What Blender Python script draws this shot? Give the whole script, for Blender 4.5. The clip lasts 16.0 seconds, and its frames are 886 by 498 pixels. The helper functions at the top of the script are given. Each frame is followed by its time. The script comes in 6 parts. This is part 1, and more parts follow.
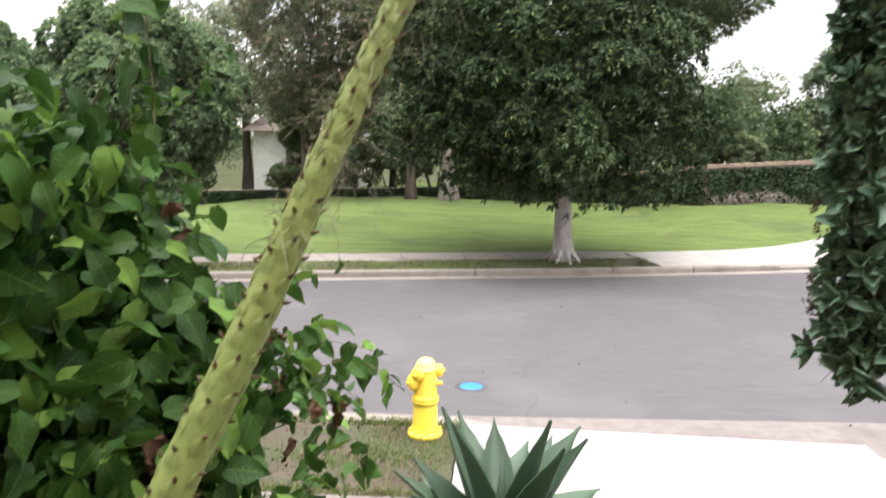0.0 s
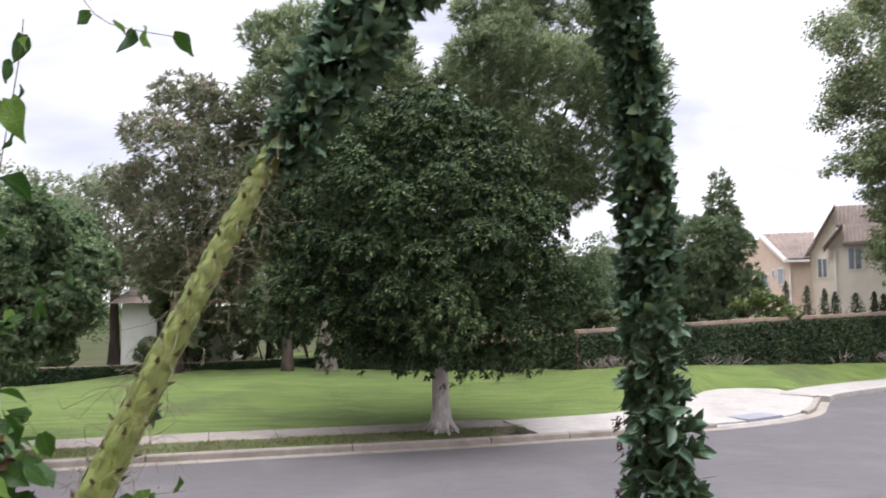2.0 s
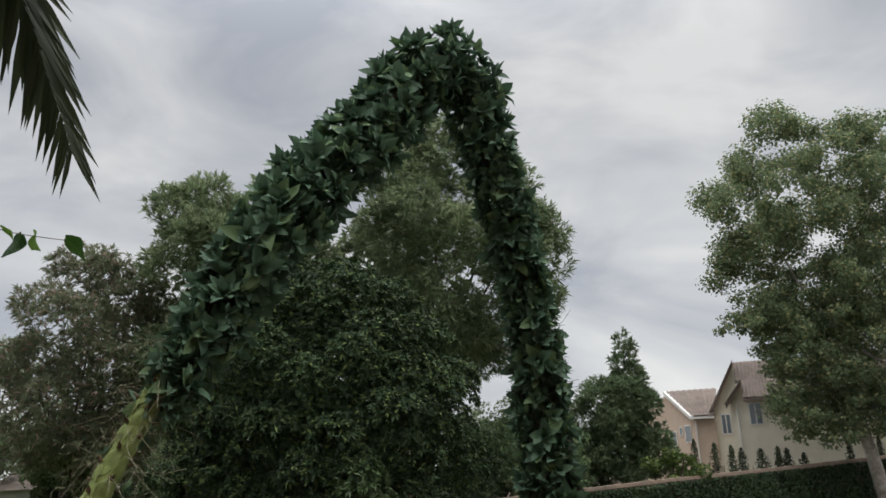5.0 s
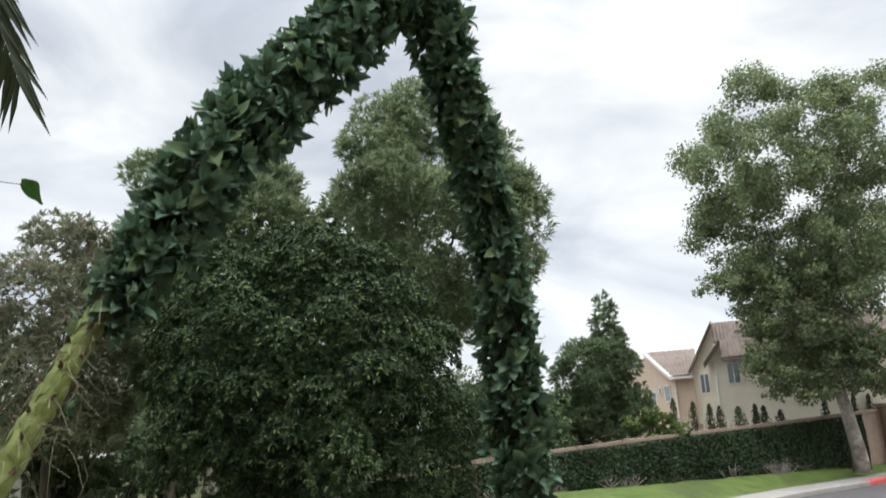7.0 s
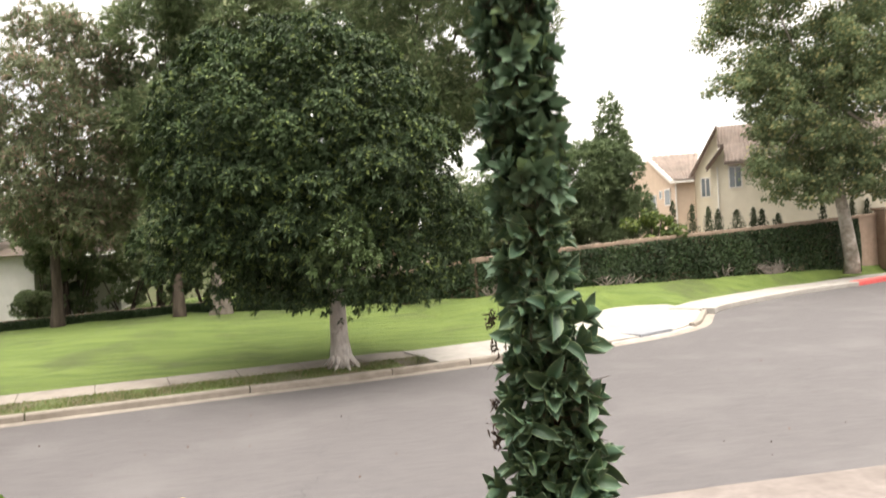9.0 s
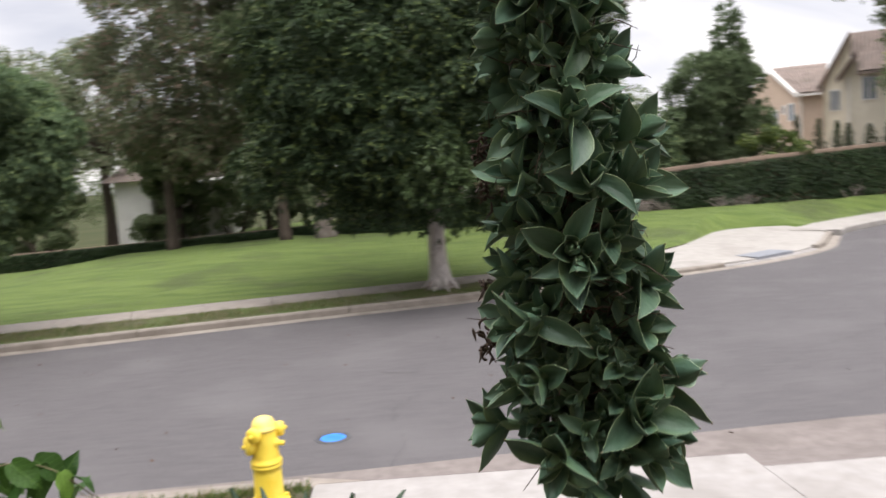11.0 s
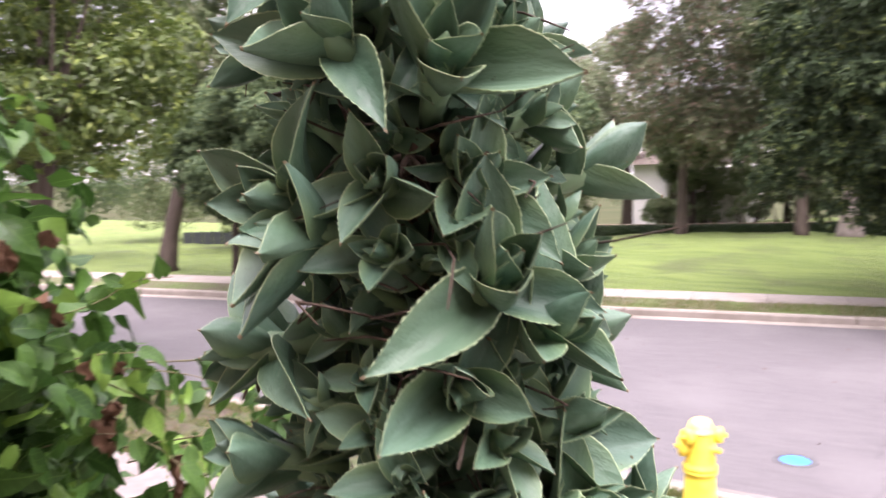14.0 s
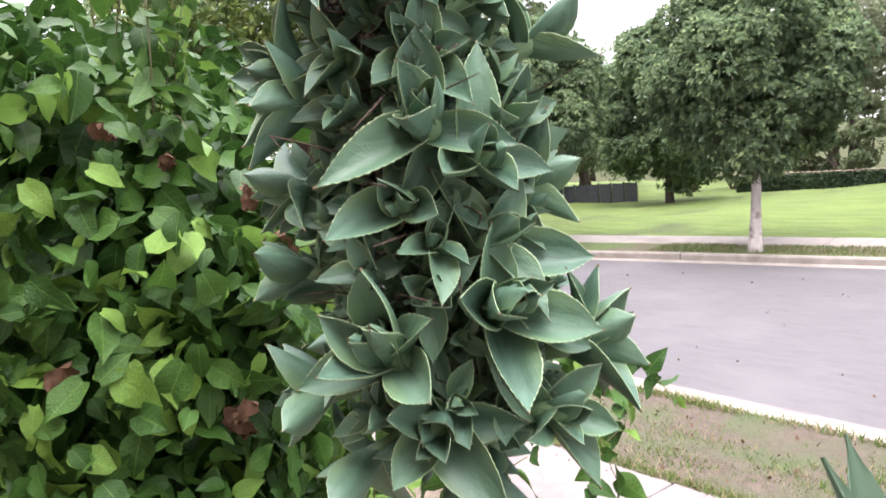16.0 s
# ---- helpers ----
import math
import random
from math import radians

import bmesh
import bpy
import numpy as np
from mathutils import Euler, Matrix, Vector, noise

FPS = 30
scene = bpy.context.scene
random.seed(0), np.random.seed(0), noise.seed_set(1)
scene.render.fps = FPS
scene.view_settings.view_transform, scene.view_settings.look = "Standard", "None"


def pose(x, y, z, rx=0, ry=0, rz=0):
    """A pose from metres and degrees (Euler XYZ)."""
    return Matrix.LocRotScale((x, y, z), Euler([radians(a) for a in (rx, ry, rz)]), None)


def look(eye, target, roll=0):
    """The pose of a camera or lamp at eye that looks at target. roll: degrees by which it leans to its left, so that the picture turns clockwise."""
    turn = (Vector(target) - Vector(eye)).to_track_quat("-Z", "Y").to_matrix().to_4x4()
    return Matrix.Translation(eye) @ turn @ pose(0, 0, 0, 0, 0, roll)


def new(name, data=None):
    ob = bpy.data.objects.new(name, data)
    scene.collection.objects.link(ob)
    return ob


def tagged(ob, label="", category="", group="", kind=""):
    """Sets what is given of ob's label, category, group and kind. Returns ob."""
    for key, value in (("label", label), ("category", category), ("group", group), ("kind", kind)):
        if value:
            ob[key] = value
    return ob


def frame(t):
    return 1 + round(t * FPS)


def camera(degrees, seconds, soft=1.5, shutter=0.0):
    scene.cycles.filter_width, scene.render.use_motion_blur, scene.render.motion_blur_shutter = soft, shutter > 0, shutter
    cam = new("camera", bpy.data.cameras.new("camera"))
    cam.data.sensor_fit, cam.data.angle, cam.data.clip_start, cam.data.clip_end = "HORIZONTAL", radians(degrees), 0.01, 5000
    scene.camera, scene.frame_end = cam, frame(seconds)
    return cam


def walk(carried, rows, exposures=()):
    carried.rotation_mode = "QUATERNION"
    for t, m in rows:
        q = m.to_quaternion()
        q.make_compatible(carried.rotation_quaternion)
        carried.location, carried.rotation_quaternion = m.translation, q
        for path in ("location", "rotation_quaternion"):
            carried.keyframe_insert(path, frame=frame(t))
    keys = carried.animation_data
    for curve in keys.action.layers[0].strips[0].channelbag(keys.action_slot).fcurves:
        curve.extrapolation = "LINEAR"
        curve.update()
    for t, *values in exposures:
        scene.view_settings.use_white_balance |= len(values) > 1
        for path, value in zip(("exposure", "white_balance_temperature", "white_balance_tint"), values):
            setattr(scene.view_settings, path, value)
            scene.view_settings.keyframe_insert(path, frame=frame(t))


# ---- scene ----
cam = camera(57.8, 16.0, soft=1.6, shutter=0.5)
PATH = [
    (0, (0.811, 2.066, 2.909), (0.674, 4.043, 2.636), 0.7),
    (0.5, (0.856, 2.039, 2.953), (0.777, 4.032, 2.802), -0.2),
    (1, (0.863, 2.0, 2.997), (0.839, 4.0, 2.973), -0.8),
    (1.5, (0.893, 1.977, 3.031), (0.955, 3.975, 3.1), -0.5),
    (2, (0.929, 1.976, 3.049), (1.082, 3.966, 3.187), -0.2),
    (2.5, (0.951, 2.0, 3.071), (1.188, 3.976, 3.272), -0.3),
    (3, (0.962, 2.005, 3.096), (1.253, 3.964, 3.378), -0.8),
    (3.5, (0.984, 1.99, 3.116), (1.294, 3.931, 3.486), -1.6),
    (4, (0.997, 1.985, 3.128), (1.329, 3.906, 3.573), -2.0),
    (4.5, (1.001, 1.988, 3.147), (1.356, 3.888, 3.659), -2.3),
    (4.7, (0.956, 1.963, 3.166), (1.319, 3.856, 3.698), -2.4),
    (6.8, (1.011, 2.001, 3.096), (1.438, 3.896, 3.572), -3.8),
    (7, (1.006, 2.016, 3.092), (1.425, 3.92, 3.54), -3.6),
    (7.5, (0.964, 2.081, 3.056), (1.377, 4.003, 3.42), -3.4),
    (8, (0.953, 2.174, 3.016), (1.4, 4.105, 3.285), -4.2),
    (8.5, (1.002, 2.271, 2.958), (1.456, 4.215, 3.076), -3.9),
    (8.6, (1.015, 2.306, 2.94), (1.463, 4.254, 3.027), -3.8),
    (8.7, (1.037, 2.324, 2.941), (1.47, 4.275, 2.996), -3.6),
    (10.8, (1.296, 2.85, 2.767), (1.527, 4.827, 2.564), -4.8),
    (11, (1.35, 2.889, 2.766), (1.471, 4.876, 2.569), -3.9),
    (11.5, (1.497, 2.999, 2.748), (1.328, 4.979, 2.521), -1.4),
    (12, (1.51, 3.122, 2.739), (1.149, 5.072, 2.478), -0.5),
    (12.5, (1.499, 3.223, 2.748), (1.049, 5.164, 2.57), -0.9),
    (13, (1.533, 3.259, 2.723), (1.007, 5.184, 2.594), -1.2),
    (13.5, (1.649, 3.327, 2.703), (0.877, 5.166, 2.565), -0.4),
    (14, (1.759, 3.365, 2.693), (0.686, 5.043, 2.517), -0.9),
    (14.5, (1.834, 3.371, 2.682), (0.524, 4.869, 2.478), -2.0),
    (15, (1.89, 3.363, 2.668), (0.469, 4.754, 2.458), -2.8),
    (15.5, (1.928, 3.374, 2.651), (0.424, 4.675, 2.431), -3.4),
    (16, (1.955, 3.379, 2.633), (0.411, 4.626, 2.383), -4.3),
]
EXPO = [(0, 1.64, 6600, 13), (1, 1.5, 6400, 15), (2.5, 1.05, 6300, 17), (3, 0.98, 6400, 18), (3.5, 0.72, 6600, 22), (4, 0.24, 6450, 15), (4.7, 0.22, 6450, 9), (6.8, 0.84, 6300, 7), (7.5, 0.97, 6550, 10), (8, 1.22, 6850, 11), (8.5, 1.66, 7400, 11), (8.7, 1.68, 7400, 11), (10.8, 0.99, 6650, 13), (12, 1.29, 6500, 20), (12.5, 1.57, 6400, 23), (13.5, 1.87, 6550, 30), (14, 2.16, 6600, 32), (14.5, 2.12, 6550, 28), (15.5, 2.2, 6450, 24), (16, 2.22, 6400, 21)]
walk(cam, [(t, look(eye, target, roll)) for t, eye, target, roll in PATH], EXPO)


# ---- light ----
world = bpy.data.worlds.new("overcast_sky")
scene.world = world
world.use_nodes = True
wn, wl = world.node_tree.nodes, world.node_tree.links
wn.clear()
w_out = wn.new("ShaderNodeOutputWorld")
w_bg = wn.new("ShaderNodeBackground")
w_sky = wn.new("ShaderNodeTexSky")
w_sky.sky_type = "NISHITA"
w_sky.sun_disc = False
w_sky.sun_elevation, w_sky.sun_rotation = radians(70), radians(135)
w_co = wn.new("ShaderNodeTexCoord")
w_map = wn.new("ShaderNodeMapping")
w_map.inputs["Scale"].default_value = (1.4, 1.4, 3.2)
w_noise = wn.new("ShaderNodeTexNoise")
w_noise.inputs["Scale"].default_value, w_noise.inputs["Detail"].default_value = 2.2, 7.0
w_noise.inputs["Distortion"].default_value = 0.5
w_ramp = wn.new("ShaderNodeValToRGB")
w_ramp.color_ramp.elements[0].position, w_ramp.color_ramp.elements[0].color = 0.36, (0.52, 0.54, 0.60, 1)
w_ramp.color_ramp.elements[1].position, w_ramp.color_ramp.elements[1].color = 0.66, (1.0, 0.985, 0.97, 1)
w_mul = wn.new("ShaderNodeMix")
w_mul.data_type = "RGBA"
w_mul.inputs["Factor"].default_value = 0.92
w_gain = wn.new("ShaderNodeVectorMath")
w_gain.operation = "SCALE"
wl.new(w_co.outputs["Generated"], w_map.inputs["Vector"])
wl.new(w_map.outputs["Vector"], w_noise.inputs["Vector"])
wl.new(w_noise.outputs["Fac"], w_ramp.inputs["Fac"])
w_sep = wn.new("ShaderNodeSeparateXYZ")
w_zen = wn.new("ShaderNodeMapRange")
w_zen.interpolation_type = "SMOOTHSTEP"
w_zen.inputs["From Min"].default_value, w_zen.inputs["From Max"].default_value = 0.45, 1.0
w_zen.inputs["To Min"].default_value, w_zen.inputs["To Max"].default_value = 7.5, 42.0
wl.new(w_co.outputs["Generated"], w_sep.inputs["Vector"])
wl.new(w_sep.outputs["Z"], w_zen.inputs["Value"])
w_low = wn.new("ShaderNodeMapRange")
w_low.interpolation_type = "SMOOTHSTEP"
w_low.inputs["From Min"].default_value, w_low.inputs["From Max"].default_value = 0.02, 0.42
w_low.inputs["To Min"].default_value, w_low.inputs["To Max"].default_value = 0.96, 0.86
w_prod = wn.new("ShaderNodeMath")
w_prod.operation = "MULTIPLY"
wl.new(w_sep.outputs["Z"], w_low.inputs["Value"])
wl.new(w_zen.outputs["Result"], w_prod.inputs[0])
wl.new(w_low.outputs["Result"], w_prod.inputs[1])
wl.new(w_prod.outputs[0], w_gain.inputs["Scale"])
wl.new(w_ramp.outputs["Color"], w_gain.inputs["Vector"])
wl.new(w_sky.outputs["Color"], w_mul.inputs["A"])
wl.new(w_gain.outputs["Vector"], w_mul.inputs["B"])
wl.new(w_mul.outputs["Result"], w_bg.inputs["Color"])
w_bg.inputs["Strength"].default_value = 0.1
wl.new(w_bg.outputs["Background"], w_out.inputs["Surface"])

sun = new("sun", bpy.data.lights.new("sun", "SUN"))
sun.data.energy, sun.data.angle, sun.data.color = 1.1, radians(45), (1.0, 0.96, 0.9)
sun.matrix_world = look((3.2, -3.2, 12.5), (0, 0, 0))


# ---- materials ----
def node_mat(name):
    m = bpy.data.materials.new(name)
    m.use_nodes = True
    nt = m.node_tree
    return m, nt, nt.nodes["Principled BSDF"]


def mix_rgb(nt, fac, a, b):
    n = nt.nodes.new("ShaderNodeMix")
    n.data_type = "RGBA"
    for key, v in (("Factor", fac), ("A", a), ("B", b)):
        if hasattr(v, "links"):
            nt.links.new(v, n.inputs[key])
        elif key == "Factor":
            n.inputs[key].default_value = v
        else:
            n.inputs[key].default_value = (*v, 1) if len(v) == 3 else v
    return n.outputs["Result"]


def math_node(nt, op, a, c=None):
    n = nt.nodes.new("ShaderNodeMath")
    n.operation = op
    for i, v in enumerate((a, c)):
        if hasattr(v, "links"):
            nt.links.new(v, n.inputs[i])
        elif v is not None:
            n.inputs[i].default_value = v
    return n.outputs[0]


def noise_fac(nt, scale, detail=4.0, lo=0.35, hi=0.65, stretch=None, rough=0.55):
    co = nt.nodes.new("ShaderNodeTexCoord")
    src = co.outputs["Object"]
    if stretch:
        mp = nt.nodes.new("ShaderNodeMapping")
        mp.inputs["Scale"].default_value = stretch
        nt.links.new(src, mp.inputs["Vector"])
        src = mp.outputs["Vector"]
    n = nt.nodes.new("ShaderNodeTexNoise")
    n.inputs["Scale"].default_value, n.inputs["Detail"].default_value = scale, detail
    n.inputs["Roughness"].default_value = rough
    nt.links.new(src, n.inputs["Vector"])
    r = nt.nodes.new("ShaderNodeMapRange")
    r.inputs["From Min"].default_value, r.inputs["From Max"].default_value = lo, hi
    nt.links.new(n.outputs["Fac"], r.inputs["Value"])
    return r.outputs["Result"]


def surface(name, c1, c2, scale, c3=None, scale3=0.6, rough=0.8, bump=0.3, bump_scale=None, bump_dist=0.01, stretch=None, metal=0.0, spec=0.4, mix3=(0.5, 0.75)):
    m, nt, b = node_mat(name)
    col = mix_rgb(nt, noise_fac(nt, scale, 5, 0.3, 0.7, stretch), c1, c2)
    if c3:
        col = mix_rgb(nt, noise_fac(nt, scale3, 4, *mix3), col, c3)
    nt.links.new(col, b.inputs["Base Color"])
    b.inputs["Roughness"].default_value, b.inputs["Metallic"].default_value = rough, metal
    b.inputs["Specular IOR Level"].default_value = spec
    if bump:
        bn = nt.nodes.new("ShaderNodeBump")
        bn.inputs["Strength"].default_value, bn.inputs["Distance"].default_value = bump, bump_dist
        nt.links.new(noise_fac(nt, bump_scale or scale * 3, 5, 0.2, 0.8, stretch), bn.inputs["Height"])
        nt.links.new(bn.outputs["Normal"], b.inputs["Normal"])
    return m


def leaf_mat(name, c1, c2, c3=None, rough=0.5, trans=0.25, spec=0.4, per_object=False, share3=0.85, tcol=None, fine=None):
    """Leaves: each leaf its own shade between c1 and c2, a few of them c3; some light passes through."""
    m, nt, b = node_mat(name)
    if per_object:
        g = nt.nodes.new("ShaderNodeObjectInfo").outputs["Random"]
    else:
        g = nt.nodes.new("ShaderNodeNewGeometry").outputs["Random Per Island"]
    col = mix_rgb(nt, g, c1, c2)
    col = mix_rgb(nt, noise_fac(nt, 0.7, 3, 0.35, 0.7), col, [v * 0.8 for v in c1])
    if c3:
        gt = nt.nodes.new("ShaderNodeMath")
        gt.operation = "GREATER_THAN"
        gt.inputs[1].default_value = share3
        mm = nt.nodes.new("ShaderNodeMath")
        mm.operation = "FRACT"
        m7 = nt.nodes.new("ShaderNodeMath")
        m7.operation = "MULTIPLY"
        m7.inputs[1].default_value = 17.31
        nt.links.new(g, m7.inputs[0])
        nt.links.new(m7.outputs[0], mm.inputs[0])
        nt.links.new(mm.outputs[0], gt.inputs[0])
        col = mix_rgb(nt, gt.outputs[0], col, c3)
    if fine:
        blotch = noise_fac(nt, fine[0], 5, 0.4, 0.75)
        half = nt.nodes.new("ShaderNodeMath")
        half.operation = "MULTIPLY"
        half.inputs[1].default_value = fine[1]
        nt.links.new(blotch, half.inputs[0])
        col = mix_rgb(nt, half.outputs[0], col, [min(1, v * 1.7 + 0.02) for v in c2])
        bmp = nt.nodes.new("ShaderNodeBump")
        bmp.inputs["Strength"].default_value, bmp.inputs["Distance"].default_value = 0.4, 0.006
        nt.links.new(blotch, bmp.inputs["Height"])
        nt.links.new(bmp.outputs["Normal"], b.inputs["Normal"])
    nt.links.new(col, b.inputs["Base Color"])
    b.inputs["Roughness"].default_value = rough
    b.inputs["Specular IOR Level"].default_value = spec
    if trans:
        tr = nt.nodes.new("ShaderNodeBsdfTranslucent")
        mx = nt.nodes.new("ShaderNodeMixShader")
        mx.inputs["Fac"].default_value = trans
        if tcol:
            tr.inputs["Color"].default_value = (*tcol, 1)
        else:
            nt.links.new(col, tr.inputs["Color"])
        nt.links.new(b.outputs["BSDF"], mx.inputs[1])
        nt.links.new(tr.outputs["BSDF"], mx.inputs[2])
        nt.links.new(mx.outputs["Shader"], nt.nodes["Material Output"].inputs["Surface"])
    return m


M_ASPHALT = surface("asphalt", (0.072, 0.067, 0.069), (0.089, 0.083, 0.085), 7, (0.104, 0.098, 0.099), 0.5, 0.9, 0.5, 120, 0.008, stretch=(0.3, 1.2, 1))
M_CONCRETE = surface("concrete", (0.20, 0.176, 0.152), (0.27, 0.24, 0.21), 7, (0.16, 0.138, 0.118), 0.9, 0.85, 0.25, 60, 0.004)
M_PALE = surface("pale_concrete", (0.235, 0.222, 0.21), (0.295, 0.28, 0.266), 5, (0.19, 0.175, 0.16), 0.7, 0.85, 0.2, 60, 0.004)
M_NEWCONC = surface("new_concrete", (0.265, 0.25, 0.228), (0.325, 0.308, 0.284), 5, (0.22, 0.203, 0.182), 0.7, 0.85, 0.2, 60, 0.004)
M_WALKNEAR = surface("worn_pinkish_concrete", (0.13, 0.111, 0.102), (0.175, 0.152, 0.14), 7, (0.10, 0.084, 0.076), 0.9, 0.85, 0.25, 60, 0.004)
M_KERB = surface("kerb_concrete", (0.195, 0.172, 0.146), (0.262, 0.232, 0.2), 5, (0.145, 0.123, 0.1), 1.3, 0.88, 0.3, 50, 0.005)
M_RED = surface("red_kerb_paint", (0.55, 0.07, 0.07), (0.62, 0.10, 0.09), 6, (0.45, 0.10, 0.09), 2, 0.6, 0.2, 40, 0.003)
M_LAWN = surface("lawn_grass", (0.106, 0.166, 0.036), (0.176, 0.244, 0.058), 1.3, (0.082, 0.100, 0.040), 0.4, 0.9, 0.9, 45, 0.05, stretch=(0.5, 2.6, 1), mix3=(0.53, 0.76))
M_STRIP = surface("parkway_grass", (0.08, 0.125, 0.035), (0.12, 0.16, 0.05), 9, (0.122, 0.106, 0.066), 0.9, 0.95, 0.9, 60, 0.03, mix3=(0.40, 0.62))
M_DIRT = surface("bare_reddish_dirt", (0.07, 0.055, 0.04), (0.108, 0.084, 0.062), 11, (0.062, 0.08, 0.032), 1.7, 0.95, 0.9, 50, 0.03, mix3=(0.40, 0.66))
M_SOIL = surface("soil", (0.10, 0.075, 0.055), (0.17, 0.13, 0.10), 14, (0.08, 0.11, 0.04), 1.2, 0.95, 0.8, 40, 0.03)
M_GROUND = surface("far_ground", (0.035, 0.045, 0.02), (0.058, 0.058, 0.032), 0.2, None, rough=0.95, bump=0, spec=0.03)
M_BARK_PALE = surface("pale_bark", (0.42, 0.38, 0.35), (0.64, 0.59, 0.555), 7, (0.22, 0.175, 0.15), 4, 0.92, 0.8, 14, 0.03, stretch=(1, 1, 0.45), mix3=(0.56, 0.7))
M_BARK_DARK = surface("dark_bark", (0.05, 0.04, 0.033), (0.10, 0.08, 0.066), 8, None, rough=0.95, bump=0.8, bump_scale=14, bump_dist=0.03, stretch=(1, 1, 0.2), spec=0.08)
M_BARK_GREY = surface("grey_bark", (0.17, 0.145, 0.125), (0.27, 0.235, 0.205), 7, (0.12, 0.10, 0.085), 2, 0.95, 0.7, 16, 0.02, stretch=(1, 1, 0.3))
M_SYC_BARK = surface("sycamore_bark", (0.19, 0.165, 0.13), (0.48, 0.44, 0.39), 3.5, (0.14, 0.125, 0.095), 1.8, 0.85, 0.5, 8, 0.02)
M_FICUS = leaf_mat("ficus_leaves", (0.029, 0.049, 0.023), (0.06, 0.098, 0.038), (0.12, 0.158, 0.05), 0.55, 0.1, 0.14, share3=0.87)
M_LOBE = leaf_mat("young_ficus_leaves", (0.058, 0.095, 0.036), (0.11, 0.158, 0.056), None, 0.45, 0.15, 0.25)
M_TALL = leaf_mat("tall_tree_leaves", (0.155, 0.205, 0.11), (0.255, 0.315, 0.165), (0.27, 0.29, 0.175), 0.6, 0.6, 0.12)
M_BROWN = leaf_mat("dull_tree_leaves", (0.15, 0.175, 0.105), (0.22, 0.245, 0.14), (0.28, 0.21, 0.165), 0.6, 0.58, 0.2, share3=0.82)
M_AIRY = leaf_mat("airy_tree_leaves", (0.19, 0.235, 0.135), (0.27, 0.31, 0.19), (0.26, 0.24, 0.18), 0.6, 0.55, 0.2)
M_GREEN = leaf_mat("street_tree_leaves", (0.105, 0.16, 0.085), (0.175, 0.24, 0.12), (0.22, 0.29, 0.13), 0.55, 0.5, 0.15)
M_YELLOW = leaf_mat("sunny_tree_leaves", (0.065, 0.108, 0.024), (0.14, 0.195, 0.042), (0.18, 0.235, 0.05), 0.5, 0.35)
M_SYC = leaf_mat("sycamore_leaves", (0.155, 0.205, 0.11), (0.255, 0.315, 0.17), (0.34, 0.33, 0.165), 0.55, 0.55, 0.12)
M_CONIFER = leaf_mat("conifer_leaves", (0.125, 0.175, 0.095), (0.2, 0.255, 0.13), None, 0.6, 0.5, 0.12)
M_SHRUB = leaf_mat("clipped_conifer_leaves", (0.045, 0.062, 0.034), (0.08, 0.10, 0.052), None, 0.6, 0.2, 0.12)
M_IVY = leaf_mat("ivy_leaves", (0.017, 0.034, 0.012), (0.036, 0.06, 0.02), None, 0.55, 0.1, 0.2)
M_DEAD = leaf_mat("withered_leaves", (0.06, 0.032, 0.018), (0.13, 0.07, 0.04), None, 0.85, 0.12, 0.2, fine=(60, 0.2))
M_STEM = surface("vine_stem", (0.10, 0.08, 0.05), (0.16, 0.15, 0.07), 30, None, rough=0.8, bump=0.4)
M_STALK = surface("agave_stalk_skin", (0.18, 0.235, 0.06), (0.265, 0.315, 0.098), 22, (0.14, 0.185, 0.05), 5, 0.55, 0.35, 60, 0.003)
M_STUB = surface("dry_stub", (0.075, 0.052, 0.028), (0.15, 0.11, 0.055), 60, None, rough=0.9, bump=0.4)
M_CREAM = surface("cream_stucco", (0.72, 0.67, 0.55), (0.78, 0.73, 0.61), 3, (0.66, 0.61, 0.50), 0.4, 0.9, 0.3, 40, 0.01)
M_TAN = surface("tan_stucco", (0.56, 0.44, 0.34), (0.62, 0.49, 0.385), 3, (0.52, 0.41, 0.32), 0.4, 0.9, 0.3, 40, 0.01)
M_WHITEWALL = surface("white_stucco", (0.72, 0.70, 0.67), (0.80, 0.78, 0.75), 3, None, rough=0.9, bump=0.2, bump_scale=40)
M_ROOF = surface("clay_roof_tile", (0.185, 0.148, 0.128), (0.25, 0.20, 0.172), 2.5, (0.15, 0.12, 0.10), 0.8, 0.85, 0.5, 8, 0.03)
M_TRIM = surface("white_trim", (0.70, 0.68, 0.64), (0.78, 0.76, 0.72), 5, None, rough=0.6, bump=0.1)
M_DARKTRIM = surface("dark_fascia", (0.12, 0.08, 0.06), (0.18, 0.13, 0.10), 5, None, rough=0.7, bump=0.1)
M_BLOCK = surface("block_wall", (0.225, 0.165, 0.122), (0.30, 0.222, 0.168), 4, (0.17, 0.13, 0.10), 1, 0.9, 0.4, 30, 0.01)
M_FENCE = surface("dark_fence", (0.03, 0.035, 0.04), (0.05, 0.055, 0.06), 5, None, rough=0.6, bump=0.1)
M_YELLOWPAINT = surface("hydrant_yellow", (0.84, 0.60, 0.05), (0.88, 0.68, 0.09), 9, (0.66, 0.44, 0.05), 6, 0.42, 0.25, 50, 0.003, mix3=(0.6, 0.8))
M_FADED = surface("faded_yellow", (0.80, 0.58, 0.12), (0.84, 0.66, 0.22), 12, None, rough=0.5, bump=0.2)
M_BLUE = surface("blue_paint", (0.02, 0.15, 0.50), (0.04, 0.20, 0.60), 8, None, rough=0.5, bump=0.2)
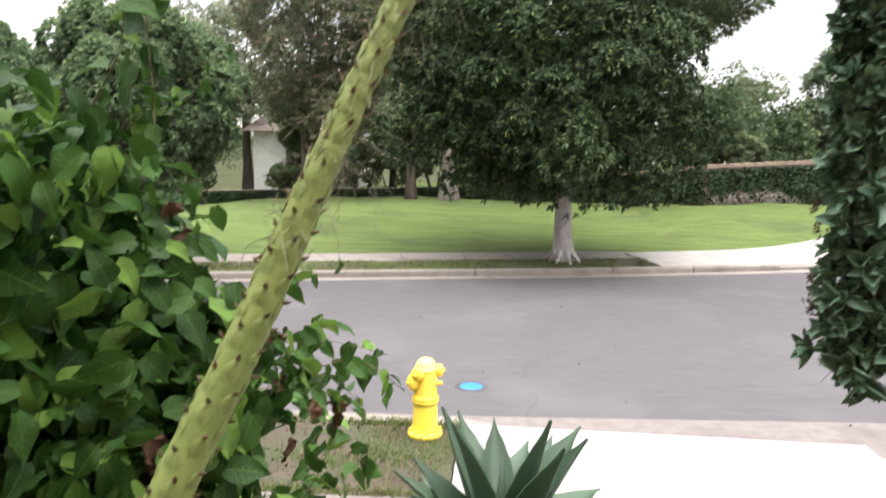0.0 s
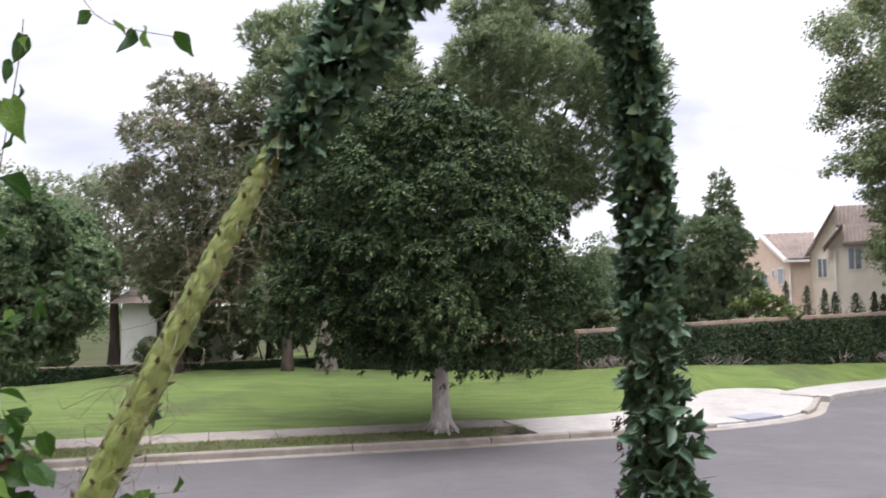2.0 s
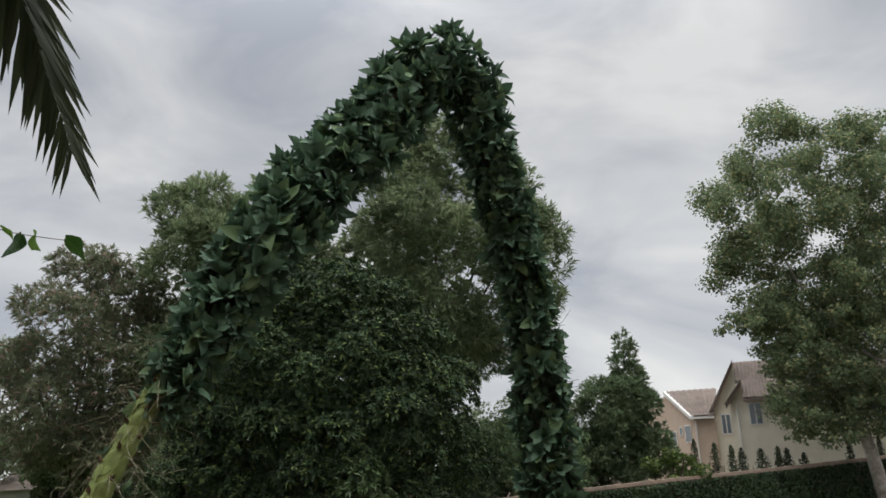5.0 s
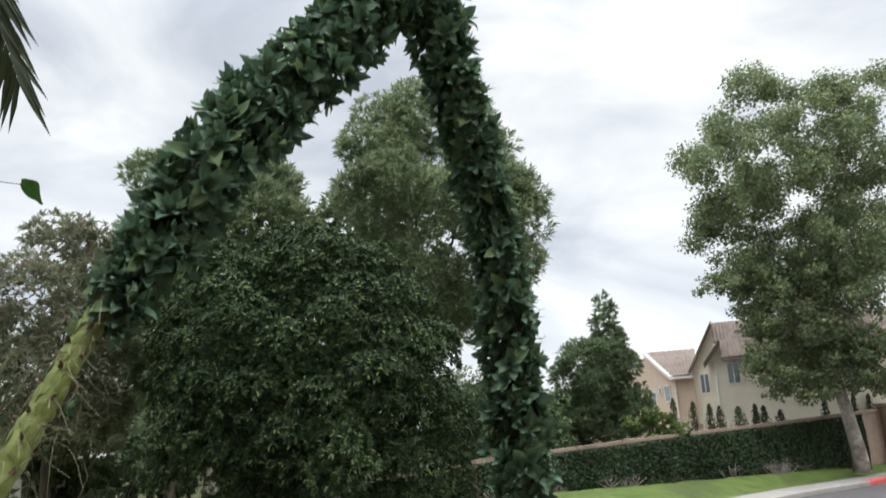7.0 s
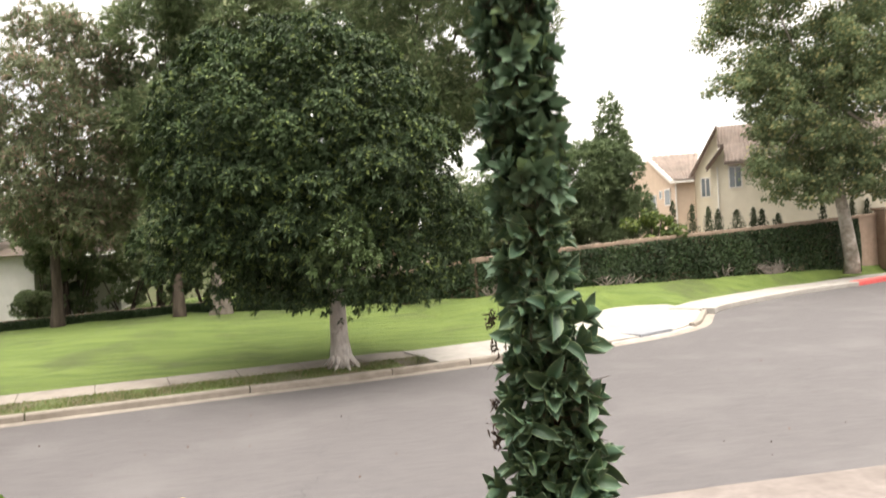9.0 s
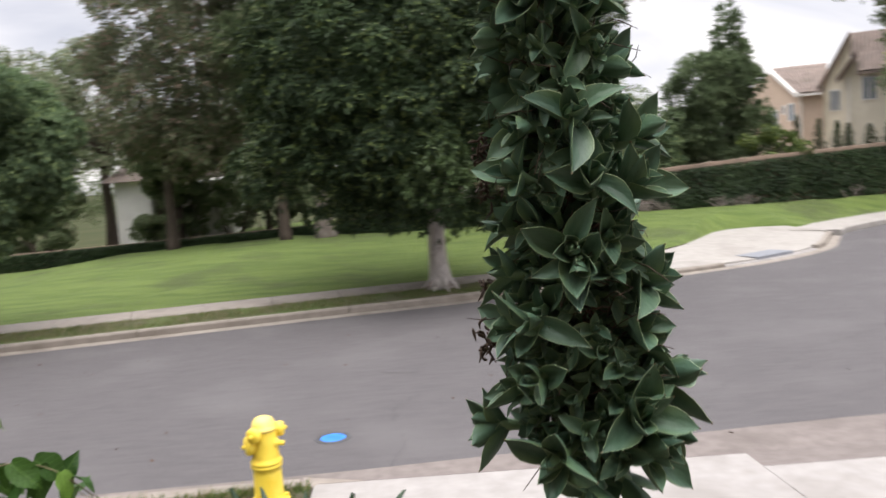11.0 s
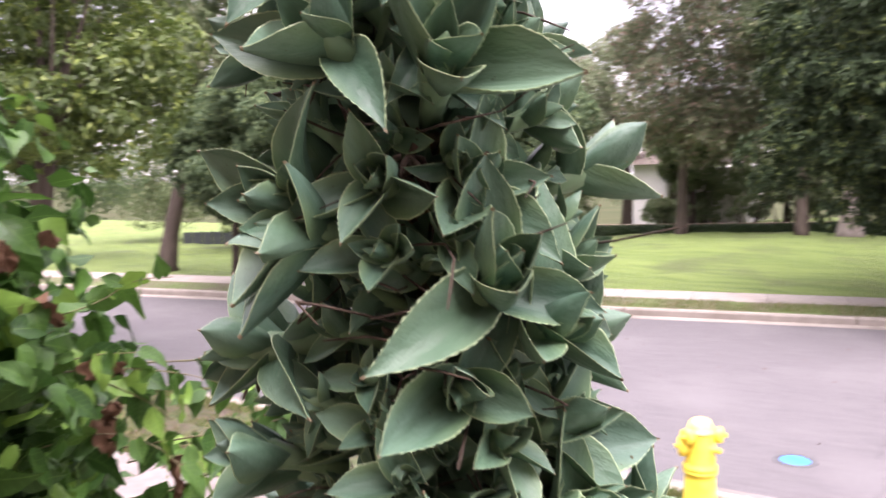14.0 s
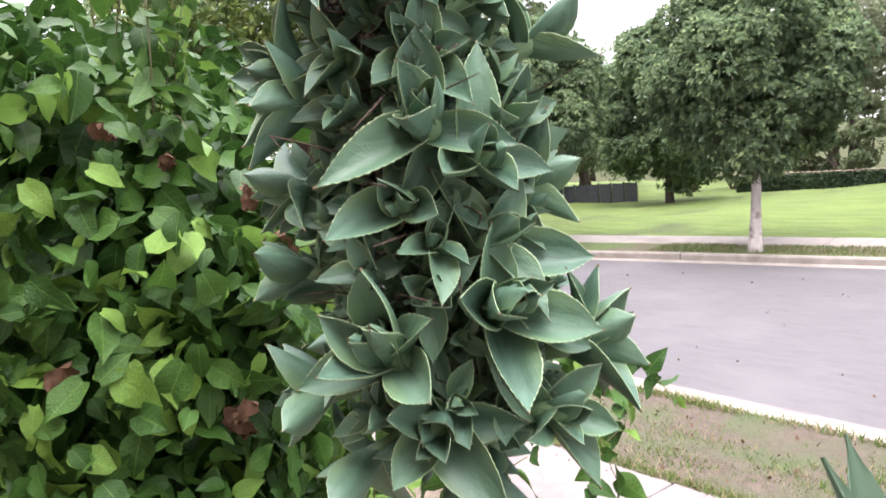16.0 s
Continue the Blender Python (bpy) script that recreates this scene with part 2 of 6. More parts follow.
M_IRON = surface("cast_iron", (0.05, 0.05, 0.055), (0.09, 0.09, 0.09), 20, None, rough=0.7, bump=0.4, metal=0.3)
M_GREYPAD = surface("grey_tactile_pad", (0.16, 0.17, 0.19), (0.21, 0.22, 0.24), 8, None, rough=0.7, bump=0.2)
M_CRACK = surface("asphalt_crack", (0.045, 0.044, 0.046), (0.07, 0.068, 0.07), 30, None, rough=0.95, bump=0.2)
m, nt, b = node_mat("window_glass")
b.inputs["Base Color"].default_value = (0.10, 0.13, 0.15, 1)
b.inputs["Roughness"].default_value = 0.08
b.inputs["Specular IOR Level"].default_value = 0.8
M_GLASS = m


# ---- mesh helpers ----
def mesh_of(name, verts, faces, mat, smooth=False):
    me = bpy.data.meshes.new(name)
    me.from_pydata([tuple(v) for v in verts], [], faces)
    me.materials.append(mat)
    if smooth:
        me.polygons.foreach_set("use_smooth", [True] * len(me.polygons))
    me.update()
    return me


def quads_mesh(name, v, mat):
    """A mesh of separate quads from an array (n, 4, 3)."""
    n = len(v)
    me = bpy.data.meshes.new(name)
    me.vertices.add(4 * n)
    me.vertices.foreach_set("co", np.ascontiguousarray(v, dtype=np.float32).ravel())
    me.loops.add(4 * n)
    me.loops.foreach_set("vertex_index", np.arange(4 * n, dtype=np.int32))
    me.polygons.add(n)
    me.polygons.foreach_set("loop_start", np.arange(0, 4 * n, 4, dtype=np.int32))
    me.materials.append(mat)
    me.update(calc_edges=True)
    return me


def thing(name, label, category, place=(0, 0, 0), group="", kind=""):
    ob = new(name)
    ob.empty_display_size = 0.1
    ob.location = place
    return tagged(ob, label, category, group, kind)


def child(name, me, parent, label="", world_place=True):
    """Links a mesh as one part under a thing; its coordinates are those of the world."""
    ob = new(name, me)
    ob.parent = parent
    if world_place:
        ob.matrix_parent_inverse = Matrix.Translation(-parent.location) if parent.parent is None else parent.matrix_parent_inverse.copy()
        if parent.parent is not None:
            ob.matrix_parent_inverse = Matrix.Identity(4)
    return tagged(ob, label)


def bm_mesh(name, bm, mat, smooth=False):
    me = bpy.data.meshes.new(name)
    bm.to_mesh(me)
    bm.free()
    me.materials.append(mat)
    if smooth:
        me.polygons.foreach_set("use_smooth", [True] * len(me.polygons))
    return me


def box_mesh(name, lo, hi, mat, bevel=0.0, turn=None):
    bm = bmesh.new()
    bmesh.ops.create_cube(bm, size=1)
    for v in bm.verts:
        v.co = Vector([lo[i] + (v.co[i] + 0.5) * (hi[i] - lo[i]) for i in range(3)])
    if bevel:
        bmesh.ops.bevel(bm, geom=bm.edges[:], offset=bevel, segments=1, affect="EDGES")
    if turn is not None:
        bm.transform(turn)
    return bm_mesh(name, bm, mat)


def tube_arrays(points, radii, sides=8, wobble=0.0, rng=None, cap=True):
    pts = [Vector(p) for p in points]
    verts, faces = [], []
    up = Vector((0.31, 0.2, 0.93)).normalized()
    for i, p in enumerate(pts):
        d = (pts[min(i + 1, len(pts) - 1)] - pts[max(i - 1, 0)]).normalized()
        a = d.cross(up)
        if a.length < 0.05:
            a = d.cross(Vector((1, 0, 0)))
        a.normalize()
        b2 = d.cross(a)
        for k in range(sides):
            r = radii[i] * (1 + (wobble * (rng.random() - 0.5) if rng else 0))
            an = 2 * math.pi * k / sides
            verts.append(p + a * (math.cos(an) * r) + b2 * (math.sin(an) * r))
    for i in range(len(pts) - 1):
        for k in range(sides):
            k2 = (k + 1) % sides
            faces.append((i * sides + k, i * sides + k2, (i + 1) * sides + k2, (i + 1) * sides + k))
    if cap:
        faces.append(tuple(range(sides - 1, -1, -1)))
        faces.append(tuple(range((len(pts) - 1) * sides, len(pts) * sides)))
    return verts, faces


def merged(parts):
    verts, faces = [], []
    for v, f in parts:
        o = len(verts)
        verts += list(v)
        faces += [tuple(i + o for i in q) for q in f]
    return verts, faces


def curve_points(pts, n):
    """Points evenly along a smooth curve through pts (Catmull-Rom)."""
    p = [np.array(q, float) for q in pts]
    p = [2 * p[0] - p[1]] + p + [2 * p[-1] - p[-2]]
    dense = []
    for i in range(1, len(p) - 2):
        for s in np.linspace(0, 1, 24, endpoint=False):
            a, b2, c, d = p[i - 1 : i + 3]
            dense.append(0.5 * (2 * b2 + (c - a) * s + (2 * a - 5 * b2 + 4 * c - d) * s**2 + (3 * b2 - a - 3 * c + d) * s**3))
    dense.append(p[-2])
    dense = np.array(dense)
    far = np.r_[0, np.cumsum(np.linalg.norm(np.diff(dense, axis=0), axis=1))]
    at = np.linspace(0, far[-1], n)
    return np.stack([np.interp(at, far, dense[:, k]) for k in range(dense.shape[1])], 1)


def unit(v):
    return v / np.maximum(np.linalg.norm(v, axis=-1, keepdims=True), 1e-9)


def leaf_quads(rng, centres, outward, size, ratio=0.45, spread=0.8, droop=0.2, fold=0.12):
    """Diamond leaves at the given centres; each blade faces roughly outward and up, its tip hangs a little."""
    n = len(centres)
    nor = unit(outward + spread * rng.normal(size=(n, 3)) * 0.75 + np.array([0, 0, 0.25]))
    d = unit(np.cross(nor, rng.normal(size=(n, 3))) - np.array([0, 0, droop]) + 0.35 * outward)
    side = unit(np.cross(d, nor))
    nor = np.cross(side, d)
    s = size * rng.uniform(0.6, 1.35, (n, 1))
    a, c = centres - d * s * 0.5, centres + d * s * 0.5
    mid = centres - d * s * 0.06 + nor * s * fold
    return np.stack([a, mid + side * s * ratio * 0.5, c, mid - side * s * ratio * 0.5], 1)


def crown_leaves(rng, blobs, count, size, ratio=0.45, inner=0.25, spread=0.7, droop=0.2, clump=0, floor=None):
    """Leaves on the shells of many clumps (centre, radii); a share of them fills the inside."""
    vol = np.array([b2[1][0] * b2[1][1] for b2 in blobs])
    pick = rng.choice(len(blobs), count, p=vol / vol.sum())
    c, r = np.array([b2[0] for b2 in blobs])[pick], np.array([b2[1] for b2 in blobs])[pick]
    u = unit(rng.normal(size=(count, 3)))
    if clump:
        seeds = unit(rng.normal(size=(clump * len(blobs), 3))).reshape(len(blobs), clump, 3)
        pickc = rng.integers(0, clump, count)
        u = unit(seeds[pick, pickc] + rng.normal(scale=0.23, size=(count, 3)))
    rad = np.where(rng.random((count, 1)) < inner, rng.uniform(0.2, 0.8, (count, 1)), rng.uniform(0.82, 1.06, (count, 1)))
    p = c + u * r * rad
    if floor is not None:
        keep = p[:, 2] > floor + 0.25 * rng.normal(size=count)
        p, u = p[keep], u[keep]
    if len(blobs[0]) > 2:
        mid = np.array([b2[2] for b2 in blobs])[pick]
        mid = mid if floor is None else mid[keep]
        u = unit(0.35 * u + unit(p - mid))
    return leaf_quads(rng, p, u, size, ratio, spread, droop)


def blobs_in(rng, centre, radii, n, size, low=-0.85, top=1.0):
    """Clumps spread over an uneven crown: most lie near its surface."""
    out = []
    for i in range(n):
        u = unit(rng.normal(size=3))
        u[2] = np.clip(u[2], low, top)
        k = rng.uniform(0.35, 0.86) if i % 4 == 0 else rng.uniform(0.7, 0.9)
        s = size * rng.uniform(0.65, 1.25)
        out.append((np.array(centre) + u * np.array(radii) * k, np.array([s, s, s * rng.uniform(0.7, 0.95)])))
    return out


def lobes_on(rng, centre, radii, n, size, low=-0.8, sub=9, sub_size=0.42, deep=0.78):
    """A billowing crown: n large lobes on an uneven ellipsoid, and the smaller heads that swell from each of them."""
    big, heads = [], []
    for k in range(n):
        h = 1 - 2 * (k + 0.5) / n
        a, w2 = k * 2.39996, math.sqrt(max(0, 1 - h * h))
        u = unit(np.array([w2 * math.cos(a), w2 * math.sin(a), h]) + 0.22 * rng.normal(size=3))
        u[2] = max(u[2], low + 0.1 * rng.normal())
        q = size * rng.uniform(0.72, 1.2) * np.array([1, 1, 0.88])
        c = np.array(centre) + u * (np.array(radii) - 0.8 * q) * rng.uniform(0.9, 1.04)
        big.append((c, q))
        for j in range(sub):
            v = unit(rng.normal(size=3) + 0.7 * u + [0, 0, 0.3])
            heads.append((c + v * q * deep, q * sub_size * rng.uniform(0.7, 1.3)))
    return big, heads


def tuft_leaves(rng, big, heads, per_m2, leaf, n_leaf, ratio, up=0.5, tilt=(30, 88), floor=None, hide=0.84, droop=0.12, inside=None, under=0.0):
    """Leaves in whorls: each whorl sits on a head of the crown and opens outward and up."""
    blobs = list(big) + list(heads)
    area = np.array([4 * math.pi * q[1][0] * q[1][2] for q in blobs])
    pick = np.repeat(np.arange(len(blobs)), np.maximum(1, rng.poisson(area * per_m2)))
    c, q = np.array([b2[0] for b2 in blobs])[pick], np.array([b2[1] for b2 in blobs])[pick]
    u = unit(rng.normal(size=c.shape))
    p = c + u * q * rng.uniform(0.9, 1.06, (len(c), 1))
    keep = np.ones(len(p), bool)
    for c2, q2 in big:
        keep &= (((p - c2) / q2) ** 2).sum(1) > hide * hide
    if inside is not None:
        keep &= (((p - np.array(inside[0])) / np.array(inside[1])) ** 2).sum(1) > 1
    if under:
        keep &= rng.random(len(p)) > under * np.clip(-1.6 * u[:, 2] + 0.1, 0, 1)
    if floor is not None:
        keep &= p[:, 2] > floor + 0.18 * rng.normal(size=len(p))
    p, u = p[keep], u[keep]
    mid = np.mean([b2[0] for b2 in big], 0)
    axis = unit(u + 0.5 * unit(p - mid) + np.array([0, 0, up]) + 0.25 * rng.normal(size=u.shape))
    n = len(p) * n_leaf
    p, axis = np.repeat(p, n_leaf, 0), np.repeat(axis, n_leaf, 0)
    side0 = unit(np.cross(axis, rng.normal(size=(n, 3))))
    a = np.radians(rng.uniform(*tilt, (n, 1)))
    d = unit(axis * np.cos(a) + side0 * np.sin(a))
    nor = unit(axis - d * (axis * d).sum(1, keepdims=True) + 0.35 * rng.normal(size=(n, 3)))
    side = unit(np.cross(d, nor))
    nor = np.cross(side, d)
    ln = leaf * rng.uniform(0.65, 1.3, (n, 1))
    tip = p + d * ln - np.array([0, 0, 1]) * ln * droop
    m2 = p + d * ln * 0.52 + nor * ln * 0.1
    return np.stack([p, m2 + side * ln * ratio * 0.5, tip, m2 - side * ln * ratio * 0.5], 1)


def tree(name, label, base, trunk_r, trunk_top, blobs, count, leaf, bark, leaves, rng, limbs=6, lean=(0, 0), ratio=0.45, inner=0.25, droop=0.2, spread=0.7, clump=0, floor=None, roots=0, extra=None, flare=1.35, core=0, reach=0.85, core_size=1.3, crown=None):
    """One tree: a tapered trunk with limbs that reach into the crown, and a crown of many leaves in clumps."""
    t = thing(name, label, "tree", base, group="trees", kind="")
    b0 = np.array(base, float)
    top = np.array([base[0] + lean[0], base[1] + lean[1], trunk_top])
    h = top[2] - b0[2]
    pts = [b0 - [0, 0, 0.15], b0 + [0, 0, 0.06 * h]]
    pts += [b0 + (top - b0) * s + [*(0.04 * h * rng.normal(size=2) * s * 0.5), 0] for s in (0.3, 0.6, 1.0)]
    rad = [trunk_r * flare * 1.15, trunk_r * flare, trunk_r, trunk_r * 0.88, trunk_r * 0.75]
    parts = [tube_arrays(pts, rad, 12, 0.12, rng)]
    order = rng.permutation(len(blobs))[:limbs]
    for i in order:
        c = blobs[i][0]
        mid = (top + c) / 2 + [0, 0, -0.08 * abs(c[2] - top[2])] + 0.12 * rng.normal(size=3)
        start = b0 + (top - b0) * rng.uniform(0.8, 1.0)
        c = start + (c - start) * reach
        mid = start + (mid - start) * reach
        parts.append(tube_arrays([start, mid, c], [trunk_r * 0.4, trunk_r * 0.22, trunk_r * 0.05], 6, 0.1, rng))
    for k in range(roots):
        an = 2 * math.pi * k / roots + rng.uniform(-0.3, 0.3)
        far = trunk_r * rng.uniform(1.6, 3.0)
        d = np.array([math.cos(an), math.sin(an), 0])
        parts.append(tube_arrays([b0 + d * trunk_r * 0.5 + [0, 0, 0.55 * trunk_r * 3], b0 + d * trunk_r * 1.5 + [0, 0, 0.1], b0 + d * far - [0, 0, 0.08]], [trunk_r * 0.4, trunk_r * rng.uniform(0.16, 0.28), trunk_r * 0.07], 7, 0.35, rng))
    child("trunk", mesh_of("trunk", *merged(parts), bark, True), t)
    q = crown_leaves(rng, blobs, count, leaf, ratio, inner, spread, droop, clump, floor) if crown is None else crown
    if core:
        pick = rng.integers(0, len(blobs), core)
        cc = np.mean([b2[0] for b2 in blobs], 0)
        p = np.array([blobs[k][0] for k in pick])
        p = cc + (p - cc) * rng.uniform(0.2, 0.72, (core, 1)) + 0.3 * rng.normal(size=(core, 3))
        if floor is not None:
            p = p[p[:, 2] > floor + 0.35]
        q = np.concatenate([q, leaf_quads(rng, p, unit(rng.normal(size=(len(p), 3))), leaf * core_size, 0.7, 0.8, 0.1)])
    child("crown", quads_mesh("crown", q, leaves), t)
    if extra:
        child("young_shoot", quads_mesh("young_shoot", extra[0], extra[1]), t, "lighter green young shoots")
    return t


def strip_between(name, a, b2, z_a, z_b, mat, thick=0.3, sub=1, rough_z=0.0, rng=None):
    """A slab between two lines of the plan (same number of points), its top from z_a to z_b."""
    a, b2 = np.array(a, float), np.array(b2, float)
    n = len(a)
    verts = []
    for i in range(n):
        for k in range(sub + 1):
            s = k / sub
            p = a[i] * (1 - s) + b2[i] * s
            za = z_a[i] if hasattr(z_a, "__len__") else z_a
            zb = z_b[i] if hasattr(z_b, "__len__") else z_b
            jit = rough_z * rng.normal() if rng is not None and 0 < k < sub else 0
            verts.append((p[0], p[1], za * (1 - s) + zb * s + jit))
    w = sub + 1
    faces = [(i * w + k, (i + 1) * w + k, (i + 1) * w + k + 1, i * w + k + 1) for i in range(n - 1) for k in range(sub)]
    ring = [i * w for i in range(n)] + [(n - 1) * w + k for k in range(1, sub + 1)] + [i * w + sub for i in range(n - 2, -1, -1)] + [k for k in range(sub - 1, 0, -1)]
    o = len(verts)
    low = min(v[2] for v in verts) - thick
    verts += [(verts[i][0], verts[i][1], low) for i in ring]
    m2 = len(ring)
    faces += [(ring[k], o + k, o + (k + 1) % m2, ring[(k + 1) % m2]) for k in range(m2)]
    me = mesh_of(name, verts, faces, mat)
    bm = bmesh.new()
    bm.from_mesh(me)
    bmesh.ops.recalc_face_normals(bm, faces=bm.faces)
    bm.to_mesh(me)
    bm.free()
    return me


# ---- ground, road, kerbs ----
rng = np.random.default_rng(7)
structure = lambda ob, label="", cat="": tagged(ob, label, cat, kind="structure")

structure(new("ground", mesh_of("ground", [(-1500, -1500, -0.6), (1500, -1500, -0.6), (1500, 1500, -0.6), (-1500, 1500, -0.6)], [(0, 1, 2, 3)], M_GROUND)), "bare ground reaching the horizon", "ground")

FAR = curve_points([(-70, 4.0), (-40, 10.6), (-20, 15.0), (-12, 16.75), (-9, 17.45), (-5, 18.3), (0, 19.35), (2.3, 19.8), (4.7, 20.42), (7.2, 21.1), (10.2, 22.15), (12.2, 23.2), (13.6, 24.4), (14.6, 25.9), (15.9, 27.7), (18.5, 29.5), (21.6, 31.2), (25.5, 32.8), (31.5, 35.2), (60, 44)], 161)


def offset(line, d):
    t = unit(np.gradient(line, axis=0))
    return line + np.stack([-t[:, 1], t[:, 0]], 1) * d


NEAR_Y = 10.6
road_near = np.stack([FAR[:, 0] * 0 + np.linspace(-70, 60, len(FAR)), np.full(len(FAR), NEAR_Y)], 1)
road_near[:, 0] = np.linspace(-70, 60, len(FAR))
road_near[:, 1] += np.clip((road_near[:, 0] - 0.5) * 0.055, 0, 0.28)
road = structure(new("road", strip_between("road", road_near, FAR, -0.13, -0.13, M_ASPHALT, 0.3, 6)), "worn grey asphalt road with fine cracks", "road")

# cracks in the asphalt
def crack(pts, width):
    p = curve_points(pts, 90)
    p = p + rng.normal(scale=0.03, size=p.shape)
    q = offset(p, 1.0) - p
    w = width * rng.uniform(0.4, 1.3, (len(p), 1))
    v = [(*a, -0.126) for a in p + q * w] + [(*a, -0.126) for a in p - q * w]
    n = len(p)
    f = [(i, i + n, i + n + 1, i + 1) for i in range(n - 1) if math.sin(i * 0.37) + rng.normal() * 0.5 > -0.35]
    return child("crack", mesh_of("crack", v, f, M_CRACK), road, "dark crack in the asphalt")


crack([(1.15, 10.6), (1.35, 11.6), (1.2, 12.5), (1.6, 13.4), (1.5, 14.3), (2.0, 15.6), (2.2, 17.5), (2.6, 19.6)], 0.006)
crack([(-6.5, 12.6), (-4.5, 13.0), (-3, 13.6), (-2.2, 14.3)], 0.005)
crack([(2.0, 15.6), (3.6, 15.9), (5.5, 16.6)], 0.007)
crack([(5.0, 12.2), (7.0, 13.6), (9.5, 15.2), (12, 17)], 0.006)
crack([(-10, 14.6), (-6, 15.2), (-2, 15.6), (1.5, 14.3)], 0.006)

# far side: gutter, kerb sections, parkway, sidewalk, lawn
gutter_far = structure(new("gutter_far", strip_between("gutter", FAR[FAR[:, 0] < 15.3], (FAR + (offset(FAR, 0.30) - FAR) * np.interp(FAR[:, 0], [9, 12, 14.5, 15.3], [1.0, 1.5, 1.5, 0.9])[:, None])[FAR[:, 0] < 15.3], -0.128, -0.118, M_KERB, 0.2)), "concrete gutter beside the kerb", "gutter")
kerb_far = structure(thing("kerb_far", "weathered concrete kerb across the road", "kerb"), "", "")
kin, kout = offset(FAR, 0.28), offset(FAR, 0.45)
far_len = np.r_[0, np.cumsum(np.linalg.norm(np.diff(FAR, axis=0), axis=1))]


def kerb_piece(lo, hi, ina, outa, mat, parent, label="", top=0.02):
    at = np.linspace(lo, hi, max(3, int((hi - lo) / 0.5)))
    a = np.stack([np.interp(at, far_len, ina[:, k]) for k in (0, 1)], 1)
    c = np.stack([np.interp(at, far_len, outa[:, k]) for k in (0, 1)], 1)
    n = len(at)
    d = unit(c - a)
    verts = []
    for i in range(n):
        for off, z in ((0, -0.3), (0.0, top - 0.03), (0.025, top), (None, top), (None, -0.3)):
            p = c[i] if off is None else a[i] + d[i] * off
            verts.append((p[0], p[1], z))
    faces = [(i * 5 + k, i * 5 + k + 1, (i + 1) * 5 + k + 1, (i + 1) * 5 + k) for i in range(n - 1) for k in range(4)]
    faces += [(0, 4, 3, 2, 1), tuple((n - 1) * 5 + k for k in range(5))]
    return child("kerb_section", mesh_of("kerb_section", verts, faces, mat), parent, label)


def far_at(x):
    return float(np.interp(x, FAR[:, 0], far_len))


ends = [far_at(x) for x in (-30, -25, -20.5, -16.2, -12.2, -8, -3.76, 0.37, 3.5, 5.44, 7.6)]
for lo, hi in zip(ends[:-1], ends[1:]):
    kerb_piece(lo + 0.015, hi - 0.015, kin, kout, M_KERB, kerb_far)
kerb_piece(ends[-1] + 0.015, far_at(9.6), kin, kout, M_KERB, kerb_far, top=-0.02)
kerb_piece(far_at(9.6) + 0.01, far_at(13.2), kin, kout, M_PALE, kerb_far, "kerb lowered at the ramp", top=-0.09)
kerb_piece(far_at(13.2) + 0.01, far_at(15.4), kin, kout, M_KERB, kerb_far, top=0.0)
for lo, hi in ((15.4, 18.5), (18.5, 22.0), (22.0, 25.6)):
    kerb_piece(far_at(lo) + 0.015, far_at(hi) - 0.015, offset(FAR, 0.03), kout, M_NEWCONC, kerb_far, top=0.05)
kerb_piece(far_at(25.6), far_at(34), offset(FAR, 0.03), kout, M_RED, kerb_far, "red painted kerb", top=0.06)
kerb_piece(far_at(34), far_at(50), kin, kout, M_KERB, kerb_far)

LEFT = FAR[:, 0] < 4.75
pa, pb = offset(FAR, 0.45)[LEFT], offset(FAR, 1.45)[LEFT]
structure(new("parkway_far", strip_between("parkway", pa, pb, 0.015, 0.06, M_STRIP, 0.4, 3)), "thin grass strip between kerb and sidewalk", "grass")
# sidewalk slabs
walk_far = structure(thing("sidewalk_far", "pale concrete sidewalk along the lawn", "sidewalk"))
wa, wb = offset(FAR, 1.45), offset(FAR, 2.55)
slab = np.arange(far_at(-26), far_at(4.75), 1.5)
for s0 in slab:
    at = np.linspace(s0 + 0.008, min(s0 + 1.5, far_at(4.75)) - 0.008, 4)
    a = np.stack([np.interp(at, far_len, wa[:, k]) for k in (0, 1)], 1)
    c = np.stack([np.interp(at, far_len, wb[:, k]) for k in (0, 1)], 1)
    child("slab", strip_between("slab", a, c, 0.06, 0.09, M_CONCRETE, 0.3), walk_far)
# landing and ramp: the sidewalk widens to the kerb
ra = np.array([np.interp(s, far_len, kout[:, k]) for s in np.linspace(far_at(4.75), far_at(15.2), 14) for k in (0, 1)]).reshape(-1, 2)
rb = curve_points([(4.0, 22.35), (7.2, 23.5), (9.3, 25.2), (10.7, 26.9), (11.9, 28.6), (13.2, 29.3), (14.5, 28.9)], 14)
landing = structure(new("ramp_landing", strip_between("landing", ra, rb, [0.02, 0.02, 0.01, 0, -0.01, -0.03, -0.05, -0.06, -0.06, -0.06, -0.05, -0.03, 0, 0.02], 0.12, M_NEWCONC, 0.3, 3)), "bright new concrete landing of a kerb ramp", "ramp")
east_walk = structure(thing("sidewalk_east", "pale concrete sidewalk behind the kerb towards the gate", "sidewalk"))
ea, eb = offset(FAR, 0.45), offset(FAR, 1.5)
for s0 in np.arange(far_at(15.25), far_at(34), 1.9):
    at = np.linspace(s0 + 0.008, s0 + 1.892, 4)
    a = np.stack([np.interp(at, far_len, ea[:, k]) for k in (0, 1)], 1)
    c = np.stack([np.interp(at, far_len, eb[:, k]) for k in (0, 1)], 1)
    child("slab", strip_between("slab", a, c, 0.052, 0.08, M_NEWCONC, 0.3), east_walk)
